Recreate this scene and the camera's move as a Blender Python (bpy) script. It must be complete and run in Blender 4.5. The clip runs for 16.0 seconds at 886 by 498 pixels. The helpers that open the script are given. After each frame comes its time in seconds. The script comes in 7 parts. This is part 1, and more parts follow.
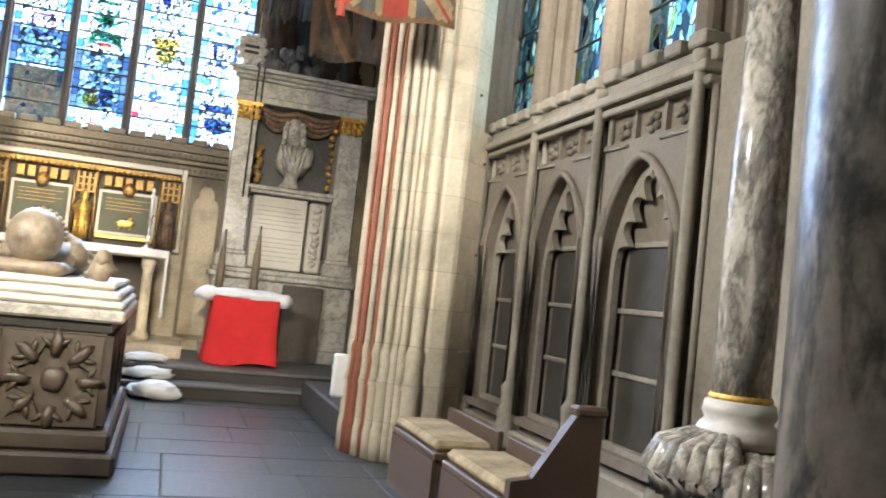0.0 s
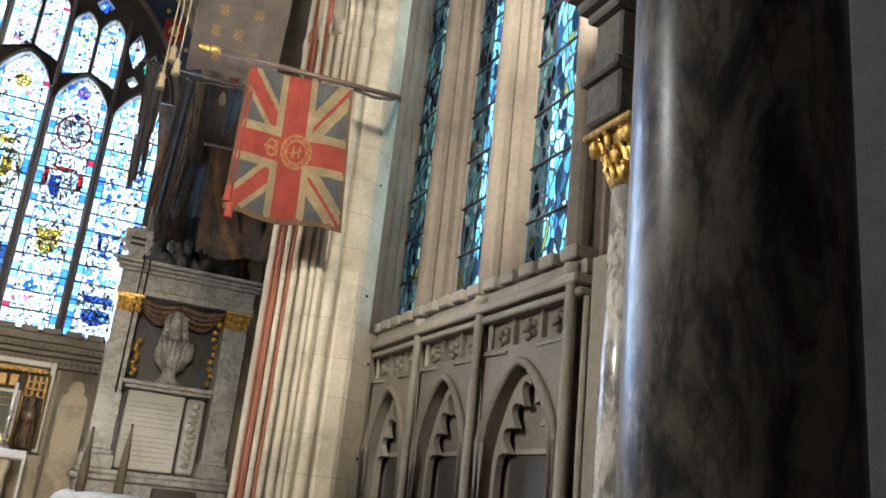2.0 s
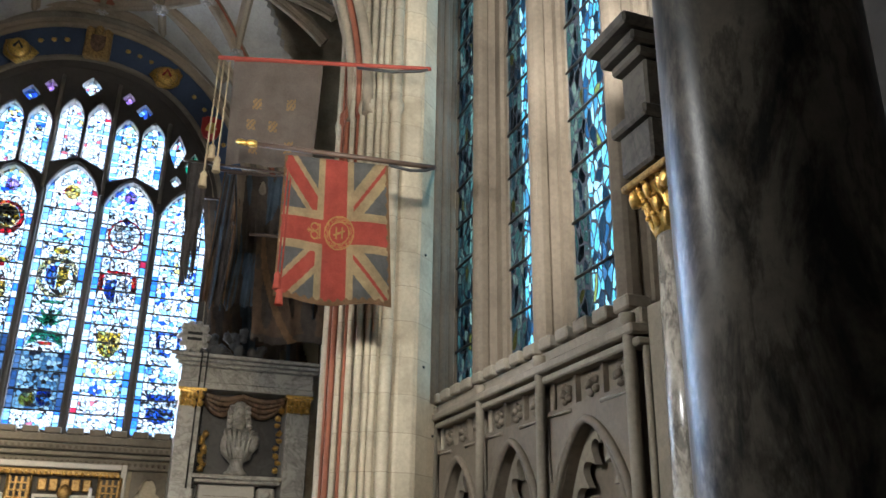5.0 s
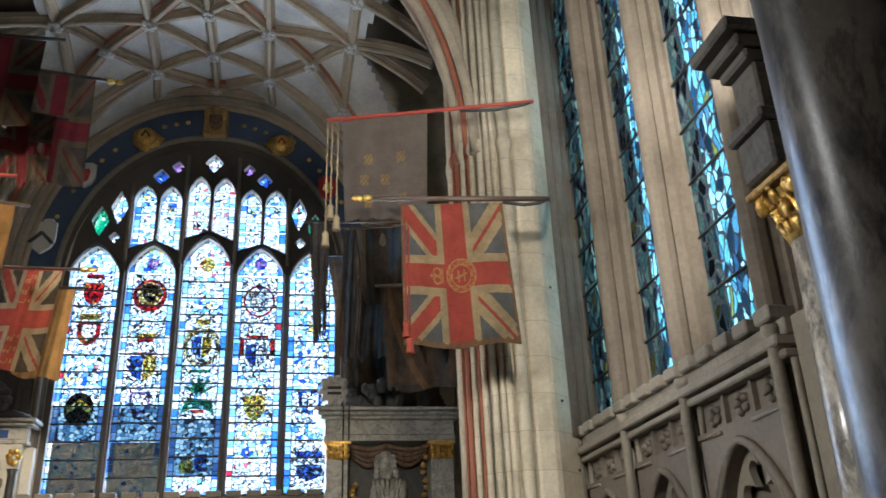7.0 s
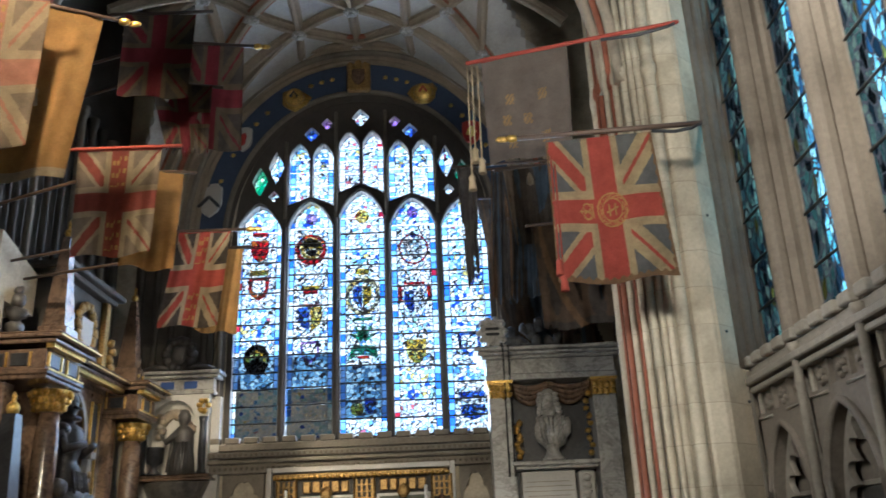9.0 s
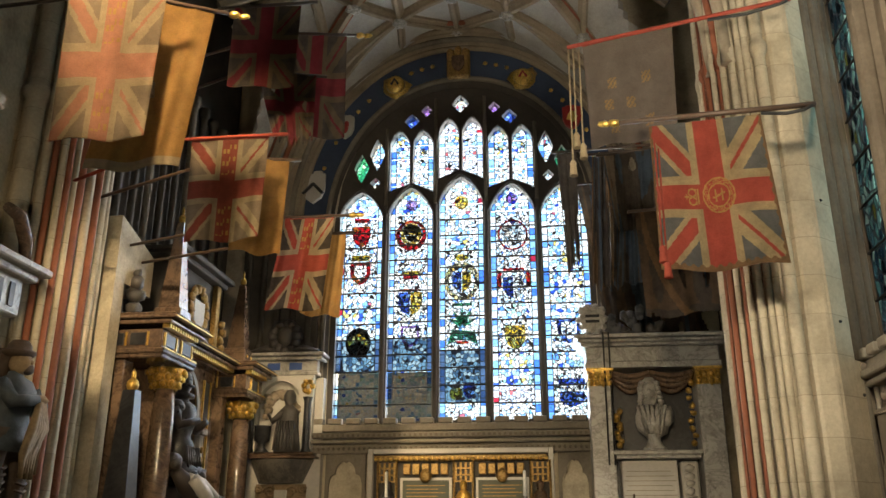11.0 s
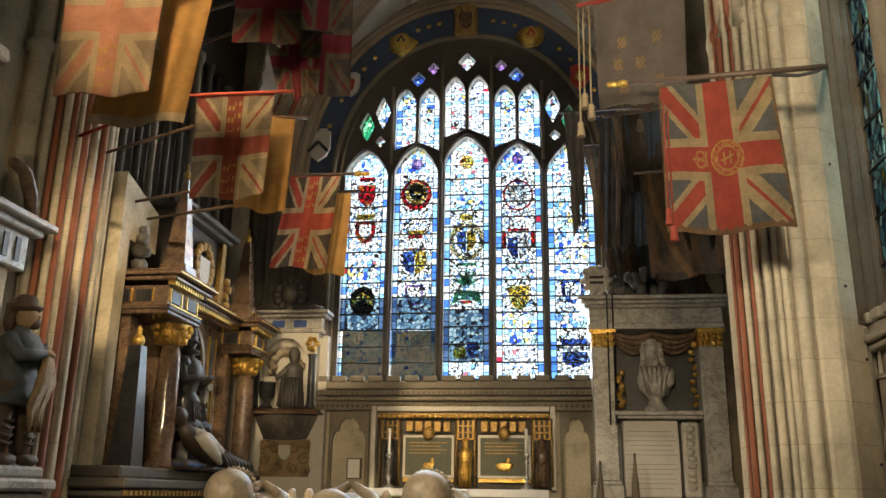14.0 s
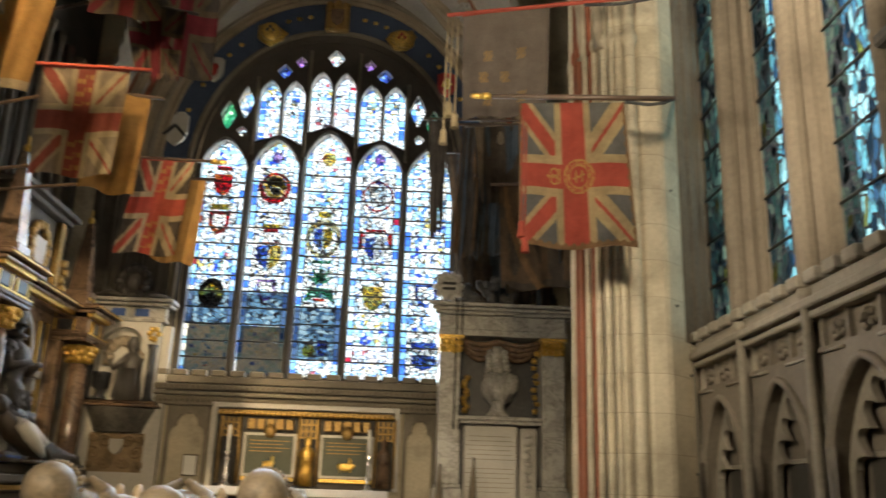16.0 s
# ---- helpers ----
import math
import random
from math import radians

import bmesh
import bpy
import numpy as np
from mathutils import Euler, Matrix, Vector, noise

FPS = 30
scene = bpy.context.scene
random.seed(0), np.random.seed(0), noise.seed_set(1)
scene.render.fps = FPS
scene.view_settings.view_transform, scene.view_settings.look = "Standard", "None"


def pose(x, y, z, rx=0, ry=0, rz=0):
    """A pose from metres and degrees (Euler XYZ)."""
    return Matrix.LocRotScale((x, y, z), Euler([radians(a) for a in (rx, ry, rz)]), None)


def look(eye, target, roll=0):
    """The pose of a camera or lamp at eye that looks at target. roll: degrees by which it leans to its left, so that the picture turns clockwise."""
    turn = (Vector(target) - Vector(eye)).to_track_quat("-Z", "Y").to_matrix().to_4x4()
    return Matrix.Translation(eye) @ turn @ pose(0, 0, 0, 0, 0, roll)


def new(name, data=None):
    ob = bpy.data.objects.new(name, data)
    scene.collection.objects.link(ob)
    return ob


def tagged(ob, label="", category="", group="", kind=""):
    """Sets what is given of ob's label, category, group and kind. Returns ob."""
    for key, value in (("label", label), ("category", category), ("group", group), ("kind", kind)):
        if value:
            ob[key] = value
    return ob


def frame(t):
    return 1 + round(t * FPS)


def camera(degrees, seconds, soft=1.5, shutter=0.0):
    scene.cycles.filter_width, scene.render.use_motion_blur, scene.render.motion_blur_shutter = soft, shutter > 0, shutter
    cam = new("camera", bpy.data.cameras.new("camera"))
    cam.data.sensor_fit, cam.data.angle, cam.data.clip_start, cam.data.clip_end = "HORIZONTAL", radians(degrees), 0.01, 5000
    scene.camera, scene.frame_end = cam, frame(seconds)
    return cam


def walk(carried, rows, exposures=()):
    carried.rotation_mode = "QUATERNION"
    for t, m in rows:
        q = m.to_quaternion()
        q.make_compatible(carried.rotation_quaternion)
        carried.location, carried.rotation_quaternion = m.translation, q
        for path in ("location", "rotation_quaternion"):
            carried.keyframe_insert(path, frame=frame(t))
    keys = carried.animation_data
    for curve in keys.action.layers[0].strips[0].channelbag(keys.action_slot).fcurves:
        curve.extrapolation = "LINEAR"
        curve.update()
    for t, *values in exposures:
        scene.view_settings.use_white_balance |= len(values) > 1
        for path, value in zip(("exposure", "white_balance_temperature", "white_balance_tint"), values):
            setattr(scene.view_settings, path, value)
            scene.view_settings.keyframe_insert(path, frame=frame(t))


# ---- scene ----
# ---- camera ----
cam = camera(55.13, 16.0, soft=1.5, shutter=0.5)
PATH = [
    (0, pose(-0.031, 0.063, 1.473, 93.31, -6.16, -18.05)),
    (0.5, pose(-0.017, 0.044, 1.493, 95.95, -6.67, -21.71)),
    (1, pose(-0.002, 0.022, 1.525, 100.92, -6.83, -25.29)),
    (1.5, pose(0.014, 0.020, 1.538, 104.83, -6.69, -26.51)),
    (2, pose(0.018, 0.021, 1.552, 107.01, -5.89, -25.42)),
    (2.5, pose(0.009, 0.012, 1.556, 108.16, -5.25, -24.95)),
    (3, pose(0.006, 0.018, 1.559, 108.98, -4.75, -24.85)),
    (5.5, pose(0.017, 0.003, 1.593, 111.71, 0.82, -18.03)),
    (6, pose(0.024, 0.001, 1.604, 112.81, 2.14, -15.23)),
    (6.5, pose(0.021, 0.005, 1.611, 113.21, 2.77, -12.85)),
    (7, pose(0.018, 0.010, 1.612, 113.32, 2.35, -10.11)),
    (7.5, pose(0.016, 0.010, 1.616, 113.13, 2.59, -8.09)),
    (8, pose(0.018, 0.013, 1.618, 111.89, 2.50, -5.79)),
    (8.5, pose(0.023, 0.012, 1.615, 110.79, 2.77, -3.05)),
    (9, pose(0.020, 0.015, 1.610, 109.78, 2.32, 0.73)),
    (11.5, pose(0.002, -0.009, 1.601, 108.44, -0.25, 7.12)),
    (12, pose(-0.001, -0.005, 1.605, 107.20, -0.32, 7.17)),
    (12.5, pose(-0.000, -0.000, 1.600, 106.04, -0.37, 7.28)),
    (13, pose(-0.004, 0.006, 1.608, 106.07, -0.38, 7.39)),
    (13.5, pose(-0.002, 0.002, 1.609, 106.24, -0.57, 7.46)),
    (14, pose(-0.003, -0.000, 1.612, 106.20, -0.76, 7.00)),
    (14.5, pose(0.000, 0.000, 1.606, 106.31, -0.67, 6.83)),
    (15, pose(0.004, 0.002, 1.604, 105.87, -0.81, 6.40)),
    (15.5, pose(0.013, 0.007, 1.605, 106.58, -1.20, 3.13)),
    (16, pose(0.021, -0.009, 1.609, 106.51, -1.85, -3.29)),
]
walk(cam, PATH, exposures=[(0.0, 1.45, 5700, 10), (1.0, 1.0, 5700, 10), (3.0, 0.7, 5700, 10), (5.5, 0.3, 5600, 10), (7.0, 0.22, 5600, 10), (9.0, 0.08, 5500, 10), (11.5, 0.08, 7300, 10), (16.0, 0.08, 7200, 10)])

# ---- light ----
AXIS = -1.28          # centre line of the chapel
EAST = 13.0           # inner face of the window wall
RIGHT, LEFT = 2.7, -5.26

world = bpy.data.worlds.new("sky")
scene.world = world
world.use_nodes = True
wn = world.node_tree.nodes
sky = wn.new("ShaderNodeTexSky")
sky.sky_type = "NISHITA"
sky.sun_disc = False
sky.sun_elevation, sky.sun_rotation = radians(38), radians(120)
wn["Background"].inputs[1].default_value = 0.1
world.node_tree.links.new(sky.outputs[0], wn["Background"].inputs[0])


def area(name, m, sx, sy, watts, colour):
    la = bpy.data.lights.new(name, "AREA")
    la.shape, la.size, la.size_y, la.energy, la.color = "RECTANGLE", sx, sy, watts, colour
    ob = new(name, la)
    ob.matrix_world = m
    return ob


def spot(name, m, watts, colour, cone, blend=0.6, radius=0.08):
    la = bpy.data.lights.new(name, "SPOT")
    la.energy, la.color, la.spot_size, la.spot_blend, la.shadow_soft_size = watts, colour, radians(cone), blend, radius
    ob = new(name, la)
    ob.matrix_world = m
    return ob


sun = bpy.data.lights.new("sun", "SUN")
sun.energy, sun.angle, sun.color = 2.0, radians(2), (1, 0.95, 0.87)
new("sun", sun).matrix_world = look((20, 6, 20), (0, 0, 0))

area("east_daylight", look((AXIS, 15.2, 6.6), (AXIS, 0, 5.6)), 7.5, 9.5, 4600, (0.90, 0.94, 1.0))
area("south_daylight", look((5.2, 5.6, 6.2), (0, 5.6, 5.2)), 6.0, 7.5, 300, (0.84, 0.93, 1.0))
WARM = (1.0, 0.80, 0.52)
WHITE = (1.0, 0.92, 0.78)
# added fill without a fitting, brightens the south pier
spot("south_fill", look((1.4, 3.4, 4.3), (1.95, 7.3, 4.9)), 400, (1.0, 0.89, 0.72), 105)
spot("cornice_flood", look((2.12, 2.98, 4.05), (2.74, 5.0, 7.3)), 620, WHITE, 86, 0.7, 0.05)
# added fill in mid-air for the soldier statue and north pier
spot("north_fill", look((-3.9, 4.2, 3.3), (-4.7, 7.4, 3.3)), 48, WARM, 84)
spot("floodlamp_glow", look((-0.6, -0.6, 3.6), (-1.5, 9.0, 2.3)), 1400, WARM, 42, 0.45, 0.12)
# no lamp hangs here: added spot that lifts the right-hand panelling
spot("panelling_fill", look((-3.3, 3.2, 4.3), (2.7, 5.9, 2.6)), 950, WHITE, 130, 1.0, 0.2)
# unseen spot added overhead to brighten the canopy monument
spot("monument_fill", look((-2.2, 2.6, 7.4), (-3.5, 11.0, 1.9)), 3200, WARM, 38, 0.5, 0.15)


# ---- materials ----
def material(name):
    m = bpy.data.materials.new(name)
    m.use_nodes = True
    nt = m.node_tree
    return m, nt, nt.nodes["Principled BSDF"]


def noise_node(nt, scale, detail=6, rough=0.6, coord=None):
    n = nt.nodes.new("ShaderNodeTexNoise")
    n.inputs["Scale"].default_value, n.inputs["Detail"].default_value, n.inputs["Roughness"].default_value = scale, detail, rough
    if coord is None:
        coord = nt.nodes.new("ShaderNodeTexCoord").outputs["Object"]
    nt.links.new(coord, n.inputs["Vector"])
    return n


def ramp(nt, src, stops):
    r = nt.nodes.new("ShaderNodeValToRGB")
    while len(r.color_ramp.elements) < len(stops):
        r.color_ramp.elements.new(0.5)
    for e, (p, c) in zip(r.color_ramp.elements, stops):
        e.position, e.color = p, (*c, 1) if len(c) == 3 else c
    nt.links.new(src, r.inputs[0])
    return r


def mixed(nt, kind, fac, a, b):
    x = nt.nodes.new("ShaderNodeMix")
    x.data_type, x.blend_type = "RGBA", kind
    for sock, v in ((x.inputs[0], fac), (x.inputs[6], a), (x.inputs[7], b)):
        if hasattr(v, "links"):
            nt.links.new(v, sock)
        else:
            sock.default_value = v if isinstance(v, (int, float)) else (*v, 1)
    return x.outputs[2]


def bumped(nt, bsdf, height, strength, distance=0.02):
    b = nt.nodes.new("ShaderNodeBump")
    b.inputs["Strength"].default_value, b.inputs["Distance"].default_value = strength, distance
    nt.links.new(height, b.inputs["Height"])
    nt.links.new(b.outputs[0], bsdf.inputs["Normal"])


def shade(c, k):
    return tuple(min(1, v * k) for v in c)


def stone(name, c, rough=0.8, dirt=0.35, grain=26, blotch=1.3, bump=0.35, random_part=0.0, spec=0.3):
    """Stone, wood or paint: broad stains, fine grain, a little relief."""
    m, nt, b = material(name)
    co = nt.nodes.new("ShaderNodeTexCoord").outputs["Object"]
    big, small = noise_node(nt, blotch, 5, 0.65, co), noise_node(nt, grain, 8, 0.7, co)
    r1 = ramp(nt, big.outputs[0], [(0.3, shade(c, 1 - dirt)), (0.5, c), (0.72, shade(c, 1 + dirt * 0.45))])
    r2 = ramp(nt, small.outputs[0], [(0.3, (1 - dirt * 0.8,) * 3), (0.6, (1, 1, 1))])
    col = mixed(nt, "MULTIPLY", 0.8, r1.outputs[0], r2.outputs[0])
    if random_part:
        info = nt.nodes.new("ShaderNodeObjectInfo")
        rr = ramp(nt, info.outputs["Random"], [(0.0, (1 - random_part,) * 3), (1.0, (1, 1, 1))])
        col = mixed(nt, "MULTIPLY", 1.0, col, rr.outputs[0])
    nt.links.new(col, b.inputs["Base Color"])
    rg = ramp(nt, small.outputs[0], [(0.2, (rough - 0.12,) * 3), (0.8, (min(1, rough + 0.12),) * 3)])
    nt.links.new(rg.outputs[0], b.inputs["Roughness"])
    b.inputs["Specular IOR Level"].default_value = spec
    bumped(nt, b, small.outputs[0], bump, 0.012)
    return m


def marble(name, base, vein, rough=0.18, scale=2.2, dark=0.5):
    m, nt, b = material(name)
    co = nt.nodes.new("ShaderNodeTexCoord").outputs["Object"]
    warp = noise_node(nt, scale, 9, 0.68, co)
    warp.inputs["Distortion"].default_value = 1.6
    fine = noise_node(nt, scale * 5, 8, 0.7, co)
    fine.inputs["Distortion"].default_value = 0.8
    r1 = ramp(nt, warp.outputs[0], [(0.30, shade(base, dark)), (0.43, base), (0.49, vein), (0.53, base), (0.72, shade(base, 1.15))])
    r2 = ramp(nt, fine.outputs[0], [(0.34, shade(vein, 1.0)), (0.5, (1, 1, 1))])
    nt.links.new(mixed(nt, "MULTIPLY", 0.55, r1.outputs[0], r2.outputs[0]), b.inputs["Base Color"])
    b.inputs["Roughness"].default_value = rough
    bumped(nt, b, fine.outputs[0], 0.04, 0.01)
    return m


def blotched(name, base, dark, rough=0.14):
    """Polished breccia: pale ground with slanting dark clouds and a fine mottle."""
    m, nt, b = material(name)
    co = nt.nodes.new("ShaderNodeTexCoord").outputs["Object"]
    mp = nt.nodes.new("ShaderNodeMapping")
    mp.inputs["Rotation"].default_value, mp.inputs["Scale"].default_value = (0.5, 0.6, 0.3), (1.3, 1.3, 0.45)
    nt.links.new(co, mp.inputs[0])
    cloud, fine, vein = noise_node(nt, 8.5, 8, 0.68, mp.outputs[0]), noise_node(nt, 30, 7, 0.7, co), noise_node(nt, 7, 7, 0.65, mp.outputs[0])
    cloud.inputs["Distortion"].default_value = 0.5
    r1 = ramp(nt, cloud.outputs[0], [(0.40, dark), (0.47, shade(base, 0.55)), (0.53, base), (0.70, shade(base, 1.3))])
    r2 = ramp(nt, fine.outputs[0], [(0.3, (0.6,) * 3), (0.62, (1, 1, 1))])
    r3 = ramp(nt, vein.outputs[0], [(0.46, (1, 1, 1)), (0.5, (0.35,) * 3), (0.53, (1, 1, 1))])
    col = mixed(nt, "MULTIPLY", 0.7, mixed(nt, "MULTIPLY", 0.8, r1.outputs[0], r2.outputs[0]), r3.outputs[0])
    nt.links.new(col, b.inputs["Base Color"])
    b.inputs["Roughness"].default_value = rough
    b.inputs["Specular IOR Level"].default_value = 0.28
    bumped(nt, b, fine.outputs[0], 0.03, 0.01)
    return m


def gilt(name, c=(0.78, 0.50, 0.13), rough=0.32):
    m, nt, b = material(name)
    n = noise_node(nt, 34, 6, 0.7)
    nt.links.new(ramp(nt, n.outputs[0], [(0.32, shade(c, 0.35)), (0.55, c)]).outputs[0], b.inputs["Base Color"])
    b.inputs["Metallic"].default_value, b.inputs["Roughness"].default_value = 0.85, rough
    bumped(nt, b, n.outputs[0], 0.5, 0.01)
    return m


def cloth_mat(name, c, wear=0.35, through_light=0.25):
    m, nt, b = material(name)
    co = nt.nodes.new("ShaderNodeTexCoord").outputs["Object"]
    big, weave = noise_node(nt, 5, 6, 0.7, co), noise_node(nt, 160, 3, 0.6, co)
    r1 = ramp(nt, big.outputs[0], [(0.3, shade(c, 1 - wear)), (0.6, c), (0.75, shade(c, 1.15))])
    r2 = ramp(nt, weave.outputs[0], [(0.3, (0.75,) * 3), (0.6, (1, 1, 1))])
    col = mixed(nt, "MULTIPLY", 0.8, r1.outputs[0], r2.outputs[0])
    nt.links.new(col, b.inputs["Base Color"])
    b.inputs["Roughness"].default_value = 0.9
    b.inputs["Specular IOR Level"].default_value = 0.15
    tr = nt.nodes.new("ShaderNodeBsdfTranslucent")
    nt.links.new(col, tr.inputs[0])
    mx = nt.nodes.new("ShaderNodeMixShader")
    mx.inputs[0].default_value = through_light
    nt.links.new(b.outputs[0], mx.inputs[1])
    nt.links.new(tr.outputs[0], mx.inputs[2])
    nt.links.new(mx.outputs[0], nt.nodes["Material Output"].inputs[0])
    bumped(nt, b, weave.outputs[0], 0.3, 0.004)
    return m


def stained(name, stops, scale=11.0, lead=0.05, tint=1.0, tall=1.0):
    """Leaded glass: cells of coloured glass with dark cames between them; daylight passes through."""
    m, nt, b = material(name)
    co = nt.nodes.new("ShaderNodeTexCoord").outputs["Object"]
    wob = noise_node(nt, 3.0, 3, 0.5, co)
    add = nt.nodes.new("ShaderNodeVectorMath")
    add.operation = "MULTIPLY_ADD"
    nt.links.new(wob.outputs["Color"], add.inputs[0])
    add.inputs[1].default_value = (0.12, 0.12, 0.12)
    mp = nt.nodes.new("ShaderNodeMapping")
    mp.inputs["Scale"].default_value = (1, 1, tall)
    nt.links.new(co, mp.inputs[0])
    nt.links.new(mp.outputs[0], add.inputs[2])
    cells, edge = nt.nodes.new("ShaderNodeTexVoronoi"), nt.nodes.new("ShaderNodeTexVoronoi")
    edge.feature = "DISTANCE_TO_EDGE"
    for v in (cells, edge):
        v.inputs["Scale"].default_value = scale
        nt.links.new(add.outputs[0], v.inputs["Vector"])
    sep = nt.nodes.new("ShaderNodeSeparateColor")
    nt.links.new(cells.outputs["Color"], sep.inputs[0])
    col = ramp(nt, sep.outputs[0], [(p, tuple(v ** 0.5 for v in c)) for p, c in stops])
    col.color_ramp.interpolation = "CONSTANT"
    grime = noise_node(nt, 30, 5, 0.7, co)
    g = ramp(nt, grime.outputs[0], [(0.3, (0.7 * tint,) * 3), (0.6, (tint,) * 3)])
    c = mixed(nt, "MULTIPLY", 1.0, col.outputs[0], g.outputs[0])
    clear = nt.nodes.new("ShaderNodeBsdfTransparent")
    nt.links.new(c, clear.inputs[0])
    b.inputs["Base Color"].default_value = (0.02, 0.02, 0.022, 1)
    b.inputs["Roughness"].default_value = 0.25
    body = nt.nodes.new("ShaderNodeMixShader")
    body.inputs[0].default_value = 0.05
    nt.links.new(clear.outputs[0], body.inputs[1])
    nt.links.new(b.outputs[0], body.inputs[2])
    came = nt.nodes.new("ShaderNodeBsdfDiffuse")
    came.inputs[0].default_value = (0.05, 0.055, 0.07, 1)
    cut = nt.nodes.new("ShaderNodeMath")
    cut.operation = "LESS_THAN"
    nt.links.new(edge.outputs["Distance"], cut.inputs[0])
    cut.inputs[1].default_value = lead
    mx = nt.nodes.new("ShaderNodeMixShader")
    nt.links.new(cut.outputs[0], mx.inputs[0])
    nt.links.new(body.outputs[0], mx.inputs[1])
    nt.links.new(came.outputs[0], mx.inputs[2])
    nt.links.new(mx.outputs[0], nt.nodes["Material Output"].inputs[0])
    return m


def leaded(name, field, edge, period, start, cell=12.0, rim=0.085, lead=0.032):
    """A painted light: a field of small leaded pieces between borders of short strips down both sides."""
    m, nt, b = material(name)
    co = nt.nodes.new("ShaderNodeTexCoord").outputs["Object"]

    def calc(op, a, c=None):
        n = nt.nodes.new("ShaderNodeMath")
        n.operation = op
        for sock, v in ((n.inputs[0], a), (n.inputs[1], c)):
            if v is None:
                continue
            if isinstance(v, (int, float)):
                sock.default_value = v
            else:
                nt.links.new(v, sock)
        return n.outputs[0]

    sep = nt.nodes.new("ShaderNodeSeparateXYZ")
    nt.links.new(co, sep.inputs[0])
    x, z = sep.outputs[0], sep.outputs[2]
    fx = calc("FRACT", calc("DIVIDE", calc("SUBTRACT", x, start), period))
    away = calc("MULTIPLY", calc("ABSOLUTE", calc("SUBTRACT", fx, 0.5)), period)
    inner = period / 2 - 0.06 - rim
    is_rim = calc("GREATER_THAN", away, inner)
    zi = calc("DIVIDE", z, 0.115)
    cmb = nt.nodes.new("ShaderNodeCombineXYZ")
    nt.links.new(calc("FLOOR", zi), cmb.inputs[0])
    nt.links.new(calc("FLOOR", calc("DIVIDE", calc("SUBTRACT", x, start), period / 2)), cmb.inputs[1])
    wn_ = nt.nodes.new("ShaderNodeTexWhiteNoise")
    nt.links.new(cmb.outputs[0], wn_.inputs["Vector"])
    wob = noise_node(nt, 4.0, 2, 0.5, co)
    add = nt.nodes.new("ShaderNodeVectorMath")
    add.operation = "MULTIPLY_ADD"
    nt.links.new(wob.outputs["Color"], add.inputs[0])
    add.inputs[1].default_value = (0.06, 0.06, 0.06)
    nt.links.new(co, add.inputs[2])
    cells, cell_edge = nt.nodes.new("ShaderNodeTexVoronoi"), nt.nodes.new("ShaderNodeTexVoronoi")
    cell_edge.feature = "DISTANCE_TO_EDGE"
    for v in (cells, cell_edge):
        v.inputs["Scale"].default_value = cell
        v.inputs["Randomness"].default_value = 0.8
        nt.links.new(add.outputs[0], v.inputs["Vector"])
    sc = nt.nodes.new("ShaderNodeSeparateColor")
    nt.links.new(cells.outputs["Color"], sc.inputs[0])
    f = ramp(nt, sc.outputs[0], field)
    e = ramp(nt, wn_.outputs["Value"], edge)
    f.color_ramp.interpolation = e.color_ramp.interpolation = "CONSTANT"
    col = mixed(nt, "MIX", is_rim, f.outputs[0], e.outputs[0])
    grime = noise_node(nt, 30, 5, 0.7, co)
    col = mixed(nt, "MULTIPLY", 1.0, col, ramp(nt, grime.outputs[0], [(0.3, (0.72,) * 3), (0.6, (1, 1, 1))]).outputs[0])
    line = calc("MAXIMUM", calc("MULTIPLY", calc("LESS_THAN", cell_edge.outputs["Distance"], lead), calc("SUBTRACT", 1.0, is_rim)), calc("LESS_THAN", calc("ABSOLUTE", calc("SUBTRACT", away, inner)), 0.007))
    line = calc("MAXIMUM", line, calc("MULTIPLY", is_rim, calc("LESS_THAN", calc("FRACT", zi), 0.09)))
    clear = nt.nodes.new("ShaderNodeBsdfTransparent")
    nt.links.new(col, clear.inputs[0])
    b.inputs["Base Color"].default_value = (0.02, 0.02, 0.022, 1)
    b.inputs["Roughness"].default_value = 0.25
    body, mx = nt.nodes.new("ShaderNodeMixShader"), nt.nodes.new("ShaderNodeMixShader")
    body.inputs[0].default_value = 0.05
    nt.links.new(clear.outputs[0], body.inputs[1])
    nt.links.new(b.outputs[0], body.inputs[2])
    came = nt.nodes.new("ShaderNodeBsdfDiffuse")
    came.inputs[0].default_value = (0.05, 0.055, 0.07, 1)
    nt.links.new(line, mx.inputs[0])
    nt.links.new(body.outputs[0], mx.inputs[1])
    nt.links.new(came.outputs[0], mx.inputs[2])
    nt.links.new(mx.outputs[0], nt.nodes["Material Output"].inputs[0])
    return m


CREAM = stone("cream_limestone", (0.49, 0.425, 0.31), 0.85, 0.38, blotch=2.4, bump=0.6)
GREY = stone("grey_limestone", (0.225, 0.195, 0.15), 0.85, 0.4)
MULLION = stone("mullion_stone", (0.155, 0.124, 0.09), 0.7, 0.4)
BROWN = stone("brown_limestone", (0.155, 0.128, 0.096), 0.8, 0.4)
# plain dark stone; on the upper sanctuary walls its colour stands for shade
DARKSTONE = stone("dark_and_shaded_stone", (0.085, 0.075, 0.062), 0.8, 0.4)
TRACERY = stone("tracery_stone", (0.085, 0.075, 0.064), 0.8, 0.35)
PLASTER = stone("vault_plaster", (0.42, 0.405, 0.37), 0.9, 0.3, blotch=1.1)
RIB = stone("rib_stone", (0.30, 0.245, 0.175), 0.85, 0.35)
REDPAINT = stone("red_painted_stone", (0.25, 0.085, 0.045), 0.75, 0.35)
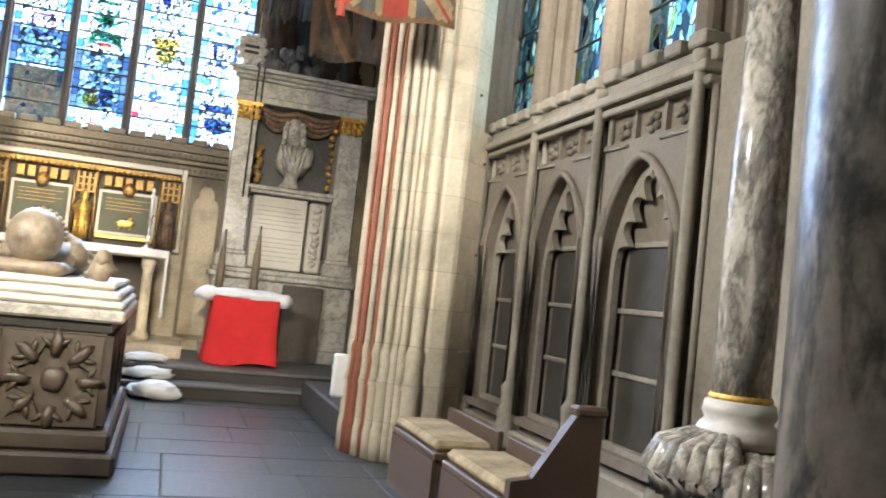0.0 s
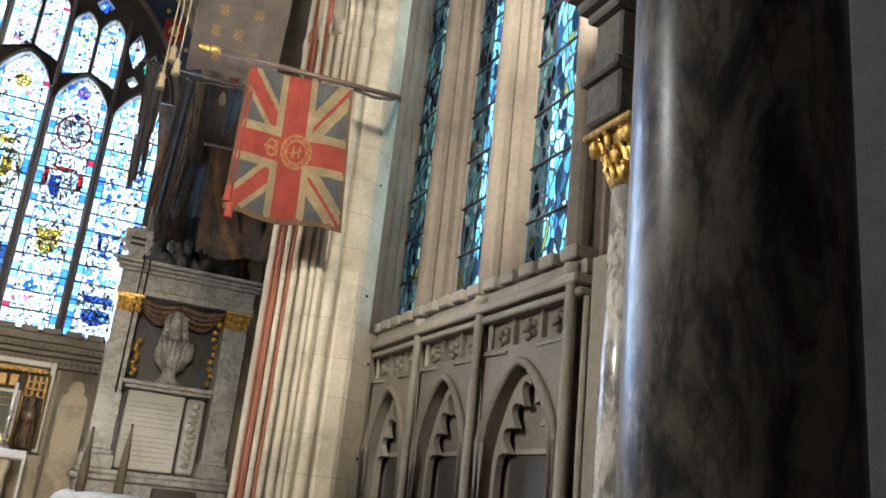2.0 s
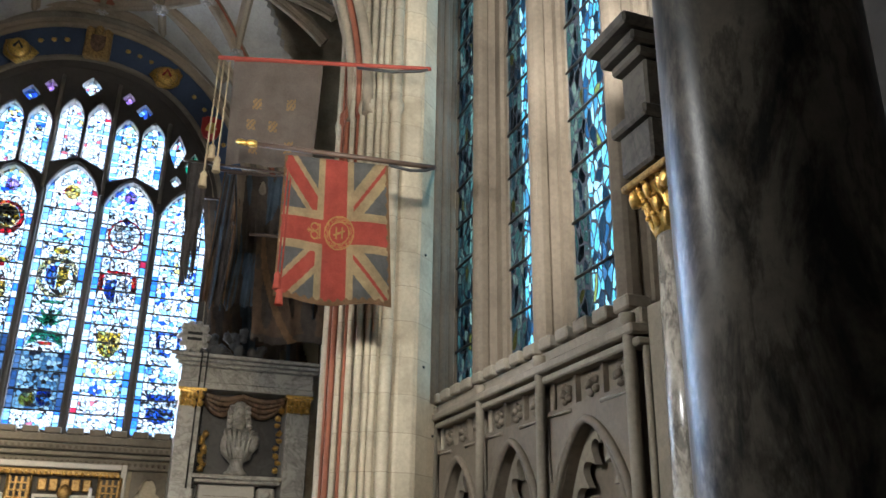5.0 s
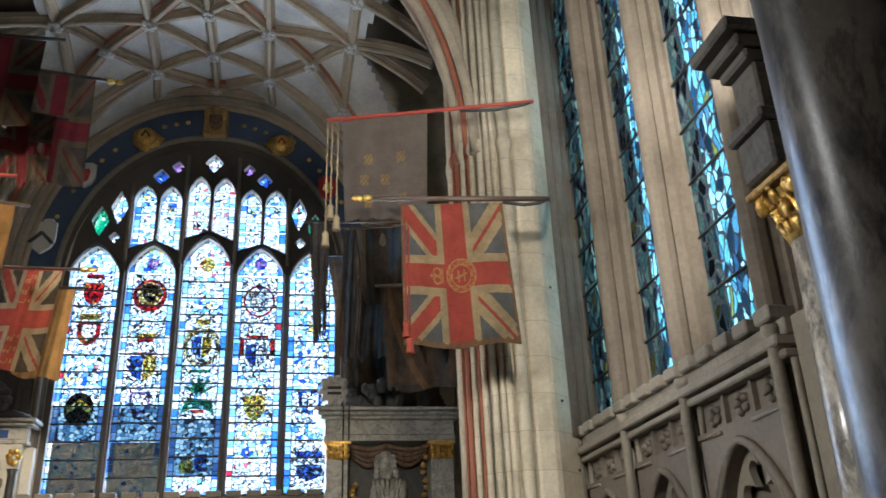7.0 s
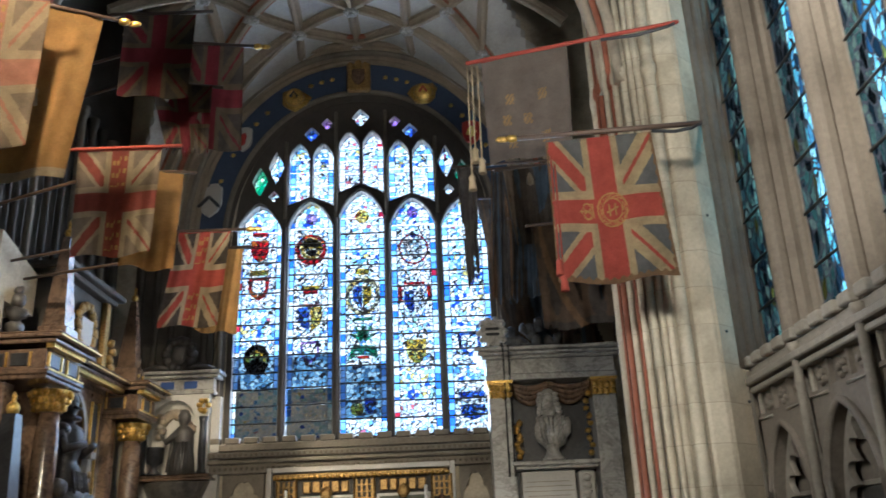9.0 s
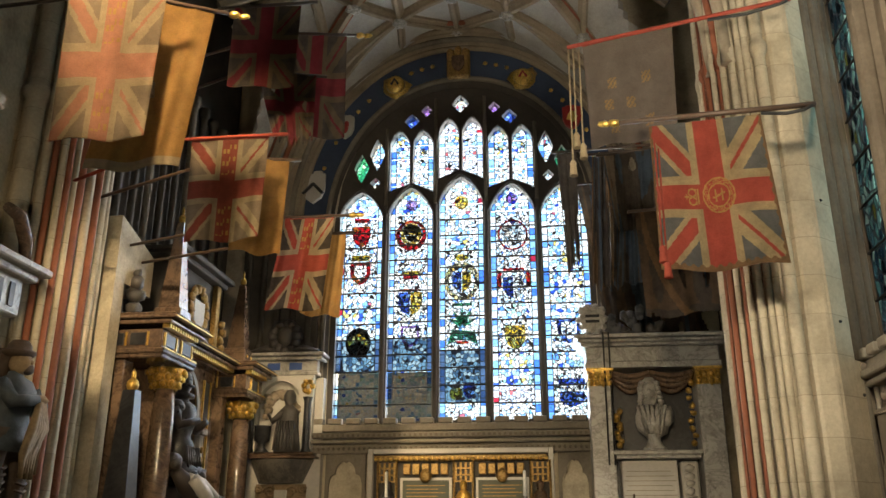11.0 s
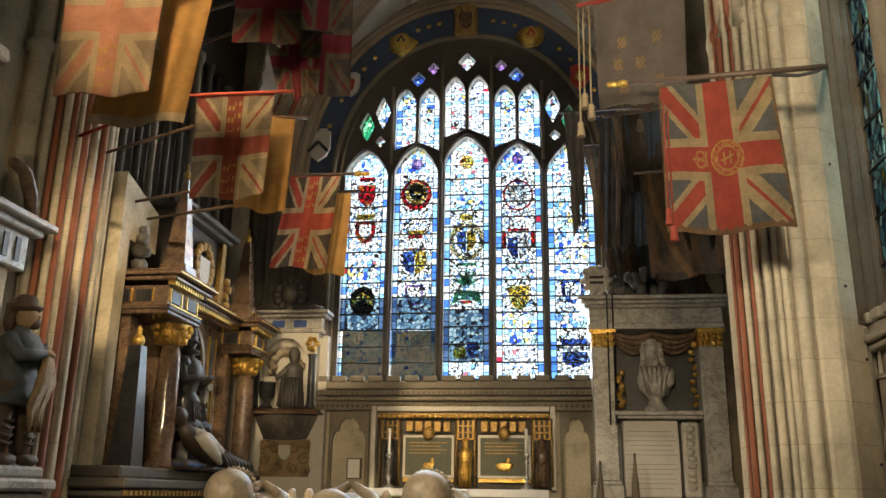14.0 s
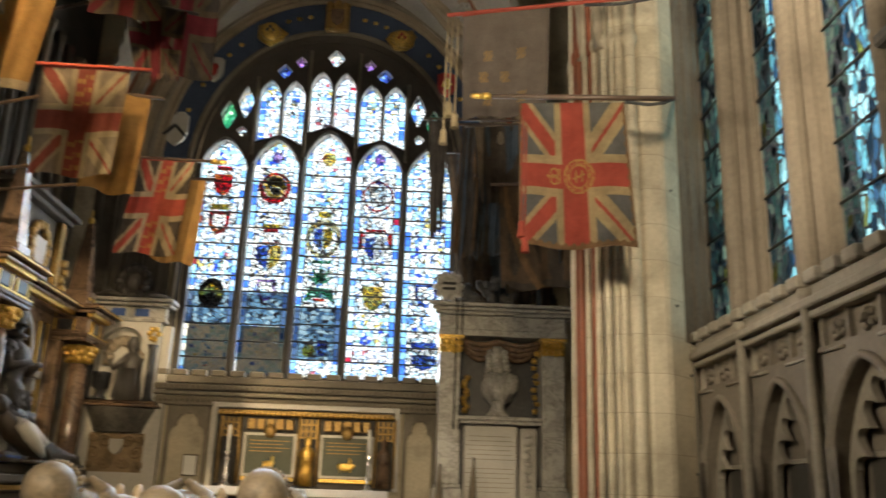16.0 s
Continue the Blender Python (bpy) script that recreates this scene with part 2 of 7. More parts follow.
BLUEPAINT = stone("blue_painted_stone", (0.045, 0.065, 0.11), 0.75, 0.35)
SLAB = stone("floor_slab", (0.036, 0.040, 0.042), 0.38, 0.35, random_part=0.35, spec=0.5)
WHITEMARBLE = stone("white_marble", (0.48, 0.45, 0.39), 0.4, 0.2, spec=0.5)
DUSKMARBLE = marble("dusky_marble", (0.10, 0.09, 0.075), (0.05, 0.045, 0.04), 0.3)
GREYMARBLE = marble("grey_marble", (0.38, 0.36, 0.32), (0.24, 0.225, 0.2), 0.3, 2.2, 0.75)
VEINED = blotched("veined_marble", (0.235, 0.205, 0.165), (0.045, 0.045, 0.042), 0.3)
PALEMARBLE = blotched("pale_veined_marble", (0.40, 0.36, 0.30), (0.2, 0.185, 0.16), 0.2)
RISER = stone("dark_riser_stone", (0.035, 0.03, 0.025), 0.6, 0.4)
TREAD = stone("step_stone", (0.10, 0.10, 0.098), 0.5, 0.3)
BLACKMARBLE = marble("black_marble", (0.022, 0.022, 0.024), (0.035, 0.035, 0.035), 0.35)
REDMARBLE = marble("red_brown_marble", (0.155, 0.10, 0.065), (0.09, 0.058, 0.04), 0.16, 2.2, 0.7)
ALABASTER = stone("alabaster", (0.27, 0.215, 0.15), 0.33, 0.55, grain=16, bump=0.8, blotch=5, spec=0.5)
TOMBSTONE = stone("tomb_marble", (0.046, 0.033, 0.022), 0.45, 0.4, blotch=2.5, spec=0.5)
OLDLETTER = stone("worn_lettering", (0.27, 0.23, 0.17), 0.7, 0.5, grain=60)
GOLD = gilt("gilding")
DULLGOLD = gilt("dull_gilding", (0.42, 0.27, 0.10), 0.52)
OAK = stone("dark_oak", (0.075, 0.045, 0.028), 0.4, 0.4, grain=40, spec=0.5)
IRON = stone("black_iron", (0.02, 0.02, 0.02), 0.5, 0.3)
PAPERWHITE = stone("white_paint", (0.75, 0.73, 0.68), 0.7, 0.1)
PANELBOARD = stone("dark_board", (0.05, 0.045, 0.036), 0.6, 0.4, spec=0.2)
OLIVE = stone("olive_panel", (0.085, 0.092, 0.065), 0.6, 0.25)
SOLDIERSTONE = stone("weathered_grey_stone", (0.085, 0.085, 0.085), 0.7, 0.6, grain=13, blotch=5, bump=1.0)
BRONZE = stone("dark_bronze", (0.06, 0.053, 0.046), 0.4, 0.5, grain=15, bump=1.0, spec=0.5)
BLACKARMOUR = stone("black_armour_stone", (0.035, 0.03, 0.027), 0.32, 0.5, grain=18, blotch=6, bump=0.5, spec=0.6)
DRAPE = stone("tan_painted_stone", (0.30, 0.21, 0.12), 0.75, 0.45, blotch=5)
COAT = stone("slate_painted_stone", (0.085, 0.098, 0.105), 0.6, 0.5, grain=16, blotch=5, bump=0.7)
BOOT = stone("brown_painted_stone", (0.09, 0.062, 0.045), 0.6, 0.4, blotch=5)
ARMS_BLUE = stone("heraldic_blue", (0.03, 0.07, 0.22), 0.6, 0.25)
ARMS_RED = stone("heraldic_red", (0.36, 0.035, 0.03), 0.6, 0.25)
REDCLOTH = cloth_mat("red_cloth", (0.52, 0.028, 0.03), 0.12, 0.1)
WHITECLOTH = cloth_mat("white_cloth", (0.72, 0.72, 0.74), 0.12, 0.1)

TEALGLASS = [(0.0, (0.16, 0.5, 0.62)), (0.24, (0.5, 0.88, 0.98)), (0.42, (0.03, 0.10, 0.2)), (0.54, (0.3, 0.68, 0.8)), (0.70, (0.012, 0.03, 0.05)), (0.86, (0.10, 0.28, 0.42)), (0.965, (0.22, 0.26, 0.07))]
BAY, BAY0 = 0.84, AXIS - 2.10      # width of one light of the great window and where the first begins
BLUE_RIM = [(0.0, (0.55, 0.80, 1.0)), (0.25, (0.92, 0.97, 1.0)), (0.5, (0.25, 0.48, 0.92)), (0.68, (0.78, 0.92, 1.0)), (0.88, (0.38, 0.62, 0.95)), (0.97, (0.6, 0.15, 0.25))]
RUBY_RIM = [(0.0, (0.95, 0.97, 1.0)), (0.35, (0.75, 0.18, 0.28)), (0.55, (0.85, 0.92, 1.0)), (0.85, (0.5, 0.7, 1.0))]
GLASS_A = leaded("clear_blue_glass", [(0.0, (0.90, 0.96, 1.0)), (0.30, (0.68, 0.88, 1.0)), (0.52, (0.98, 0.99, 1.0)), (0.74, (0.38, 0.62, 0.95)), (0.84, (0.70, 0.90, 0.88)), (0.90, (0.18, 0.34, 0.8)), (0.96, (0.85, 0.8, 0.5))], BLUE_RIM, BAY, BAY0, 17.0, lead=0.055)
GLASS_B = leaded("pale_glass", [(0.0, (0.96, 0.98, 1.0)), (0.45, (0.80, 0.92, 1.0)), (0.75, (0.5, 0.74, 1.0)), (0.86, (0.97, 0.95, 0.88)), (0.96, (0.75, 0.45, 0.55))], BLUE_RIM, BAY, BAY0, 17.0, lead=0.055)
GLASS_W = leaded("clear_glass", [(0.0, (0.93, 0.97, 1.0)), (0.5, (0.78, 0.91, 1.0)), (0.72, (0.98, 0.98, 0.96)), (0.93, (0.5, 0.7, 1.0))], BLUE_RIM, BAY, BAY0, 19.0, lead=0.06)
# glass colour darkened to carry the shade of the building outside
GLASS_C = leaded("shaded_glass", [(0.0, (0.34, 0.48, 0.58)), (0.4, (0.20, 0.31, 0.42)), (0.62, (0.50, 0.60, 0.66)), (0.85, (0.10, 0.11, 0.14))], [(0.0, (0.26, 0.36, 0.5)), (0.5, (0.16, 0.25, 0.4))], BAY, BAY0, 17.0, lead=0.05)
GLASS_D = leaded("ruby_edged_glass", [(0.0, (0.96, 0.96, 1.0)), (0.45, (0.82, 0.90, 1.0)), (0.84, (0.8, 0.45, 0.5)), (0.9, (0.95, 0.96, 1.0))], RUBY_RIM, BAY, BAY0, 17.0, lead=0.055)
GLASS_T = stained("teal_glass", TEALGLASS, 15.0, 0.05, 1.0, 0.5)
G_RED = stained("red_glass", [(0.0, (0.75, 0.02, 0.03)), (0.6, (0.5, 0.01, 0.02)), (0.85, (0.9, 0.25, 0.05))], 16, 0.05)
G_YELLOW = stained("yellow_glass", [(0.0, (0.9, 0.62, 0.08)), (0.5, (1, 0.8, 0.3)), (0.85, (0.5, 0.3, 0.02))], 16, 0.05)
G_BLUE = stained("blue_glass", [(0.0, (0.03, 0.08, 0.5)), (0.5, (0.08, 0.22, 0.8)), (0.85, (0.4, 0.6, 1))], 16, 0.05)
G_GREEN = stained("green_glass", [(0.0, (0.02, 0.3, 0.15)), (0.5, (0.1, 0.55, 0.35)), (0.85, (0.5, 0.8, 0.7))], 16, 0.05)
G_BLACK = stained("black_glass", [(0.0, (0.01, 0.01, 0.01)), (0.8, (0.05, 0.04, 0.02))], 16, 0.05)
G_PALEGOLD = stained("pale_gold_glass", [(0.0, (0.95, 0.85, 0.5)), (0.5, (1, 0.95, 0.75)), (0.8, (0.85, 0.65, 0.25))], 16, 0.06)
G_WHITE = stained("white_glass", [(0.0, (1, 1, 1)), (0.8, (0.9, 0.95, 1))], 14, 0.03)
G_PURPLE = stained("purple_glass", [(0.0, (0.4, 0.2, 0.75)), (0.5, (0.75, 0.5, 1.0))], 16, 0.05)


# ---- mesh helpers ----
def part(name, bm, mats, parent=None, label="", smooth=False):
    me = bpy.data.meshes.new(name)
    bmesh.ops.recalc_face_normals(bm, faces=bm.faces)
    if smooth:
        for f in bm.faces:
            f.smooth = True
    bm.to_mesh(me)
    bm.free()
    for m in mats if isinstance(mats, (list, tuple)) else [mats]:
        me.materials.append(m)
    ob = new(name, me)
    if parent is not None:
        ob.parent = parent
    if label:
        ob["label"] = label
    return ob


def thing(name, label, category, m=None, group="", kind=""):
    ob = new(name)
    ob.empty_display_size = 0.1
    if m is not None:
        ob.matrix_world = m
    return tagged(ob, label, category, group, kind)


def box(bm, x0, y0, z0, x1, y1, z1, bevel=0.0, mi=0):
    r = bmesh.ops.create_cube(bm, size=1.0, matrix=Matrix.Translation(((x0 + x1) / 2, (y0 + y1) / 2, (z0 + z1) / 2)) @ Matrix.Diagonal((abs(x1 - x0), abs(y1 - y0), abs(z1 - z0), 1)))
    vs = r["verts"]
    fs = {f for v in vs for f in v.link_faces}
    for f in fs:
        f.material_index = mi
    if bevel:
        bmesh.ops.bevel(bm, geom=list({e for v in vs for e in v.link_edges}), offset=bevel, segments=1, affect="EDGES")
    return bm


def boxes(*dims, bevel=0.0):
    bm = bmesh.new()
    for d in dims:
        box(bm, *d, bevel=bevel)
    return bm


def courses(name, mat, parent, label, *dims, bevel=0.012):
    """Stacked mouldings, each course a part of its own."""
    for d in dims:
        part(name, boxes(d, bevel=bevel), mat, parent, label)


def lathe(bm, profile, n=20, m=None, mi=0):
    """A turned solid round z from (radius, height) pairs."""
    m = m or Matrix()
    rings = []
    for r, z in profile:
        rings.append([bm.verts.new(m @ Vector((r * math.cos(2 * math.pi * i / n), r * math.sin(2 * math.pi * i / n), z))) for i in range(n)])
    for a, b in zip(rings, rings[1:]):
        for i in range(n):
            f = bm.faces.new((a[i], a[(i + 1) % n], b[(i + 1) % n], b[i]))
            f.smooth = True
            f.material_index = mi
    for ring in (rings[0][::-1], rings[-1]):
        bm.faces.new(ring).material_index = mi
    return bm


def tube(bm, pts, r, n=8, mi=0, closed=False, flat=None):
    """A round bar along points; flat squeezes it along that axis."""
    pts = [Vector(p) for p in pts]
    rings = []
    for i, p in enumerate(pts):
        d = (pts[min(i + 1, len(pts) - 1)] - pts[max(i - 1, 0)]).normalized()
        side = d.cross(Vector((0, 0, 1)))
        if side.length < 1e-3:
            side = Vector((1, 0, 0))
        side.normalize()
        up = side.cross(d)
        rr = r[i] if isinstance(r, (list, tuple)) else r
        rings.append([bm.verts.new(p + side * rr * math.cos(2 * math.pi * k / n) + up * rr * math.sin(2 * math.pi * k / n)) for k in range(n)])
    for a, b in zip(rings, rings[1:]):
        for k in range(n):
            f = bm.faces.new((a[k], a[(k + 1) % n], b[(k + 1) % n], b[k]))
            f.smooth, f.material_index = True, mi
    for ring in (rings[0][::-1], rings[-1]):
        bm.faces.new(ring).material_index = mi
    return bm


def blob(bm, c, s, sub=2, rough=0.0, seed=0, mi=0, rot=None):
    """A worn rounded lump: an ellipsoid with uneven surface."""
    r = bmesh.ops.create_icosphere(bm, subdivisions=sub, radius=1.0)
    m = Matrix.Translation(c) @ (rot.to_matrix().to_4x4() if rot else Matrix())
    for v in r["verts"]:
        k = 1 + rough * noise.noise(v.co * 2.3 + Vector((seed * 7.1, seed, 0)))
        v.co = m @ Vector((v.co.x * s[0] * k, v.co.y * s[1] * k, v.co.z * s[2] * k))
        for f in v.link_faces:
            f.smooth, f.material_index = True, mi
    return bm


def plate(outer, holes, depth, place):
    """A slab with openings through it. Loops of (u, w); place maps (u, w, d) to the world; depth along d."""
    bm = bmesh.new()
    edges = []
    for loop in [outer, *holes]:
        vs = [bm.verts.new((u, w, 0)) for u, w in loop]
        edges += [bm.edges.new((vs[i], vs[(i + 1) % len(vs)])) for i in range(len(vs))]
    bmesh.ops.triangle_fill(bm, use_beauty=True, use_dissolve=False, edges=edges)
    r = bmesh.ops.extrude_face_region(bm, geom=list(bm.faces))
    for v in r["geom"]:
        if isinstance(v, bmesh.types.BMVert):
            v.co.z = depth
    for v in bm.verts:
        v.co = place(*v.co)
    return bm


def arch_loop(x0, x1, z0, spring, apex, n=10, power=1.5, e=0.72):
    """The outline of an opening with a pointed head, counted from its lower left."""
    c, w = (x0 + x1) / 2, (x1 - x0) / 2
    pts = [(x0, z0), (x1, z0)]
    for i in range(n * 2 + 1):
        u = w * math.cos(math.pi * i / (2 * n))
        pts.append((c + u, spring + (apex - spring) * max(0.0, 1 - abs(u / w) ** power) ** e))
    return pts


def foiled_loop(x0, x1, z0, spring, apex, cusps=5, depth=0.05):
    """A pointed opening with cusps along its head."""
    base = arch_loop(x0, x1, z0, spring, apex, 24)
    c = (x0 + x1) / 2
    out = base[:2]
    head = base[2:]
    for i, (u, w) in enumerate(head):
        k = i / (len(head) - 1)
        s = abs(math.sin(k * math.pi * cusps))
        d = depth * (1 - s) ** 1.6 * (1 if 0.06 < k < 0.94 else 0)
        n = Vector((c - u, spring - 0.1 - w))
        n.normalize()
        out.append((u + n.x * d, w + n.y * d))
    return out


def fringed_loop(x0, x1, z0, spring, apex, foils=4, depth=0.07):
    """A pointed opening whose head carries round foils with sharp cusps on both sides."""
    base = arch_loop(x0, x1, z0, spring, apex, 100)
    head = base[2:]
    c, half = (x0 + x1) / 2, len(head) // 2
    out = base[:2]
    run = [0.0]
    for a, b in zip(head, head[1:]):
        run.append(run[-1] + math.hypot(b[0] - a[0], b[1] - a[1]))
    for i, (u, w) in enumerate(head):
        k = run[i] / run[-1]
        s = 2 * k if k < 0.5 else 2 * (1 - k)
        a, b = head[max(i - 1, 0)], head[min(i + 1, len(head) - 1)]
        n = Vector((a[1] - b[1], b[0] - a[0])).normalized()
        d = depth * (1 - abs(math.sin(s * math.pi * foils))) ** 1.3 * (1 if 0.08 < s < 0.97 else 0)
        out.append((u + n.x * d, w + n.y * d))
    return out


def coursed(name, c, course=0.34):
    """Limestone in courses, each stone a little lighter or darker, joints as thin lines."""
    m = stone(name, c, 0.85, 0.3, blotch=2.4, bump=0.5)
    nt, b = m.node_tree, m.node_tree.nodes["Principled BSDF"]
    co = nt.nodes.new("ShaderNodeTexCoord").outputs["Object"]
    sep = nt.nodes.new("ShaderNodeSeparateXYZ")
    nt.links.new(co, sep.inputs[0])
    div, fl, wn_ = nt.nodes.new("ShaderNodeMath"), nt.nodes.new("ShaderNodeMath"), nt.nodes.new("ShaderNodeTexWhiteNoise")
    div.operation, fl.operation, wn_.noise_dimensions = "DIVIDE", "FLOOR", "2D"
    div.inputs[1].default_value = course
    nt.links.new(sep.outputs[2], div.inputs[0])
    nt.links.new(div.outputs[0], fl.inputs[0])
    info = nt.nodes.new("ShaderNodeObjectInfo")
    cmb = nt.nodes.new("ShaderNodeCombineXYZ")
    nt.links.new(fl.outputs[0], cmb.inputs[0])
    nt.links.new(info.outputs["Random"], cmb.inputs[1])
    nt.links.new(cmb.outputs[0], wn_.inputs["Vector"])
    r = ramp(nt, wn_.outputs["Value"], [(0.0, (0.88, 0.86, 0.83)), (0.6, (1, 1, 1)), (1.0, (1.0, 0.97, 0.92))])
    fr, cutj = nt.nodes.new("ShaderNodeMath"), nt.nodes.new("ShaderNodeMath")
    fr.operation, cutj.operation = "FRACT", "LESS_THAN"
    nt.links.new(div.outputs[0], fr.inputs[0])
    nt.links.new(fr.outputs[0], cutj.inputs[0])
    cutj.inputs[1].default_value = 0.018
    old = mixed(nt, "MIX", cutj.outputs[0], b.inputs["Base Color"].links[0].from_socket, shade(c, 0.62))
    nt.links.new(mixed(nt, "MULTIPLY", 1.0, old, r.outputs[0]), b.inputs["Base Color"])
    return m


COURSED = coursed("coursed_limestone", (0.50, 0.435, 0.32))


def on_east(y):
    return lambda u, w, d: (u, y - d, w)


def on_right(x):
    return lambda u, w, d: (x - d, u, w)


# ---- structure ----
def vault_z(x, y=9.0):
    """The vault's underside: a flat pointed tunnel that comes down to the window arch at the wall."""
    u = min(abs(x - AXIS) / 3.98, 1.0)
    far = 8.0 + 2.0 * (1 - u ** 2.4) ** 0.6
    d = abs(x - AXIS) / 3.3
    near = 6.6 + 3.42 * (1 - min(d, 1.0) ** 1.5) ** 0.72
    k = min(max((12.75 - y) / 1.9, 0.0), 1.0)
    k = k * k * (3 - 2 * k)
    return near * (1 - k) + far * k


def arch_z(x, w, spring, apex):
    u = min(abs(x - AXIS) / w, 1.0)
    return spring + (apex - spring) * (1 - u ** 2.1) ** 0.52


def arch_line(w, spring, apex, foot, n=28):
    """Points (x, z) from the left foot over the arch to the right foot."""
    pts = [(AXIS - w, foot)]
    for i in range(n + 1):
        u = -w * math.cos(math.pi * i / n)
        pts.append((AXIS + u, arch_z(AXIS + u, w, spring, apex)))
    return pts + [(AXIS + w, foot)]


WIN_W, WIN_SILL, WIN_SPRING, WIN_APEX = 2.13, 3.3, 6.6, 9.1

# floor: bed and separate slabs in the part of the chapel in view
bm = boxes((-7, -7, -0.3, 5, 14, -0.012))
floor = tagged(part("floor", bm, DARKSTONE), "worn dark grey stone slab floor", "floor", kind="structure")

# window wall with its pointed opening
bm = bmesh.new()
TOP = 11.2
box(bm, LEFT - 0.4, EAST, -0.3, AXIS - WIN_W, EAST + 0.7, TOP)
box(bm, AXIS + WIN_W, EAST, -0.3, RIGHT + 0.4, EAST + 0.7, TOP)
box(bm, AXIS - WIN_W, EAST, -0.3, AXIS + WIN_W, EAST + 0.7, WIN_SILL)
N = 40
for i in range(N):
    xa, xb = AXIS - WIN_W + 2 * WIN_W * i / N, AXIS - WIN_W + 2 * WIN_W * (i + 1) / N
    za, zb = arch_z(xa, WIN_W, WIN_SPRING, WIN_APEX), arch_z(xb, WIN_W, WIN_SPRING, WIN_APEX)
    v = [bm.verts.new(p) for p in ((xa, EAST, za), (xb, EAST, zb), (xb, EAST, TOP), (xa, EAST, TOP), (xa, EAST + 0.7, za), (xb, EAST + 0.7, zb), (xb, EAST + 0.7, TOP), (xa, EAST + 0.7, TOP))]
    for q in ((0, 1, 2, 3), (5, 4, 7, 6), (0, 4, 5, 1)):
        bm.faces.new([v[k] for k in q])
wall_east = tagged(part("wall_east", bm, CREAM), "cream limestone wall round the great window", "wall", kind="structure")

# arch orders round the window: splayed reveal, painted band, rolls
def arch_strip(name, a, b, mat, label, n=28):
    bm = bmesh.new()
    (w1, s1, p1, y1), (w2, s2, p2, y2) = a, b
    A = [bm.verts.new((x, y1, z)) for x, z in arch_line(w1, s1, p1, WIN_SILL if w1 < 2.2 else 6.2, n)]
    B = [bm.verts.new((x, y2, z)) for x, z in arch_line(w2, s2, p2, WIN_SILL if w1 < 2.2 else 6.2, n)]
    for i in range(len(A) - 1):
        bm.faces.new((A[i], A[i + 1], B[i + 1], B[i]))
    r = bmesh.ops.extrude_face_region(bm, geom=list(bm.faces))
    for v in r["geom"]:
        if isinstance(v, bmesh.types.BMVert):
            v.co.y += 0.03
    return part(name, bm, mat, wall_east, label)


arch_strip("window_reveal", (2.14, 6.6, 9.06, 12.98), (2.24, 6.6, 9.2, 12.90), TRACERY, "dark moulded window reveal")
arch_strip("painted_band", (2.24, 6.6, 9.2, 12.90), (2.62, 6.6, 9.66, 12.72), BLUEPAINT, "dull blue painted arch band")
arch_strip("arch_order", (2.62, 6.6, 9.66, 12.72), (2.98, 6.6, 9.98, 12.45), RIB, "pale stone arch order")
for w, p, y, r, m in ((2.22, 9.18, 12.9, 0.045, GREY), (2.63, 9.66, 12.70, 0.05, RIB), (2.76, 9.78, 12.60, 0.05, GREY), (2.90, 9.90, 12.50, 0.05, RIB), (3.0, 9.98, 12.40, 0.045, REDPAINT)):
    bm = bmesh.new()
    tube(bm, [(x, y, z) for x, z in arch_line(w, 6.6, p, 6.2 if w > 2.4 else WIN_SILL, 36)], r, 8)
    part("arch_roll", bm, m, wall_east)

# sill, cornice bands and cresting under the window
bm = boxes((-3.72, 12.86, 3.17, 1.12, 13.0, 3.28), (-3.70, 12.78, 3.06, 1.10, 13.0, 3.15), (-3.72, 12.74, 2.98, 1.12, 13.0, 3.04), (-3.70, 12.84, 2.84, 1.10, 13.0, 2.98), bevel=0.015)
part("window_cornice", bm, GREY, wall_east, "carved grey stone cornice")
for i in range(17):
    x = -3.62 + i * 0.285
    part("cresting_block", boxes((x, 12.84, 3.28, x + 0.21, 12.98, 3.37), bevel=0.012), GREY, wall_east)
bm = bmesh.new()
for i in range(60):
    blob(bm, (-3.62 + i * 0.079, 12.85, 2.91), (0.028, 0.03, 0.035), 1, 0.3, i)
for i in range(60):
    box(bm, -3.64 + i * 0.079, 12.76, 3.08, -3.60 + i * 0.079, 12.79, 3.12)
tagged(part("cornice_carving", bm, BROWN, wall_east), kind="stuff")

# the great window: tracery plate with five lights and an upper tier
PITCH = 2 * (WIN_W - 0.03) / 5
LIGHTS = []
outer = arch_loop(AXIS - WIN_W, AXIS + WIN_W, WIN_SILL, WIN_SPRING, WIN_APEX, 18, 2.1, 0.52)
holes = []
head_apex = [7.18, 7.22, 7.38, 7.22, 7.18]
for i in range(5):
    x0 = AXIS - WIN_W + 0.03 + i * PITCH + 0.06
    x1 = x0 + PITCH - 0.12
    sp = head_apex[i] - 0.46
    LIGHTS.append((x0, x1, sp, head_apex[i]))
    holes.append(arch_loop(x0, x1, WIN_SILL + 0.04, sp, head_apex[i], 7))
UPPER = []
def upper_loop(a, b, zo, zi, sp, ap, left, n=5):
    """A narrow upper light: its foot slants up towards the apex of the light below."""
    top = arch_loop(a, b, zo, sp, ap, n)[2:]
    z0, z1 = (zo, zi) if left else (zi, zo)
    lo = [(a, z0), (b, z1)]
    return lo + top if top[0][0] > top[-1][0] else [(b, z1), (a, z0)] + top


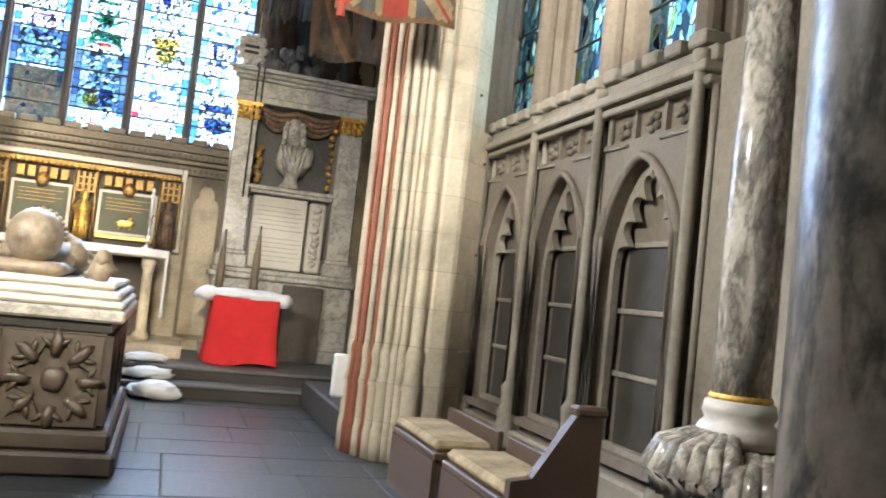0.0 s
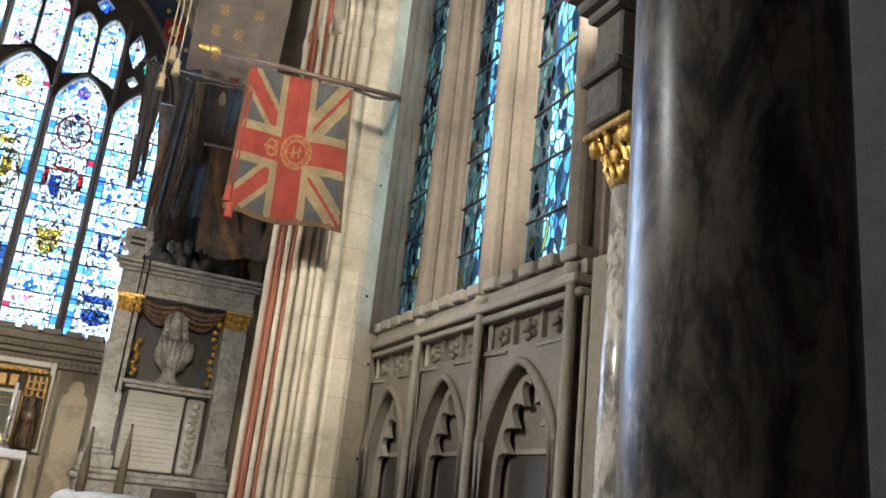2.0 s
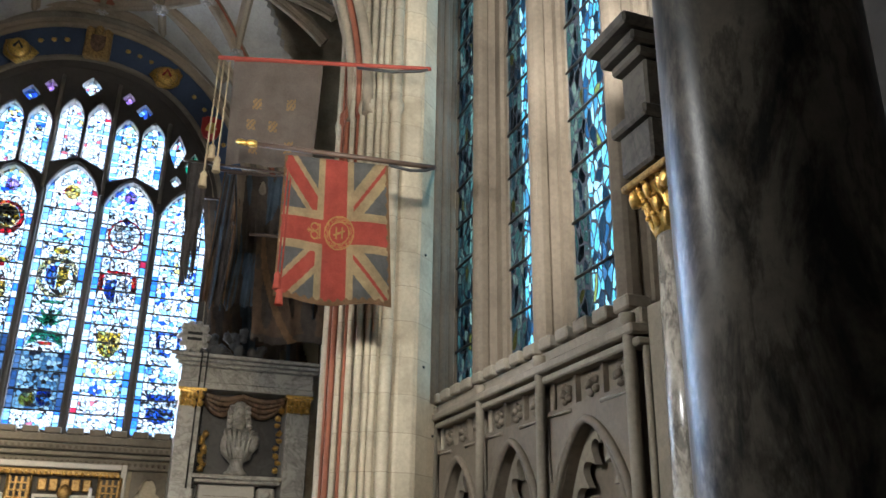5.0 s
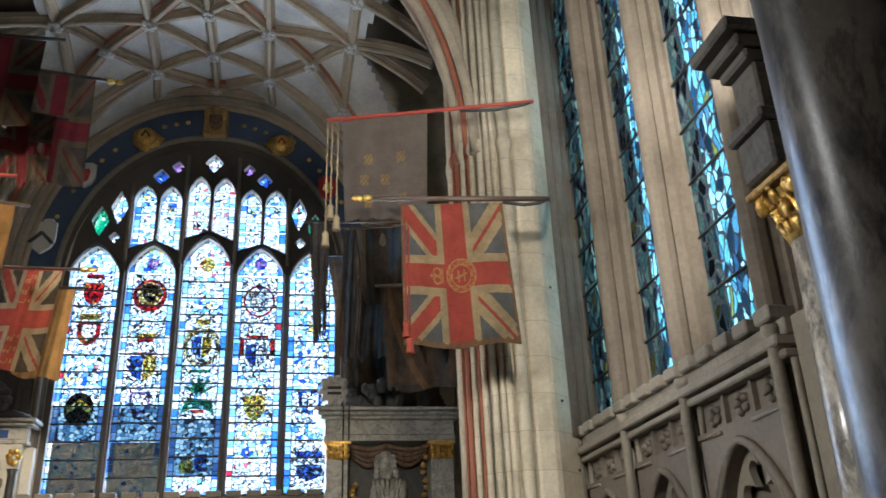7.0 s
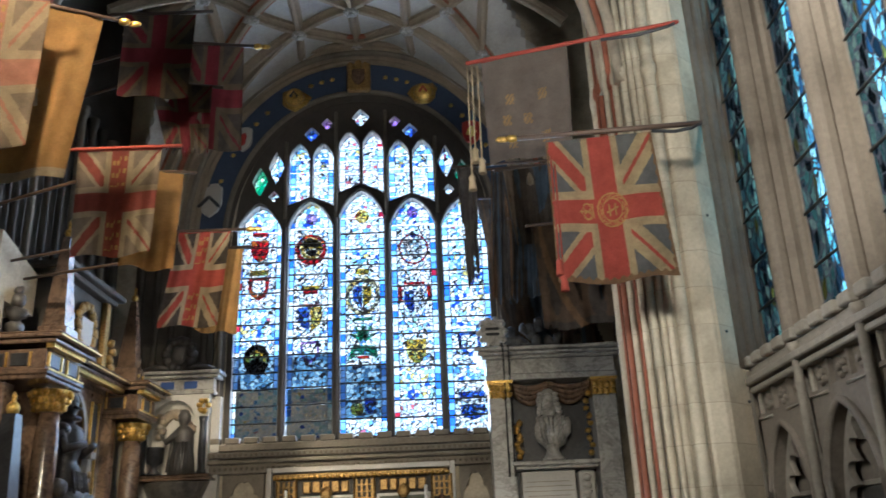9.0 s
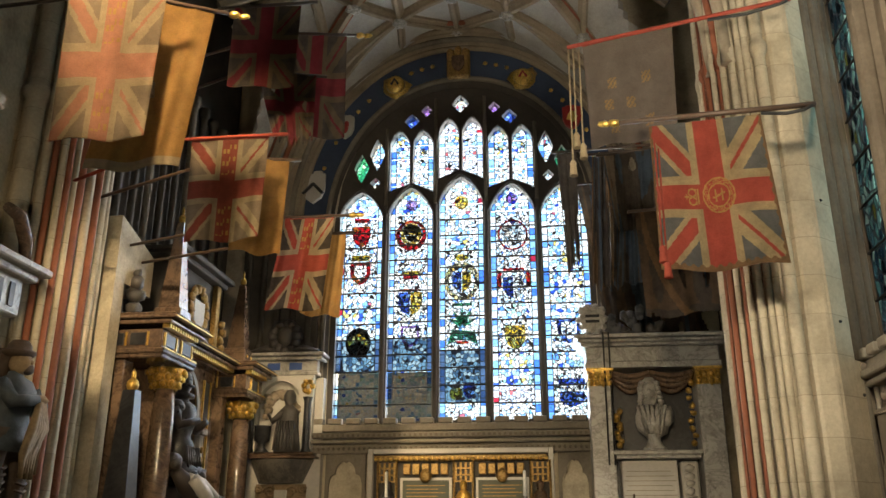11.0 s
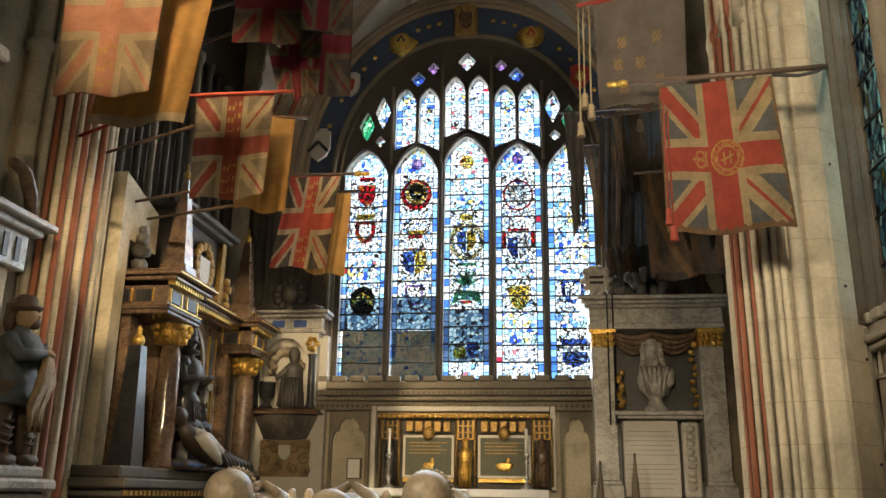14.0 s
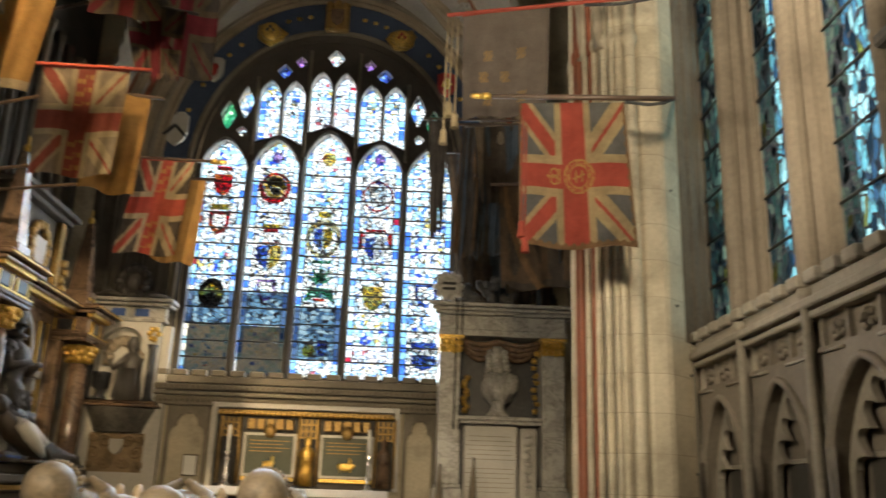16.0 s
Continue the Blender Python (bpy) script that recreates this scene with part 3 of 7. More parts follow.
for i, (z0, sp, ap) in ((1, (7.14, 8.04, 8.28)), (2, (7.34, 8.22, 8.48)), (3, (7.14, 8.04, 8.28))):
    x0, x1, _, _ = LIGHTS[i]
    mid = (x0 + x1) / 2
    for a, b, lf in ((x0 - 0.01, mid - 0.03, True), (mid + 0.03, x1 + 0.01, False)):
        UPPER.append((a, b, z0, sp, ap, lf))
        holes.append(upper_loop(a, b, z0, z0 + 0.15, sp, ap, lf))
LOZENGE = [(AXIS, 8.76, 0.15, 0.17), (AXIS - PITCH, 8.47, 0.13, 0.14), (AXIS + PITCH, 8.47, 0.13, 0.14), (AXIS - 0.58, 8.66, 0.10, 0.11), (AXIS + 0.58, 8.66, 0.10, 0.11),
           (AXIS - 1.70, 7.62, 0.13, 0.27), (AXIS + 1.70, 7.62, 0.13, 0.27), (AXIS - 1.43, 7.87, 0.13, 0.30), (AXIS + 1.43, 7.87, 0.13, 0.30), (AXIS - 1.46, 7.34, 0.09, 0.10), (AXIS + 1.46, 7.34, 0.09, 0.10)]
def lozenge_loop(x, z, a, b, k=1.0):
    return [(x + a * k * math.cos(t * math.pi / 6) * (1 - 0.22 * (t % 3 != 0)), z + b * k * math.sin(t * math.pi / 6) * (1 - 0.22 * (t % 3 != 0))) for t in range(12)]
for q in LOZENGE:
    holes.append(lozenge_loop(*q))
window_east = thing("window_1", "tall five-light stained glass window with dark stone tracery", "window", kind="structure")
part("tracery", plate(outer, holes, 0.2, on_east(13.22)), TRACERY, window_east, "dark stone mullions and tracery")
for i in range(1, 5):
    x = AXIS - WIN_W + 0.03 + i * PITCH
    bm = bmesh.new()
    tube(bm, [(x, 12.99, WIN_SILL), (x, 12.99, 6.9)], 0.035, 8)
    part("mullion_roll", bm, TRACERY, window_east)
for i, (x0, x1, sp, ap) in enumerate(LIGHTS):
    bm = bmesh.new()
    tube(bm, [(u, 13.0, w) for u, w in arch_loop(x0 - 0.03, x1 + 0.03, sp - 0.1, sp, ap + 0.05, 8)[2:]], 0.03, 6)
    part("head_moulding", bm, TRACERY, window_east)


for a, b, zf, sp, ap, lf in UPPER:
    bm = bmesh.new()
    pts = upper_loop(a - 0.02, b + 0.02, zf, zf + 0.15, sp, ap + 0.03, lf)
    tube(bm, [(u, 13.01, w) for u, w in pts + pts[:1]], 0.018, 6)
    part("light_moulding", bm, TRACERY, window_east)
for k, top in ((-1.5, 8.32), (-0.5, 8.86), (0.5, 8.86), (1.5, 8.32)):
    bm = bmesh.new()
    tube(bm, [(AXIS + k * PITCH, 12.99, 6.9), (AXIS + k * PITCH, 12.99, top)], 0.03, 8)
    part("super_mullion", bm, GREY, window_east)


def pane(loop, mat, y=13.12, name="pane", parent=None):
    bm = bmesh.new()
    bm.faces.new([bm.verts.new((u, y, w)) for u, w in loop])
    r = bmesh.ops.extrude_face_region(bm, geom=list(bm.faces))
    for v in r["geom"]:
        if isinstance(v, bmesh.types.BMVert):
            v.co.y += 0.004
    ob = part(name, bm, mat, parent or window_east)
    ob.visible_shadow = False
    return ob


# panes between saddle bars, row by row; clear glass behind the coats of arms
ARMS_ROWS = {0: [(5.55, 6.75), (4.35, 4.85)], 1: [(6.13, 6.68), (5.0, 5.8), (4.5, 4.86)], 2: [(4.5, 6.05), (3.63, 3.93)], 3: [(6.05, 6.62), (5.25, 5.78), (4.42, 4.82)], 4: [(4.5, 4.9), (3.5, 3.97)]}
ROWS = 13
rng = random.Random(4)
for i, (x0, x1, sp, ap) in enumerate(LIGHTS):
    h = (sp - WIN_SILL - 0.04) / ROWS
    for k in range(ROWS):
        z0 = WIN_SILL + 0.04 + k * h
        # lower panes whose outside shade is put into the glass colour
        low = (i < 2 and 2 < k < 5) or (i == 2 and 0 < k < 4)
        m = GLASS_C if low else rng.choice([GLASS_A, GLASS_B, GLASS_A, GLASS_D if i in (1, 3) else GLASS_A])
        if any(z0 < b and z0 + h > a for a, b in ARMS_ROWS[i]) and not low:
            m = GLASS_W
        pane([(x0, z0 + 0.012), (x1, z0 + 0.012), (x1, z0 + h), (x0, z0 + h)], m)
        bm = bmesh.new()
        tube(bm, [(x0 - 0.02, 13.10, z0), (x1 + 0.02, 13.10, z0)], 0.014, 6)
        part("saddle_bar", bm, IRON, window_east)
    pane(arch_loop(x0, x1, sp + 0.012, sp + 0.014, ap, 7), GLASS_A if i != 2 else GLASS_B)
for j, (a, b, zf, sp, ap, lf) in enumerate(UPPER):
    m = GLASS_D if j in (2, 3) else GLASS_B
    n = 3
    z0 = zf + 0.15
    pane([(a, zf if lf else z0 - 0.005), (b, z0 - 0.005 if lf else zf), *([(b, z0), (a, z0)])], GLASS_B)
    for k in range(n):
        za = z0 + (sp - z0) * k / n
        pane([(a, za + 0.01), (b, za + 0.01), (b, z0 + (sp - z0) * (k + 1) / n), (a, z0 + (sp - z0) * (k + 1) / n)], m if k < 2 else GLASS_A)
    pane(arch_loop(a, b, sp + 0.01, sp + 0.012, ap, 5), GLASS_D if j in (2, 3) else GLASS_A)
for q, m in zip(LOZENGE, (GLASS_B, G_BLUE, G_BLUE, G_PURPLE, G_PURPLE, G_GREEN, G_GREEN, GLASS_B, GLASS_B, GLASS_B, GLASS_B)):
    pane(lozenge_loop(*q), m)


# coats of arms in the glass, each a shaped piece leaded in front of its row
def shield_loop(x, z, w, h):
    return [(x - w, z + h), (x + w, z + h), (x + w, z - h * 0.1), (x + w * 0.7, z - h * 0.62), (x, z - h), (x - w * 0.7, z - h * 0.62), (x - w, z - h * 0.1)]


def cx(i):
    return (LIGHTS[i][0] + LIGHTS[i][1]) / 2


def half_shield(x, z, w, h, side):
    s = shield_loop(x, z, w, h)
    return [(x, z + h), *(s[1:4] if side > 0 else []), (x, z - h), *(s[5:] + [s[0]] if side < 0 else [])]


def disc_loop(x, z, r, n=16, rz=None):
    return [(x + r * math.cos(2 * math.pi * k / n), z + (rz or r) * math.sin(2 * math.pi * k / n)) for k in range(n)]


YB = 13.108


def charge(outer, mat, hole=None, d=0.0):
    """A coloured piece of glass in front of the quarries, pierced where another piece sits in it."""
    ob = part("glass_charge", plate(outer, [hole] if hole else [], 0.004, on_east(YB - d)), mat, window_east)
    ob.visible_shadow = False


def rect(x0, x1, z0, z1):
    return [(x0, z0), (x1, z0), (x1, z1), (x0, z1)]


def chevron(x, z):
    return [(x - 0.17, z - 0.06), (x, z + 0.06), (x + 0.17, z - 0.06), (x + 0.17, z + 0.05), (x, z + 0.17), (x - 0.17, z + 0.05)]


x = cx(0)
charge(shield_loop(x, 6.40, 0.15, 0.19), G_RED)
charge(rect(x - 0.13, x + 0.13, 6.66, 6.73), G_RED)
charge(rect(x - 0.15, x + 0.15, 5.98, 6.08), G_YELLOW)
charge(shield_loop(x, 5.76, 0.17, 0.2), G_RED, shield_loop(x, 5.77, 0.10, 0.13))
charge(disc_loop(x, 4.60, 0.21, rz=0.25), G_BLACK, chevron(x, 4.58))
charge(chevron(x, 4.58), G_YELLOW, d=0.006)
x = cx(1)
charge(disc_loop(x, 6.40, 0.26, rz=0.27), G_RED, disc_loop(x, 6.42, 0.19, rz=0.2))
charge(disc_loop(x, 6.42, 0.185, rz=0.195), G_YELLOW, shield_loop(x, 6.42, 0.12, 0.15), 0.006)
charge(shield_loop(x, 6.42, 0.115, 0.145), G_BLACK, rect(x - 0.07, x + 0.07, 6.40, 6.44))
charge(disc_loop(x, 6.93, 0.10), G_PURPLE)
charge(rect(x - 0.15, x + 0.15, 5.70, 5.78), G_YELLOW)
charge(rect(x - 0.12, x + 0.12, 5.64, 5.695), G_RED)
charge(half_shield(x, 5.22, 0.19, 0.2, 1), G_YELLOW)
charge(half_shield(x - 0.008, 5.22, 0.19, 0.2, -1), G_BLUE)
charge(rect(x - 0.17, x + 0.17, 5.43, 5.47), G_RED)
charge(shield_loop(x, 4.68, 0.15, 0.18), G_PURPLE, shield_loop(x, 4.69, 0.11, 0.13))
x = cx(2)
charge(disc_loop(x, 6.95, 0.12), G_YELLOW)
charge(disc_loop(x, 5.58, 0.29, rz=0.33), G_PALEGOLD, disc_loop(x, 5.56, 0.21, rz=0.24))
charge(half_shield(x, 5.56, 0.15, 0.18, 1), G_YELLOW)
charge(half_shield(x - 0.008, 5.56, 0.15, 0.18, -1), G_BLUE)
charge(disc_loop(x, 5.98, 0.12, rz=0.06), G_YELLOW)
charge(rect(x - 0.16, x + 0.16, 5.16, 5.21), G_GREEN)
for a in range(5):
    t = radians(20 + a * 35)
    charge([(x + 0.06 * math.sin(t), 4.86 - 0.06 * math.cos(t)), (x + 0.28 * math.cos(t), 4.86 + 0.3 * math.sin(t)), (x - 0.06 * math.sin(t), 4.86 + 0.06 * math.cos(t))], G_GREEN, d=0.006 * (a % 2))
charge([(x - 0.24, 4.52), (x - 0.17, 4.78), (x + 0.2, 4.74), (x + 0.25, 4.52), (x + 0.1, 4.6), (x - 0.1, 4.6)], G_GREEN)
charge(rect(x - 0.1, x + 0.1, 4.545, 4.59), G_RED)
charge(disc_loop(x - 0.1, 3.76, 0.11, 10), G_YELLOW)
charge(shield_loop(x + 0.1, 3.80, 0.09, 0.13), G_BLUE)
x = cx(3)
charge(disc_loop(x, 6.98, 0.10), G_PURPLE)
charge(disc_loop(x, 6.34, 0.25, rz=0.27), G_RED, disc_loop(x, 6.34, 0.215, rz=0.24))
charge(shield_loop(x, 6.32, 0.15, 0.19), G_WHITE)
charge(disc_loop(x, 6.56, 0.05, rz=0.03), G_BLUE)
for sd in (-1, 1):
    charge(rect(x + sd * 0.23 - 0.035, x + sd * 0.23 + 0.035, 5.45, 5.7), G_RED)
charge(rect(x - 0.17, x + 0.17, 5.73, 5.77), G_RED)
charge(half_shield(x, 5.44, 0.17, 0.18, 1), G_WHITE)
charge(half_shield(x - 0.008, 5.44, 0.17, 0.18, -1), G_BLUE)
charge(shield_loop(x, 4.62, 0.16, 0.2), G_YELLOW)
x = cx(4)
charge(shield_loop(x, 4.70, 0.18, 0.2), G_BLUE, shield_loop(x, 4.71, 0.12, 0.14))
charge(rect(x - 0.2, x + 0.2, 3.86, 3.96), G_BLUE)
charge(rect(x - 0.2, x + 0.2, 3.78, 3.85), G_WHITE)
charge(shield_loop(x, 3.64, 0.19, 0.12), G_BLUE)

# daylight beyond the windows
def backdrop(name, bm, colour, strength):
    m, nt, b = material(name)
    em = nt.nodes.new("ShaderNodeEmission")
    co = nt.nodes.new("ShaderNodeTexCoord").outputs["Object"]
    cl = noise_node(nt, 0.5, 4, 0.6, co)
    nt.links.new(ramp(nt, cl.outputs[0], [(0.3, shade(colour, 0.8)), (0.7, colour)]).outputs[0], em.inputs[0])
    em.inputs[1].default_value = strength
    nt.links.new(em.outputs[0], nt.nodes["Material Output"].inputs[0])
    return tagged(part(name, bm, m), "bright overcast sky beyond the window", "sky", kind="structure")


backdrop("backdrop_east", boxes((-9, 16.5, 0, 6.5, 16.6, 14)), (0.82, 0.92, 1.0), 2.9)
backdrop("backdrop_south", boxes((6.6, -1, 0, 6.7, 14, 16)), (0.80, 0.94, 1.0), 2.3)
bm = boxes((-6.5, 15.4, 0.0, -2.02, 16.2, 4.55))
tagged(part("outer_building", bm, DARKSTONE), "dark neighbouring wall outside the lower window", "building", kind="structure")

# side walls: plain behind the piers, opened for the window on the right
YA, YB2 = -6.5, EAST
R_LIGHTS = [(6.90, 7.58), (5.66, 6.30), (4.45, 5.17)]
bm = bmesh.new()
box(bm, RIGHT + 0.35, YA, -0.3, RIGHT + 0.9, 4.2, TOP)
box(bm, RIGHT + 0.35, 7.7, -0.3, RIGHT + 0.9, EAST + 0.7, TOP)
box(bm, RIGHT + 0.35, 4.2, -0.3, RIGHT + 0.9, 7.7, 3.13)
box(bm, RIGHT + 0.35, 4.2, 8.9, RIGHT + 0.9, 7.7, TOP)
wall_right = tagged(part("wall_south", bm, GREY), "grey limestone side wall with a tall window", "wall", kind="structure")
bm = boxes((LEFT - 0.5, YA, -0.3, LEFT, EAST + 0.7, TOP))
wall_left = tagged(part("wall_north", bm, CREAM), "cream limestone side wall behind the monuments", "wall", kind="structure")
# unseen wall, added dark in place of the open nave to limit bounce
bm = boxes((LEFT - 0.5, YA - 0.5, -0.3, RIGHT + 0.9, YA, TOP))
tagged(part("added_west_wall", bm, DARKSTONE), "unseen dark wall added in place of the dark open nave", "wall", kind="structure")

# vault web with net of ribs and bosses
bm = bmesh.new()
NX, NY, Y0, Y1 = 110, 64, 7.6, EAST
rows = []
for j in range(NY + 1):
    y = Y0 + (Y1 - Y0) * j / NY
    rows.append([bm.verts.new((AXIS - 3.98 + 7.96 * i / NX, y, vault_z(AXIS - 3.98 + 7.96 * i / NX, y))) for i in range(NX + 1)])
for j, (a, b) in enumerate(zip(rows, rows[1:])):
    for i in range(NX):
        xm, ym = (a[i].co.x + a[i + 1].co.x) / 2 - AXIS, (a[i].co.y + b[i].co.y) / 2
        # side cells left open so that they look dark, as if in shade
        if abs(xm) > 2.3 + 0.9 * max(ym - 10.9, 0) + 0.25 * max(10.3 - ym, 0):
            continue
        bm.faces.new((a[i], a[i + 1], b[i + 1], b[i]))
r = bmesh.ops.extrude_face_region(bm, geom=list(bm.faces))
for v in r["geom"]:
    if isinstance(v, bmesh.types.BMVert):
        v.co.z += 0.15
box(bm, LEFT - 0.5, YA - 0.5, TOP, RIGHT + 0.9, EAST + 0.7, TOP + 0.3)
ceiling = tagged(part("ceiling", bm, PLASTER), "pale plastered vault with a net of stone ribs", "ceiling", kind="structure")


RIB_SECTION = [(-0.085, 0.05), (-0.085, -0.02), (-0.06, -0.035), (-0.04, -0.075), (-0.042, -0.10), (-0.025, -0.125), (0.025, -0.125), (0.042, -0.10), (0.04, -0.075), (0.06, -0.035), (0.085, -0.02), (0.085, 0.05)]


def rib(bm, a, b, k=1.0, n=7, mi=0):
    """A moulded rib along the vault between two points of the plan: hollow sides and a narrow soffit."""
    pts = []
    for i in range(n + 1):
        x, y = a[0] + (b[0] - a[0]) * i / n, a[1] + (b[1] - a[1]) * i / n
        pts.append(Vector((x, y, vault_z(x, y))))
    rings = []
    for i, p in enumerate(pts):
        d = (pts[min(i + 1, n)] - pts[max(i - 1, 0)]).normalized()
        side = d.cross(Vector((0, 0, 1))).normalized()
        up = side.cross(d)
        rings.append([bm.verts.new(p + side * u * k + up * w * k) for u, w in RIB_SECTION])
    m = len(RIB_SECTION)
    for r0, r1 in zip(rings, rings[1:]):
        for q in range(m - 1):
            bm.faces.new((r0[q], r0[q + 1], r1[q + 1], r1[q])).material_index = mi
    bm.faces.new(rings[0][::-1])
    bm.faces.new(rings[-1])


ribs, bosses, redribs = bmesh.new(), bmesh.new(), bmesh.new()
SP = 1.02
seen = []
for k in range(5):
    y = 12.58 - SP * k
    r0, r1 = (AXIS, y), (AXIS, y - SP)
    rib(ribs, r0, r1)
    seen.append(r0)
    for s in (-1, 1):
        s0, s1 = (AXIS + s * 0.88, y - 0.72), (AXIS + s * 0.88, y - 0.72 - SP)
        for a, b in ((r0, s0), (s0, r1), (s0, s1)):
            rib(ribs, a, b)
        seen.append(s0)
for s in (-1, 1):
    s0, s1, s2 = ((AXIS + s * 0.88, 11.86 - SP * k) for k in range(3))
    d0, d1, o1 = (AXIS + s * 1.54, 11.33), (AXIS + s * 2.08, 11.76), (AXIS + s * 2.13, 10.71)
    o2 = (AXIS + s * 2.13, 9.65)
    e1 = (AXIS + s * 3.3, 10.9)
    for a, b in ((s0, d0), (s1, o1), (d0, o1), (d1, o1), (o1, s2), (o1, o2), (s2, o2), (o1, e1), (o1, (AXIS + s * 3.3, 10.2)), (o2, (AXIS + s * 3.2, 9.9))):
        rib(ribs, a, b)
    seen += [d0, d1, o1, o2]
    # tiercerons that run down beside the window arch
    for a, b in ((s0, (AXIS + s * 2.0, 12.3)), (s0, (AXIS + s * 2.35, 12.2)), (s0, (AXIS + s * 0.95, 12.45))):
        rib(ribs, a, b, 0.85)
    # main diagonal with a painted edge
    chain = [(AXIS, 9.75), s1, d0, d1, (AXIS + s * 2.75, 12.15), (AXIS + s * 3.6, 12.6)]
    for a, b in zip(chain, chain[1:]):
        rib(ribs, a, b, 1.15)
        for off in (-0.095, 0.095):
            dv = Vector((b[0] - a[0], b[1] - a[1], 0)).normalized().cross(Vector((0, 0, 1))) * off
            tube(redribs, [(a[0] + (b[0] - a[0]) * i / 5 + dv.x, a[1] + (b[1] - a[1]) * i / 5 + dv.y, vault_z(a[0] + (b[0] - a[0]) * i / 5, a[1] + (b[1] - a[1]) * i / 5) - 0.05) for i in range(6)], 0.02, 6, 1)
# transverse arch between the piers, in several rolls
for y, w, r in ((7.35, 3.12, 0.06), (7.45, 3.06, 0.04), (7.58, 3.02, 0.06), (7.7, 3.05, 0.04), (7.85, 3.1, 0.06), (7.6, 3.22, 0.2)):
    tube(redribs, [(x, y, z) for x, z in arch_line(w, 6.1, 9.75, 5.9, 36)], r, 8, 1 if r == 0.04 else 0)
for i, (x, y) in enumerate(seen):
    z = vault_z(x, y) - 0.14
    for a in range(6):
        t = a * math.pi / 3
        blob(bosses, (x + 0.075 * math.cos(t), y + 0.075 * math.sin(t), z), (0.055, 0.055, 0.05), 1, 0.3, i)
    blob(bosses, (x, y, z - 0.02), (0.06, 0.06, 0.06), 1, 0.2, i)
part("vault_ribs", ribs, RIB, ceiling, "grey-brown moulded vault ribs")
part("diagonal_ribs", redribs, [RIB, REDPAINT], ceiling)
part("vault_bosses", bosses, GREYMARBLE, ceiling, "carved leaf bosses at the rib crossings")

# heraldic shields on the painted band
for n, (x, z, m, sz) in enumerate(((-3.72, 7.15, WHITEMARBLE, 0.26), (-3.22, 8.25, WHITEMARBLE, 0.2), (-2.36, 9.0, GOLD, 0.24), (AXIS, 9.42, DULLGOLD, 0.3), (-0.18, 9.0, GOLD, 0.24), (0.60, 8.2, ARMS_RED, 0.2), (1.12, 7.15, ARMS_BLUE, 0.22))):
    sh = thing("carved_shield", ["white carved shield with a dark chevron on the painted arch", "white carved shield with a red lion on the painted arch", "gilded round boss on the blue painted arch",
               "gilded angel bracket holding a shield at the arch crown", "gilded boss with a red shield on the painted arch", "red carved shield on the painted arch", "blue carved shield on the painted arch"][n], "shield", Matrix.Translation((x, 12.72, z)))
    bm = bmesh.new()
    if n == 3:
        box(bm, -0.2, -0.02, -0.3, 0.2, 0.12, 0.26, bevel=0.03)
        for s in (-1, 1):
            blob(bm, (s * 0.13, -0.02, 0.14), (0.08, 0.05, 0.14), 2, 0.4, n)
        blob(bm, (0, -0.06, 0.17), (0.07, 0.06, 0.09), 2, 0.2, n)
    elif m is GOLD:
        blob(bm, (0, 0.02, 0), (sz, 0.1, sz * 0.85), 2, 0.5, n)
        lathe(bm, [(0.17, 0), (0.15, 0.07), (0.1, 0.1)], 16, pose(0, -0.03, 0, 90))
    else:
        bm.free()
        bm = plate([(u, w) for u, w in shield_loop(0, 0, sz * 0.75, sz)], [], 0.07, lambda u, w, d: (u, -d + 0.03, w))
        box(bm, -sz * 0.5, 0.02, sz, sz * 0.5, 0.1, sz * 1.35, bevel=0.02)
    part("body", bm, m, sh)
    bm = bmesh.new()
    if n == 0:
        for s in (-1, 1):
            t = radians(40)
            tube(bm, [(0, -0.05, 0.08), (s * 0.17, -0.05, -0.1)], 0.03, 6)
        part("charge", bm, BLACKMARBLE, sh, "black chevron")
    elif n == 1:
        blob(bm, (0, -0.045, 0), (0.07, 0.015, 0.12), 2, 0.6, 3)
        part("charge", bm, ARMS_RED, sh, "red lion shape")
    elif n == 3:
        bm.free()
        part("charge", plate(shield_loop(0, -0.07, 0.11, 0.15), [], 0.03, lambda u, w, d: (u, -0.03 - d, w)), REDMARBLE, sh, "red and blue painted shield")
    elif n in (2, 4):
        tube(bm, [(-0.06, -0.15, -0.04), (0, -0.15, 0.06), (0.06, -0.15, -0.04)], 0.02, 6)
        part("charge", bm, ARMS_RED if n == 4 else BLACKMARBLE, sh)
    else:
        blob(bm, (0, -0.045, 0.02), (0.08, 0.015, 0.1), 2, 0.5, n)
        part("charge", bm, GOLD, sh)
for i in range(26):
    t = i / 25
    x = AXIS - 2.3 + 4.6 * t
    if abs(x - AXIS) < 0.3 or 0.85 < abs(x - AXIS) < 1.4 or 1.75 < abs(x - AXIS) < 2.1:
        continue
    bm = bmesh.new()
    blob(bm, (x, 12.80, arch_z(x, 2.45, 6.6, 9.44)), (0.045, 0.02, 0.045), 1, 0.2, i)
    part("gilt_stud", bm, GOLD, wall_east)


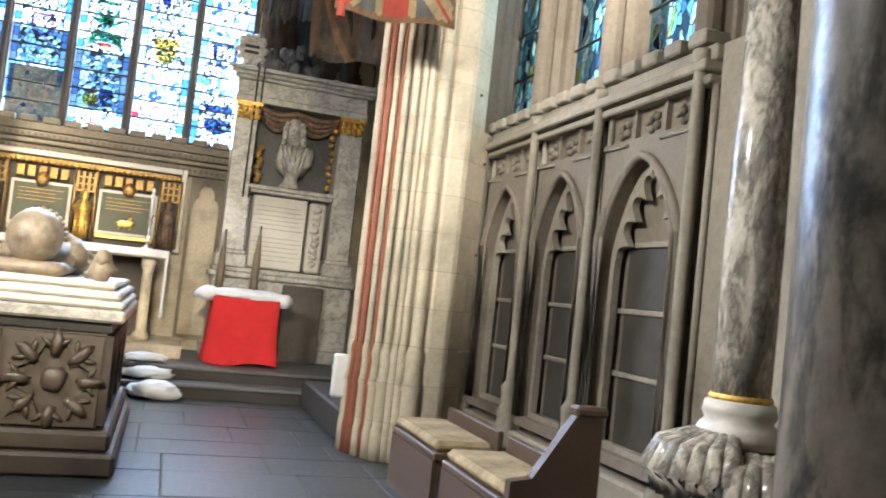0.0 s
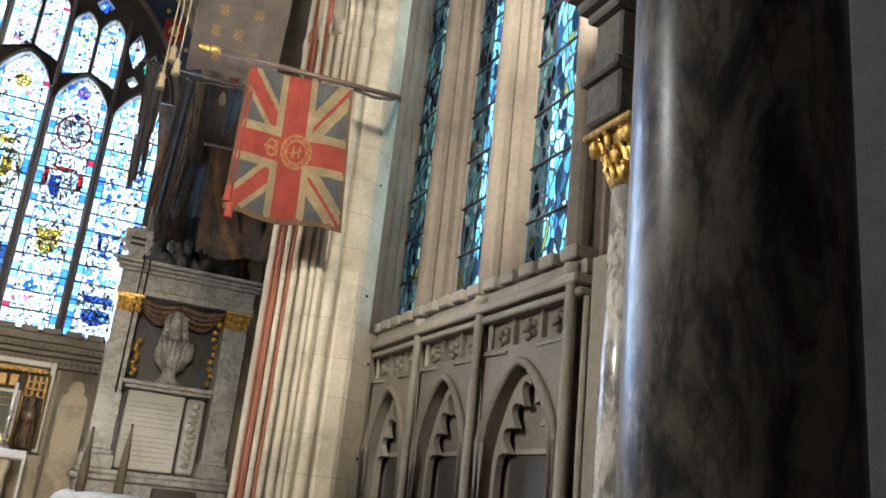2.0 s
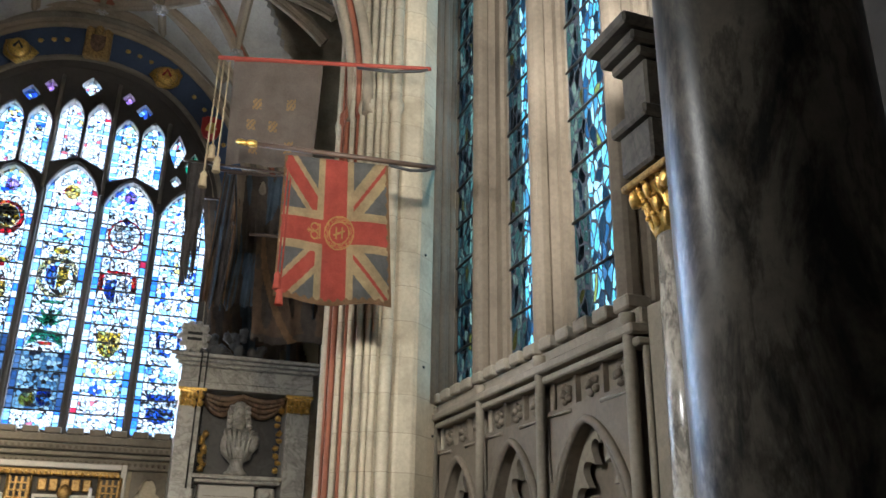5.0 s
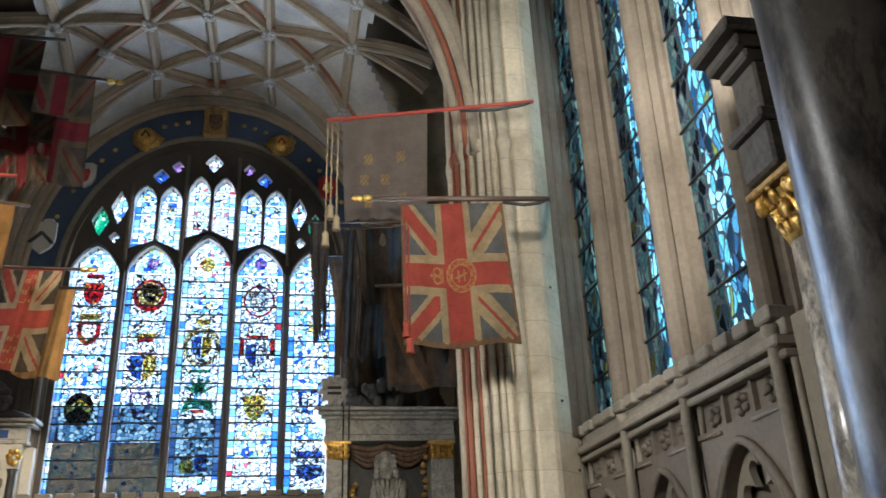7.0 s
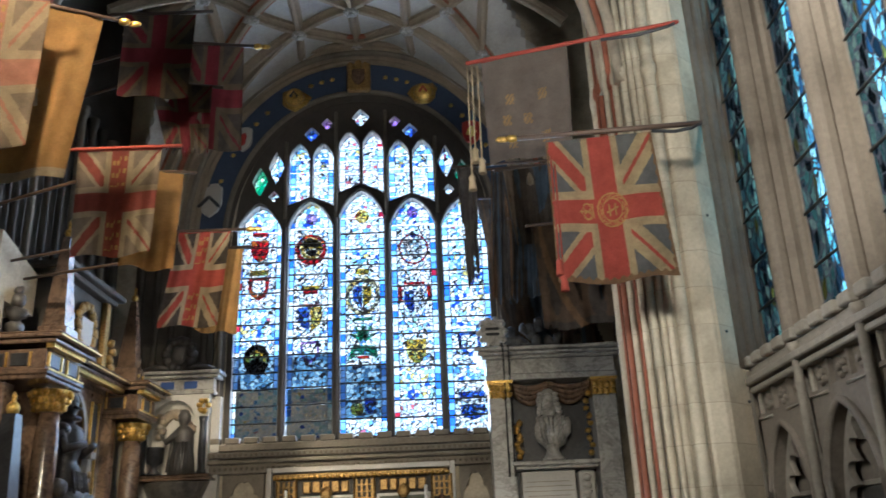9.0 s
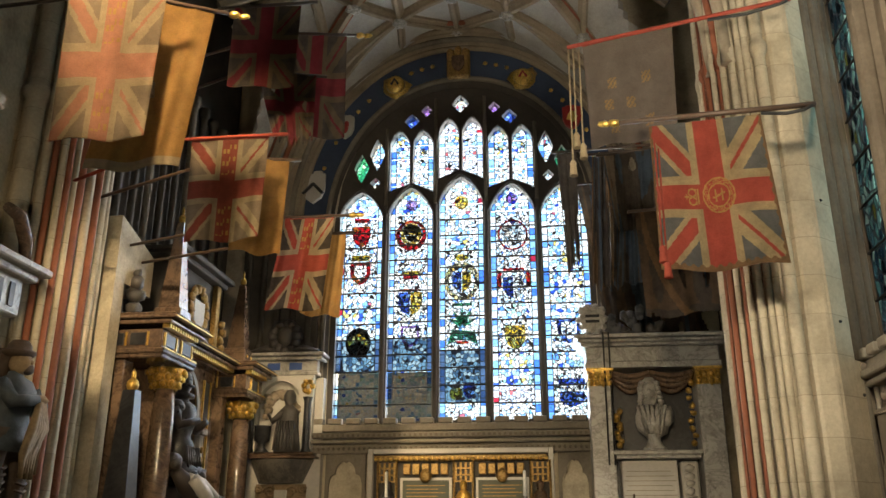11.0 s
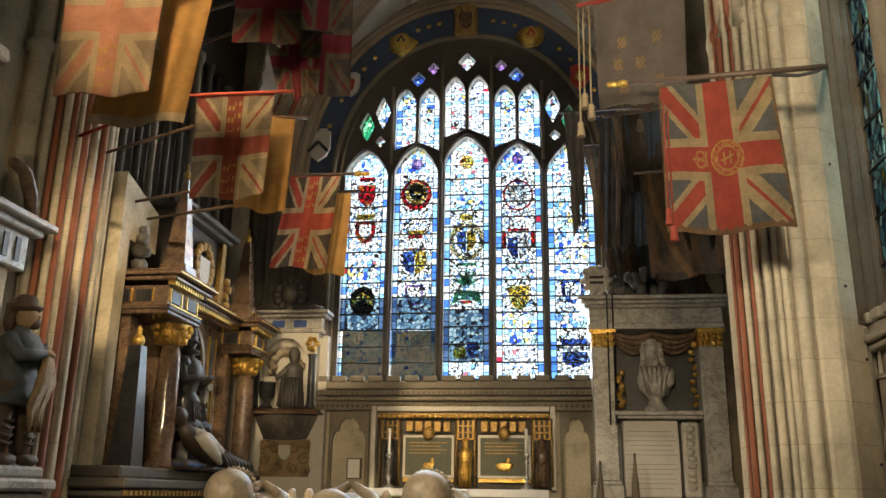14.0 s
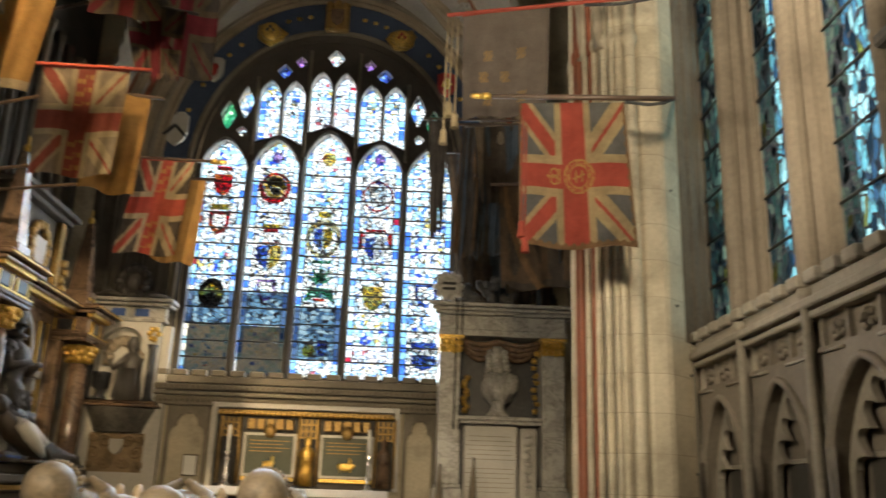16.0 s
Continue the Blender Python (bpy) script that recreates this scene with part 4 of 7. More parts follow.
# ---- piers ----
def pier(name, side, label, prof, shafts, top=9.6):
    """A clustered respond: shafts of different size round a core, on moulded bases. side +1 on the right."""
    p = thing(name, label, "pier", Matrix.Translation((2.85 if side > 0 else -5.85, 7.6, 0)) @ Matrix.Diagonal((side, 1, 1, 1)), kind="structure")
    bm = bmesh.new()
    lo, hi = [bm.verts.new((x, y, 0)) for x, y in prof], [bm.verts.new((x, y, top + 0.6)) for x, y in prof]
    for i in range(len(prof)):
        bm.faces.new((lo[i], lo[(i + 1) % len(prof)], hi[(i + 1) % len(prof)], hi[i]))
    part("core", bm, COURSED, p, "pale limestone core with hollows between the shafts")
    for x, y, r, painted in shafts:
        bm = bmesh.new()
        b = max(r, 0.026)
        lathe(bm, [(b * 1.9, 0.0), (b * 1.9, 0.25), (b * 1.6, 0.30), (b * 1.6, 0.62), (b * 1.9, 0.66), (b * 1.5, 0.72), (b * 1.3, 0.85), (b * 1.6, 0.92), (b * 1.5, 0.97), (r, 1.02),
                   (r, 3.02), (r * 1.01, 3.03), (r, 3.04), (r, 5.9), (b * 1.5, 5.95), (b * 1.55, 6.0), (b * 1.3, 6.04), (r, 6.07), (r, top)], 14, Matrix.Translation((x, y, 0)))
        part("shaft", bm, REDPAINT if painted else COURSED, p, "faded red painted shaft" if painted else "")
    return p


SOUTH_CORE = [(0.3, 0.95), (-0.62, 0.85), (-1.08, 0.6), (-1.13, 0.2), (-1.10, 0.0), (-1.04, -0.10), (-0.99, -0.17), (-0.92, -0.245), (-0.86, -0.275), (-0.80, -0.295), (-0.70, -0.325), (-0.675, -0.335), (-0.655, -0.375), (-0.63, -0.388), (-0.50, -0.392),
              (-0.475, -0.385), (-0.465, -0.362), (-0.445, -0.365), (-0.29, -0.225), (-0.255, -0.185), (-0.255, -0.03), (0.3, 0.05)]
SOUTH_SHAFTS = [(-1.172, 0.29, 0.028, 0), (-1.174, 0.19, 0.030, 0), (-1.15, 0.01, 0.028, 1), (-1.175, 0.10, 0.016, 1), (-1.114, -0.082, 0.026, 0), (-1.072, -0.138, 0.020, 1), (-1.043, -0.182, 0.028, 0), (-0.972, -0.25, 0.036, 0), (-0.904, -0.298, 0.028, 0), (-0.846, -0.318, 0.032, 0),
                (-0.742, -0.352, 0.056, 0)]
NORTH_CORE = [(0.3, 1.1), (-0.85, 1.1), (-0.98, 0.86), (-1.0, 0.42), (-1.04, 0.1), (-0.92, -0.22), (-0.66, -0.40), (-0.42, -0.30), (-0.1, -0.02), (0.3, 0.0)]
NORTH_SHAFTS = [(-0.94, 0.90, 0.035, 0), (-0.99, 0.80, 0.045, 0), (-1.02, 0.70, 0.03, 0), (-1.04, 0.61, 0.05, 0), (-1.06, 0.50, 0.028, 0), (-1.09, 0.40, 0.05, 1), (-1.08, 0.31, 0.030, 0), (-1.10, 0.22, 0.05, 0), (-1.10, 0.03, 0.06, 1), (-1.11, -0.07, 0.030, 0), (-1.08, -0.15, 0.034, 1), (-1.04, -0.21, 0.038, 0),
                (-0.985, -0.272, 0.032, 1), (-0.91, -0.31, 0.045, 0), (-0.74, -0.36, 0.10, 0), (-0.56, -0.38, 0.045, 0), (-0.44, -0.33, 0.04, 0), (-0.10, -0.05, 0.04, 0)]
south = pier("pier_south", 1, "cream clustered stone pier with faded red painted shafts", SOUTH_CORE, SOUTH_SHAFTS)
bm = plate([(-0.29, -0.222), (-0.03, 0.01), (0.1, 0.06), (-0.2, 0.1)], [], 3.04, lambda u, w, d: (u, w, d))
part("respond_foot", bm, COURSED, south, "plain lower face of the pier beside the panelling")
bm = bmesh.new()
tube(bm, [(-0.30, -0.235, 1.0), (-0.17, -0.12, 1.0), (0.0, 0.02, 1.0)], 0.02, 6)
part("string_course", bm, COURSED, south)
for x, y, z in ((-0.36, -0.297, 3.35), (-0.37, -0.30, 4.45), (-0.2, -0.15, 1.9), (-0.215, -0.16, 2.75)):
    bm = bmesh.new()
    blob(bm, (x, y, z), (0.018, 0.012, 0.015), 1, 0.3, 2)
    part("iron_plug", bm, IRON, south)
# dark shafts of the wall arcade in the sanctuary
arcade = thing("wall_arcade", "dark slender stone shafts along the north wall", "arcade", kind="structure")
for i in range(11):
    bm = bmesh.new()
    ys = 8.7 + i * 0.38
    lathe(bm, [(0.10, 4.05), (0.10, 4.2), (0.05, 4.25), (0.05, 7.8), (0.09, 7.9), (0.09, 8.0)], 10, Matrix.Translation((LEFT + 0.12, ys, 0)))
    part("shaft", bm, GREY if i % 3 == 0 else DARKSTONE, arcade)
# dark sheets over both side walls: shade of the upper bay in their colour
part("backing", boxes((LEFT, 8.5, 4.05, LEFT + 0.05, 12.95, TOP - 0.02)), DARKSTONE, arcade, "upper wall coloured dark to stand for its shade")
part("backing", boxes((RIGHT + 0.27, 8.7, 0.4, RIGHT + 0.34, 12.95, TOP - 0.02)), DARKSTONE, arcade, "upper wall coloured dark to stand for its shade")
# shafts and sheet added here only to darken the wall beside the window
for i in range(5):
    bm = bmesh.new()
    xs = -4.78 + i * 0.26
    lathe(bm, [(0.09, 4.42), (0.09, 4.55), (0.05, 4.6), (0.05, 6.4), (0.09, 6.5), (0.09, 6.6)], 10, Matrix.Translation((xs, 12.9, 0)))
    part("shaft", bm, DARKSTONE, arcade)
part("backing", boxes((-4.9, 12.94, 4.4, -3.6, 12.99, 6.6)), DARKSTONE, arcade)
pier("pier_north", -1, "cream clustered stone pier with faded red painted shafts", NORTH_CORE, NORTH_SHAFTS)

# ---- blind panelling and window of the right wall ----
POSTS = [7.50, 6.39, 5.30, 4.14]
panel = thing("wall_panelling", "carved grey-brown stone panelling with cusped blind arches", "panelling", kind="structure")
for i in range(3):
    y1, y0 = POSTS[i] - 0.05, POSTS[i + 1] + 0.05
    fr = plate([(y0, 0.55), (y1, 0.55), (y1, 2.62), (y0, 2.62)], [arch_loop(y0 + 0.10, y1 - 0.10, 0.62, 1.86, 2.50, 14)], 0.10, on_right(RIGHT + 0.10))
    part("arch_frame", fr, BROWN, panel, "pointed blind arch")
    fr = plate(arch_loop(y0 + 0.09, y1 - 0.09, 0.61, 1.86, 2.51, 14), [fringed_loop(y0 + 0.15, y1 - 0.15, 0.66, 1.80, 2.42, 4, 0.13)], 0.05, on_right(RIGHT + 0.13))
    part("cusping", fr, GREY, panel, "carved cusped fringe inside the arch")
    for ya, yb, yc in ((y0 + 0.03, y0 + 0.2, y0 + 0.34), (y1 - 0.03, y1 - 0.2, y1 - 0.34)):
        bm = bmesh.new()
        tube(bm, [(RIGHT - 0.005, ya, 2.15), (RIGHT - 0.005, ya, 2.58), (RIGHT - 0.005, yc, 2.58)], 0.014, 6)
        part("spandrel_moulding", bm, GREY, panel)
    bm = bmesh.new()
    for dd, r in ((0.10, 0.022), (0.04, 0.03)):
        pts = arch_loop(y0 + dd + 0.01, y1 - dd - 0.01, 0.62, 1.98, 2.50, 10)
        tube(bm, [(RIGHT - 0.01, u, w) for u, w in pts[1:]] + [(RIGHT - 0.01, *pts[0])], r, 6)
    part("arch_moulding", bm, BROWN, panel)
    part("back_panel", boxes((RIGHT + 0.175, y0, 0.5, RIGHT + 0.36, y1, 2.62)), BROWN, panel)
    # glazed book-case like doors low in the arch
    bm = bmesh.new()
    for z0, z1 in ((0.62, 1.08), (1.12, 1.50), (1.53, 1.93)):
        box(bm, RIGHT + 0.158, y0 + 0.36, z0, RIGHT + 0.178, y1 - 0.2, z1, bevel=0.006)
    part("dark_board", bm, PANELBOARD, panel, "dark framed notice board in the arch")
    for z in (1.10, 1.515, 1.95):
        part("rail", boxes((RIGHT + 0.14, y0 + 0.2, z - 0.018, RIGHT + 0.178, y1 - 0.13, z + 0.018), bevel=0.006), GREY, panel)
    # frieze with small carved leaves
    part("frieze", boxes((RIGHT + 0.06, y0, 2.62, RIGHT + 0.3, y1, 2.82)), BROWN, panel)
    for k in range(3):
        bm = bmesh.new()
        yk = y0 + (y1 - y0) * (k + 0.5) / 3
        for a in range(5):
            blob(bm, (RIGHT + 0.05, yk + 0.055 * math.cos(a * 1.257), 2.72 + 0.05 * math.sin(a * 1.257)), (0.03, 0.035, 0.035), 1, 0.5, a + k)
        blob(bm, (RIGHT + 0.03, yk, 2.72), (0.03, 0.035, 0.035), 1, 0.4, k)
        part("carved_leaf", bm, BROWN, panel)
    for k in (1, 2):
        yk = y0 + (y1 - y0) * k / 3
        part("frieze_bar", boxes((RIGHT + 0.02, yk - 0.015, 2.62, RIGHT + 0.1, yk + 0.015, 2.82)), BROWN, panel)
for y in POSTS:
    bm = bmesh.new()
    lathe(bm, [(0.10, 0.0), (0.10, 0.5), (0.08, 0.56), (0.09, 0.62), (0.065, 0.68), (0.065, 0.78), (0.075, 0.82), (0.036, 0.88), (0.036, 2.95), (0.05, 2.97), (0.05, 3.02)], 10, Matrix.Translation((RIGHT - 0.03, y, 0)))
    for s in (-1, 1):
        tube(bm, [(RIGHT + 0.04, y + s * 0.065, 0.5), (RIGHT + 0.04, y + s * 0.065, 2.82)], 0.022, 8)
    part("post", bm, GREY, panel, "slender moulded stone post")
bm = boxes((RIGHT - 0.03, 4.05, 2.82, RIGHT + 0.35, 7.6, 2.87), (RIGHT - 0.07, 4.05, 2.885, RIGHT + 0.35, 7.6, 2.95), (RIGHT + 0.0, 4.05, 2.95, RIGHT + 0.35, 7.6, 3.05), bevel=0.012)
part("cornice", bm, GREY, panel, "moulded stone cornice")
for i in range(14):
    y = 4.1 + i * 0.252
    part("cresting_block", boxes((RIGHT - 0.05, y, 3.05, RIGHT + 0.12, y + 0.17, 3.14), bevel=0.012), GREY, panel)
part("plinth", boxes((RIGHT - 0.05, 3.3, 0.0, RIGHT + 0.34, 7.4, 0.5), bevel=0.02), GREY, panel)
part("end_panel", boxes((RIGHT + 0.05, 3.3, 0.5, RIGHT + 0.34, 4.05, 3.05)), GREY, panel)

window_right = thing("window_2", "tall side window of teal stained glass between stone mullions", "window", kind="structure")
SILL_R, TOP_R = 3.13, 8.9
holes = [arch_loop(a, b, SILL_R + 0.03, 7.9, 8.5, 6) for a, b in R_LIGHTS]
part("tracery", plate([(4.2, SILL_R), (7.7, SILL_R), (7.7, TOP_R), (4.2, TOP_R)], holes, 0.13, on_right(RIGHT + 0.36)), BROWN, window_right, "grey-brown stone mullions")
def mullion_section(yc, hw):
    """Half round nose, hollow, fillet and splay, the same on both sides; (x, y) pairs."""
    half = [(0.235, hw), (0.21, hw - 0.005), (0.20, hw - 0.045), (0.165, hw - 0.055), (0.16, hw - 0.085), (0.185, hw - 0.105), (0.18, 0.095), (0.12, 0.068), (0.10, 0.08), (0.05, 0.076), (0.02, 0.06), (0.0, 0.03)]
    return [(RIGHT + x, yc + y) for x, y in half] + [(RIGHT - 0.008, yc)] + [(RIGHT + x, yc - y) for x, y in half[::-1]]


for yc, hw in ((6.6, 0.30), (5.415, 0.245), (4.26, 0.19)):
    bm = plate(mullion_section(yc, hw), [], TOP_R - 3.05, lambda u, w, d: (u, w, 3.05 + d))
    part("mullion", bm, MULLION, window_right, "moulded stone mullion with a rounded nose")
for x, y, r in ((-0.06, 7.49, 0.035), (-0.01, 7.54, 0.028), (0.05, 7.565, 0.045), (0.11, 7.60, 0.026), (0.165, 7.62, 0.04), (0.22, 7.64, 0.03)):
    bm = bmesh.new()
    tube(bm, [(RIGHT + x, y, 3.05), (RIGHT + x, y, TOP_R + 0.3)], r, 10)
    part("jamb_roll", bm, MULLION, window_right)
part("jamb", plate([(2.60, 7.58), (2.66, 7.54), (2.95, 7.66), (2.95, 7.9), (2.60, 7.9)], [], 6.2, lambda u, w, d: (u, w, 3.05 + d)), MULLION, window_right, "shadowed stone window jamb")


def pane_r(loop, mat, x=RIGHT + 0.225, name="pane"):
    bm = bmesh.new()
    bm.faces.new([bm.verts.new((x, u, w)) for u, w in loop])
    r = bmesh.ops.extrude_face_region(bm, geom=list(bm.faces))
    for v in r["geom"]:
        if isinstance(v, bmesh.types.BMVert):
            v.co.x += 0.004
    ob = part(name, bm, mat, window_right)
    ob.visible_shadow = False


for i, (a, b) in enumerate(R_LIGHTS):
    n = 11
    for k in range(n):
        z0, z1 = SILL_R + 0.03 + (7.9 - SILL_R) * k / n, SILL_R + 0.03 + (7.9 - SILL_R) * (k + 1) / n
        pane_r([(a, z0 + 0.012), (b, z0 + 0.012), (b, z1), (a, z1)], GLASS_T)
        bm = bmesh.new()
        tube(bm, [(RIGHT + 0.212, a, z0), (RIGHT + 0.212, b, z0)], 0.012, 6)
        part("saddle_bar", bm, IRON, window_right)
    pane_r(arch_loop(a, b, 7.92, 7.93, 8.5, 6), GLASS_T)

# ---- steps ----
for n, (y, z) in enumerate(((10.35, 0.17), (10.75, 0.33))):
    st = thing("step", "worn grey stone altar step", "step", kind="structure", group="altar steps")
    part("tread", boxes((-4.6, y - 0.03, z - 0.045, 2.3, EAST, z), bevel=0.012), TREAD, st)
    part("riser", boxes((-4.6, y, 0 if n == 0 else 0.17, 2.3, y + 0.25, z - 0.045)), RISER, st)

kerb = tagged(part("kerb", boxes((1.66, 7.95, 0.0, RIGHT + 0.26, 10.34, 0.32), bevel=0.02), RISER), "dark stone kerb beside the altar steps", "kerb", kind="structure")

# ---- tomb chest ----
TX0, TX1, TY0, TY1 = -3.05, -0.32, 6.42, 8.75
tomb = thing("tomb_chest", "carved brown marble tomb chest with moulded white top", "tomb")
part("plinth", boxes((TX0 - 0.10, TY0 - 0.12, 0, TX1 + 0.10, TY1 + 0.1, 0.16), (TX0 - 0.05, TY0 - 0.06, 0.16, TX1 + 0.05, TY1 + 0.05, 0.30), bevel=0.025), TOMBSTONE, tomb)
part("body", boxes((TX0 + 0.06, TY0 + 0.07, 0.3, TX1 - 0.06, TY1, 0.98)), TOMBSTONE, tomb)
part("neck", boxes((TX0 + 0.03, TY0 + 0.03, 0.98, TX1 - 0.03, TY1, 1.05)), BLACKMARBLE, tomb, "dark hollow moulding under the slab")
for z0, z1, o in ((1.05, 1.14, 0.05), (1.145, 1.20, 0.03), (1.205, 1.27, 0.0), (1.275, 1.33, -0.04)):
    part("slab_moulding", boxes((TX0 - o, TY0 - o, z0, TX1 + o, TY1 + o, z1), bevel=0.018), GREYMARBLE if z1 < 1.15 else WHITEMARBLE, tomb)
for k in range(4):
    x0 = TX0 + 0.08 + k * 0.66
    fr = plate([(x0, 0.32), (x0 + 0.6, 0.32), (x0 + 0.6, 0.95), (x0, 0.95)], [[(x0 + 0.3 + 0.22 * math.cos(t * math.pi / 12) * (1 + 0.22 * math.cos(t * math.pi / 3)), 0.635 + 0.23 * math.sin(t * math.pi / 12) * (1 + 0.22 * math.cos(t * math.pi / 3))) for t in range(24)]], 0.06, on_east(TY0 + 0.07))
    part("quatrefoil_panel", fr, TOMBSTONE, tomb, "pierced quatrefoil panel")
    bm = bmesh.new()
    for a in range(8):
        t = a * math.pi / 4
        blob(bm, (x0 + 0.3 + 0.24 * math.cos(t), TY0 - 0.005, 0.635 + 0.25 * math.sin(t)), (0.095, 0.032, 0.04), 2, 0.8, a, rot=Euler((0, -t, 0)))
        for sd in (-1, 1):
            blob(bm, (x0 + 0.3 + 0.25 * math.cos(t + sd * 0.22), TY0 - 0.002, 0.635 + 0.26 * math.sin(t + sd * 0.22)), (0.06, 0.022, 0.02), 1, 0.6, a + 9, rot=Euler((0, -t - sd * 0.9, 0)))
    blob(bm, (x0 + 0.3, TY0 + 0.03, 0.635), (0.09, 0.04, 0.09), 2, 0.5, k)
    part("carved_leaves", bm, TOMBSTONE, tomb, "carved leaves and boss")
for k in range(3):
    y0 = TY0 + 0.1 + k * 0.75
    bm = plate([(y0, 0.32), (y0 + 0.68, 0.32), (y0 + 0.68, 0.95), (y0, 0.95)], [foiled_loop(y0 + 0.08, y0 + 0.6, 0.36, 0.66, 0.88, 4, 0.04)], 0.05, lambda u, w, d: (TX1 - 0.06 + d, u, w))
    part("side_panel", bm, TOMBSTONE, tomb)


def effigy(name, x, length, label, seed, knight, pitch=0.0):
    """A recumbent stone figure, one worn mesh: cushion, helm or head, trunk, robe, feet."""
    bm = bmesh.new()
    z = 1.33
    y = TY0 + 0.28
    box(bm, x - 0.24, y - 0.16, z, x + 0.24, y + 0.24, z + 0.1, bevel=0.04)
    if knight:
        blob(bm, (x, y - 0.02, z + 0.27), (0.19, 0.21, 0.20), 3, 0.02, seed)
        for a in range(16):
            t = a / 15 * math.pi
            blob(bm, (x + 0.19 * math.cos(t), y + 0.10, z + 0.27 + 0.20 * math.sin(t)), (0.022, 0.022, 0.022), 1)
        blob(bm, (x, y + 0.32, z + 0.2), (0.11, 0.14, 0.12), 2, 0.15, seed)
    else:
        blob(bm, (x, y + 0.1, z + 0.2), (0.17, 0.15, 0.13), 2, 0.2, seed)
    blob(bm, (x, y + 0.75, z + 0.13), (0.25, 0.42, 0.16), 3, 0.25, seed)
    blob(bm, (x, y + 1.35, z + 0.1), (0.26, 0.6, 0.14), 3, 0.35, seed + 1)
    for k in range(7):
        tube(bm, [(x - 0.2 + k * 0.066, y + 0.7, z + 0.2), (x - 0.22 + k * 0.075, y + 1.2, z + 0.2), (x - 0.24 + k * 0.08, y + 1.85, z + 0.16)], 0.035, 6)
    for s in (-1, 1):
        tube(bm, [(x + s * 0.24, y + 0.5, z + 0.14), (x + s * 0.2, y + 0.72, z + 0.24), (x + s * 0.02, y + 0.8, z + 0.36)], [0.08, 0.07, 0.035], 8)
        blob(bm, (x + s * 0.09, y + 1.95, z + 0.2), (0.055, 0.09, 0.15), 2, 0.2, seed, rot=Euler((-0.35, 0, 0)))
    return tagged(part(name, bm, ALABASTER, smooth=True), label, "statue", group="tomb effigies")


effigy("effigy", -0.95, 2.0, "recumbent alabaster knight effigy resting on a round helm", 1, True)
effigy("effigy", -1.72, 1.9, "recumbent alabaster lady effigy in a pleated robe", 2, False)
effigy("effigy", -2.52, 2.0, "recumbent alabaster knight effigy with a beaded helm", 3, True)
bm = bmesh.new()
blob(bm, (-0.48, TY0 + 0.2, 1.42), (0.09, 0.12, 0.13), 2, 0.5, 5)
blob(bm, (-0.48, TY0 + 0.12, 1.5), (0.05, 0.05, 0.06), 2, 0.3, 6)
tagged(part("dog_figure", bm, ALABASTER, smooth=True), "small worn alabaster hound at the tomb edge", "statue")


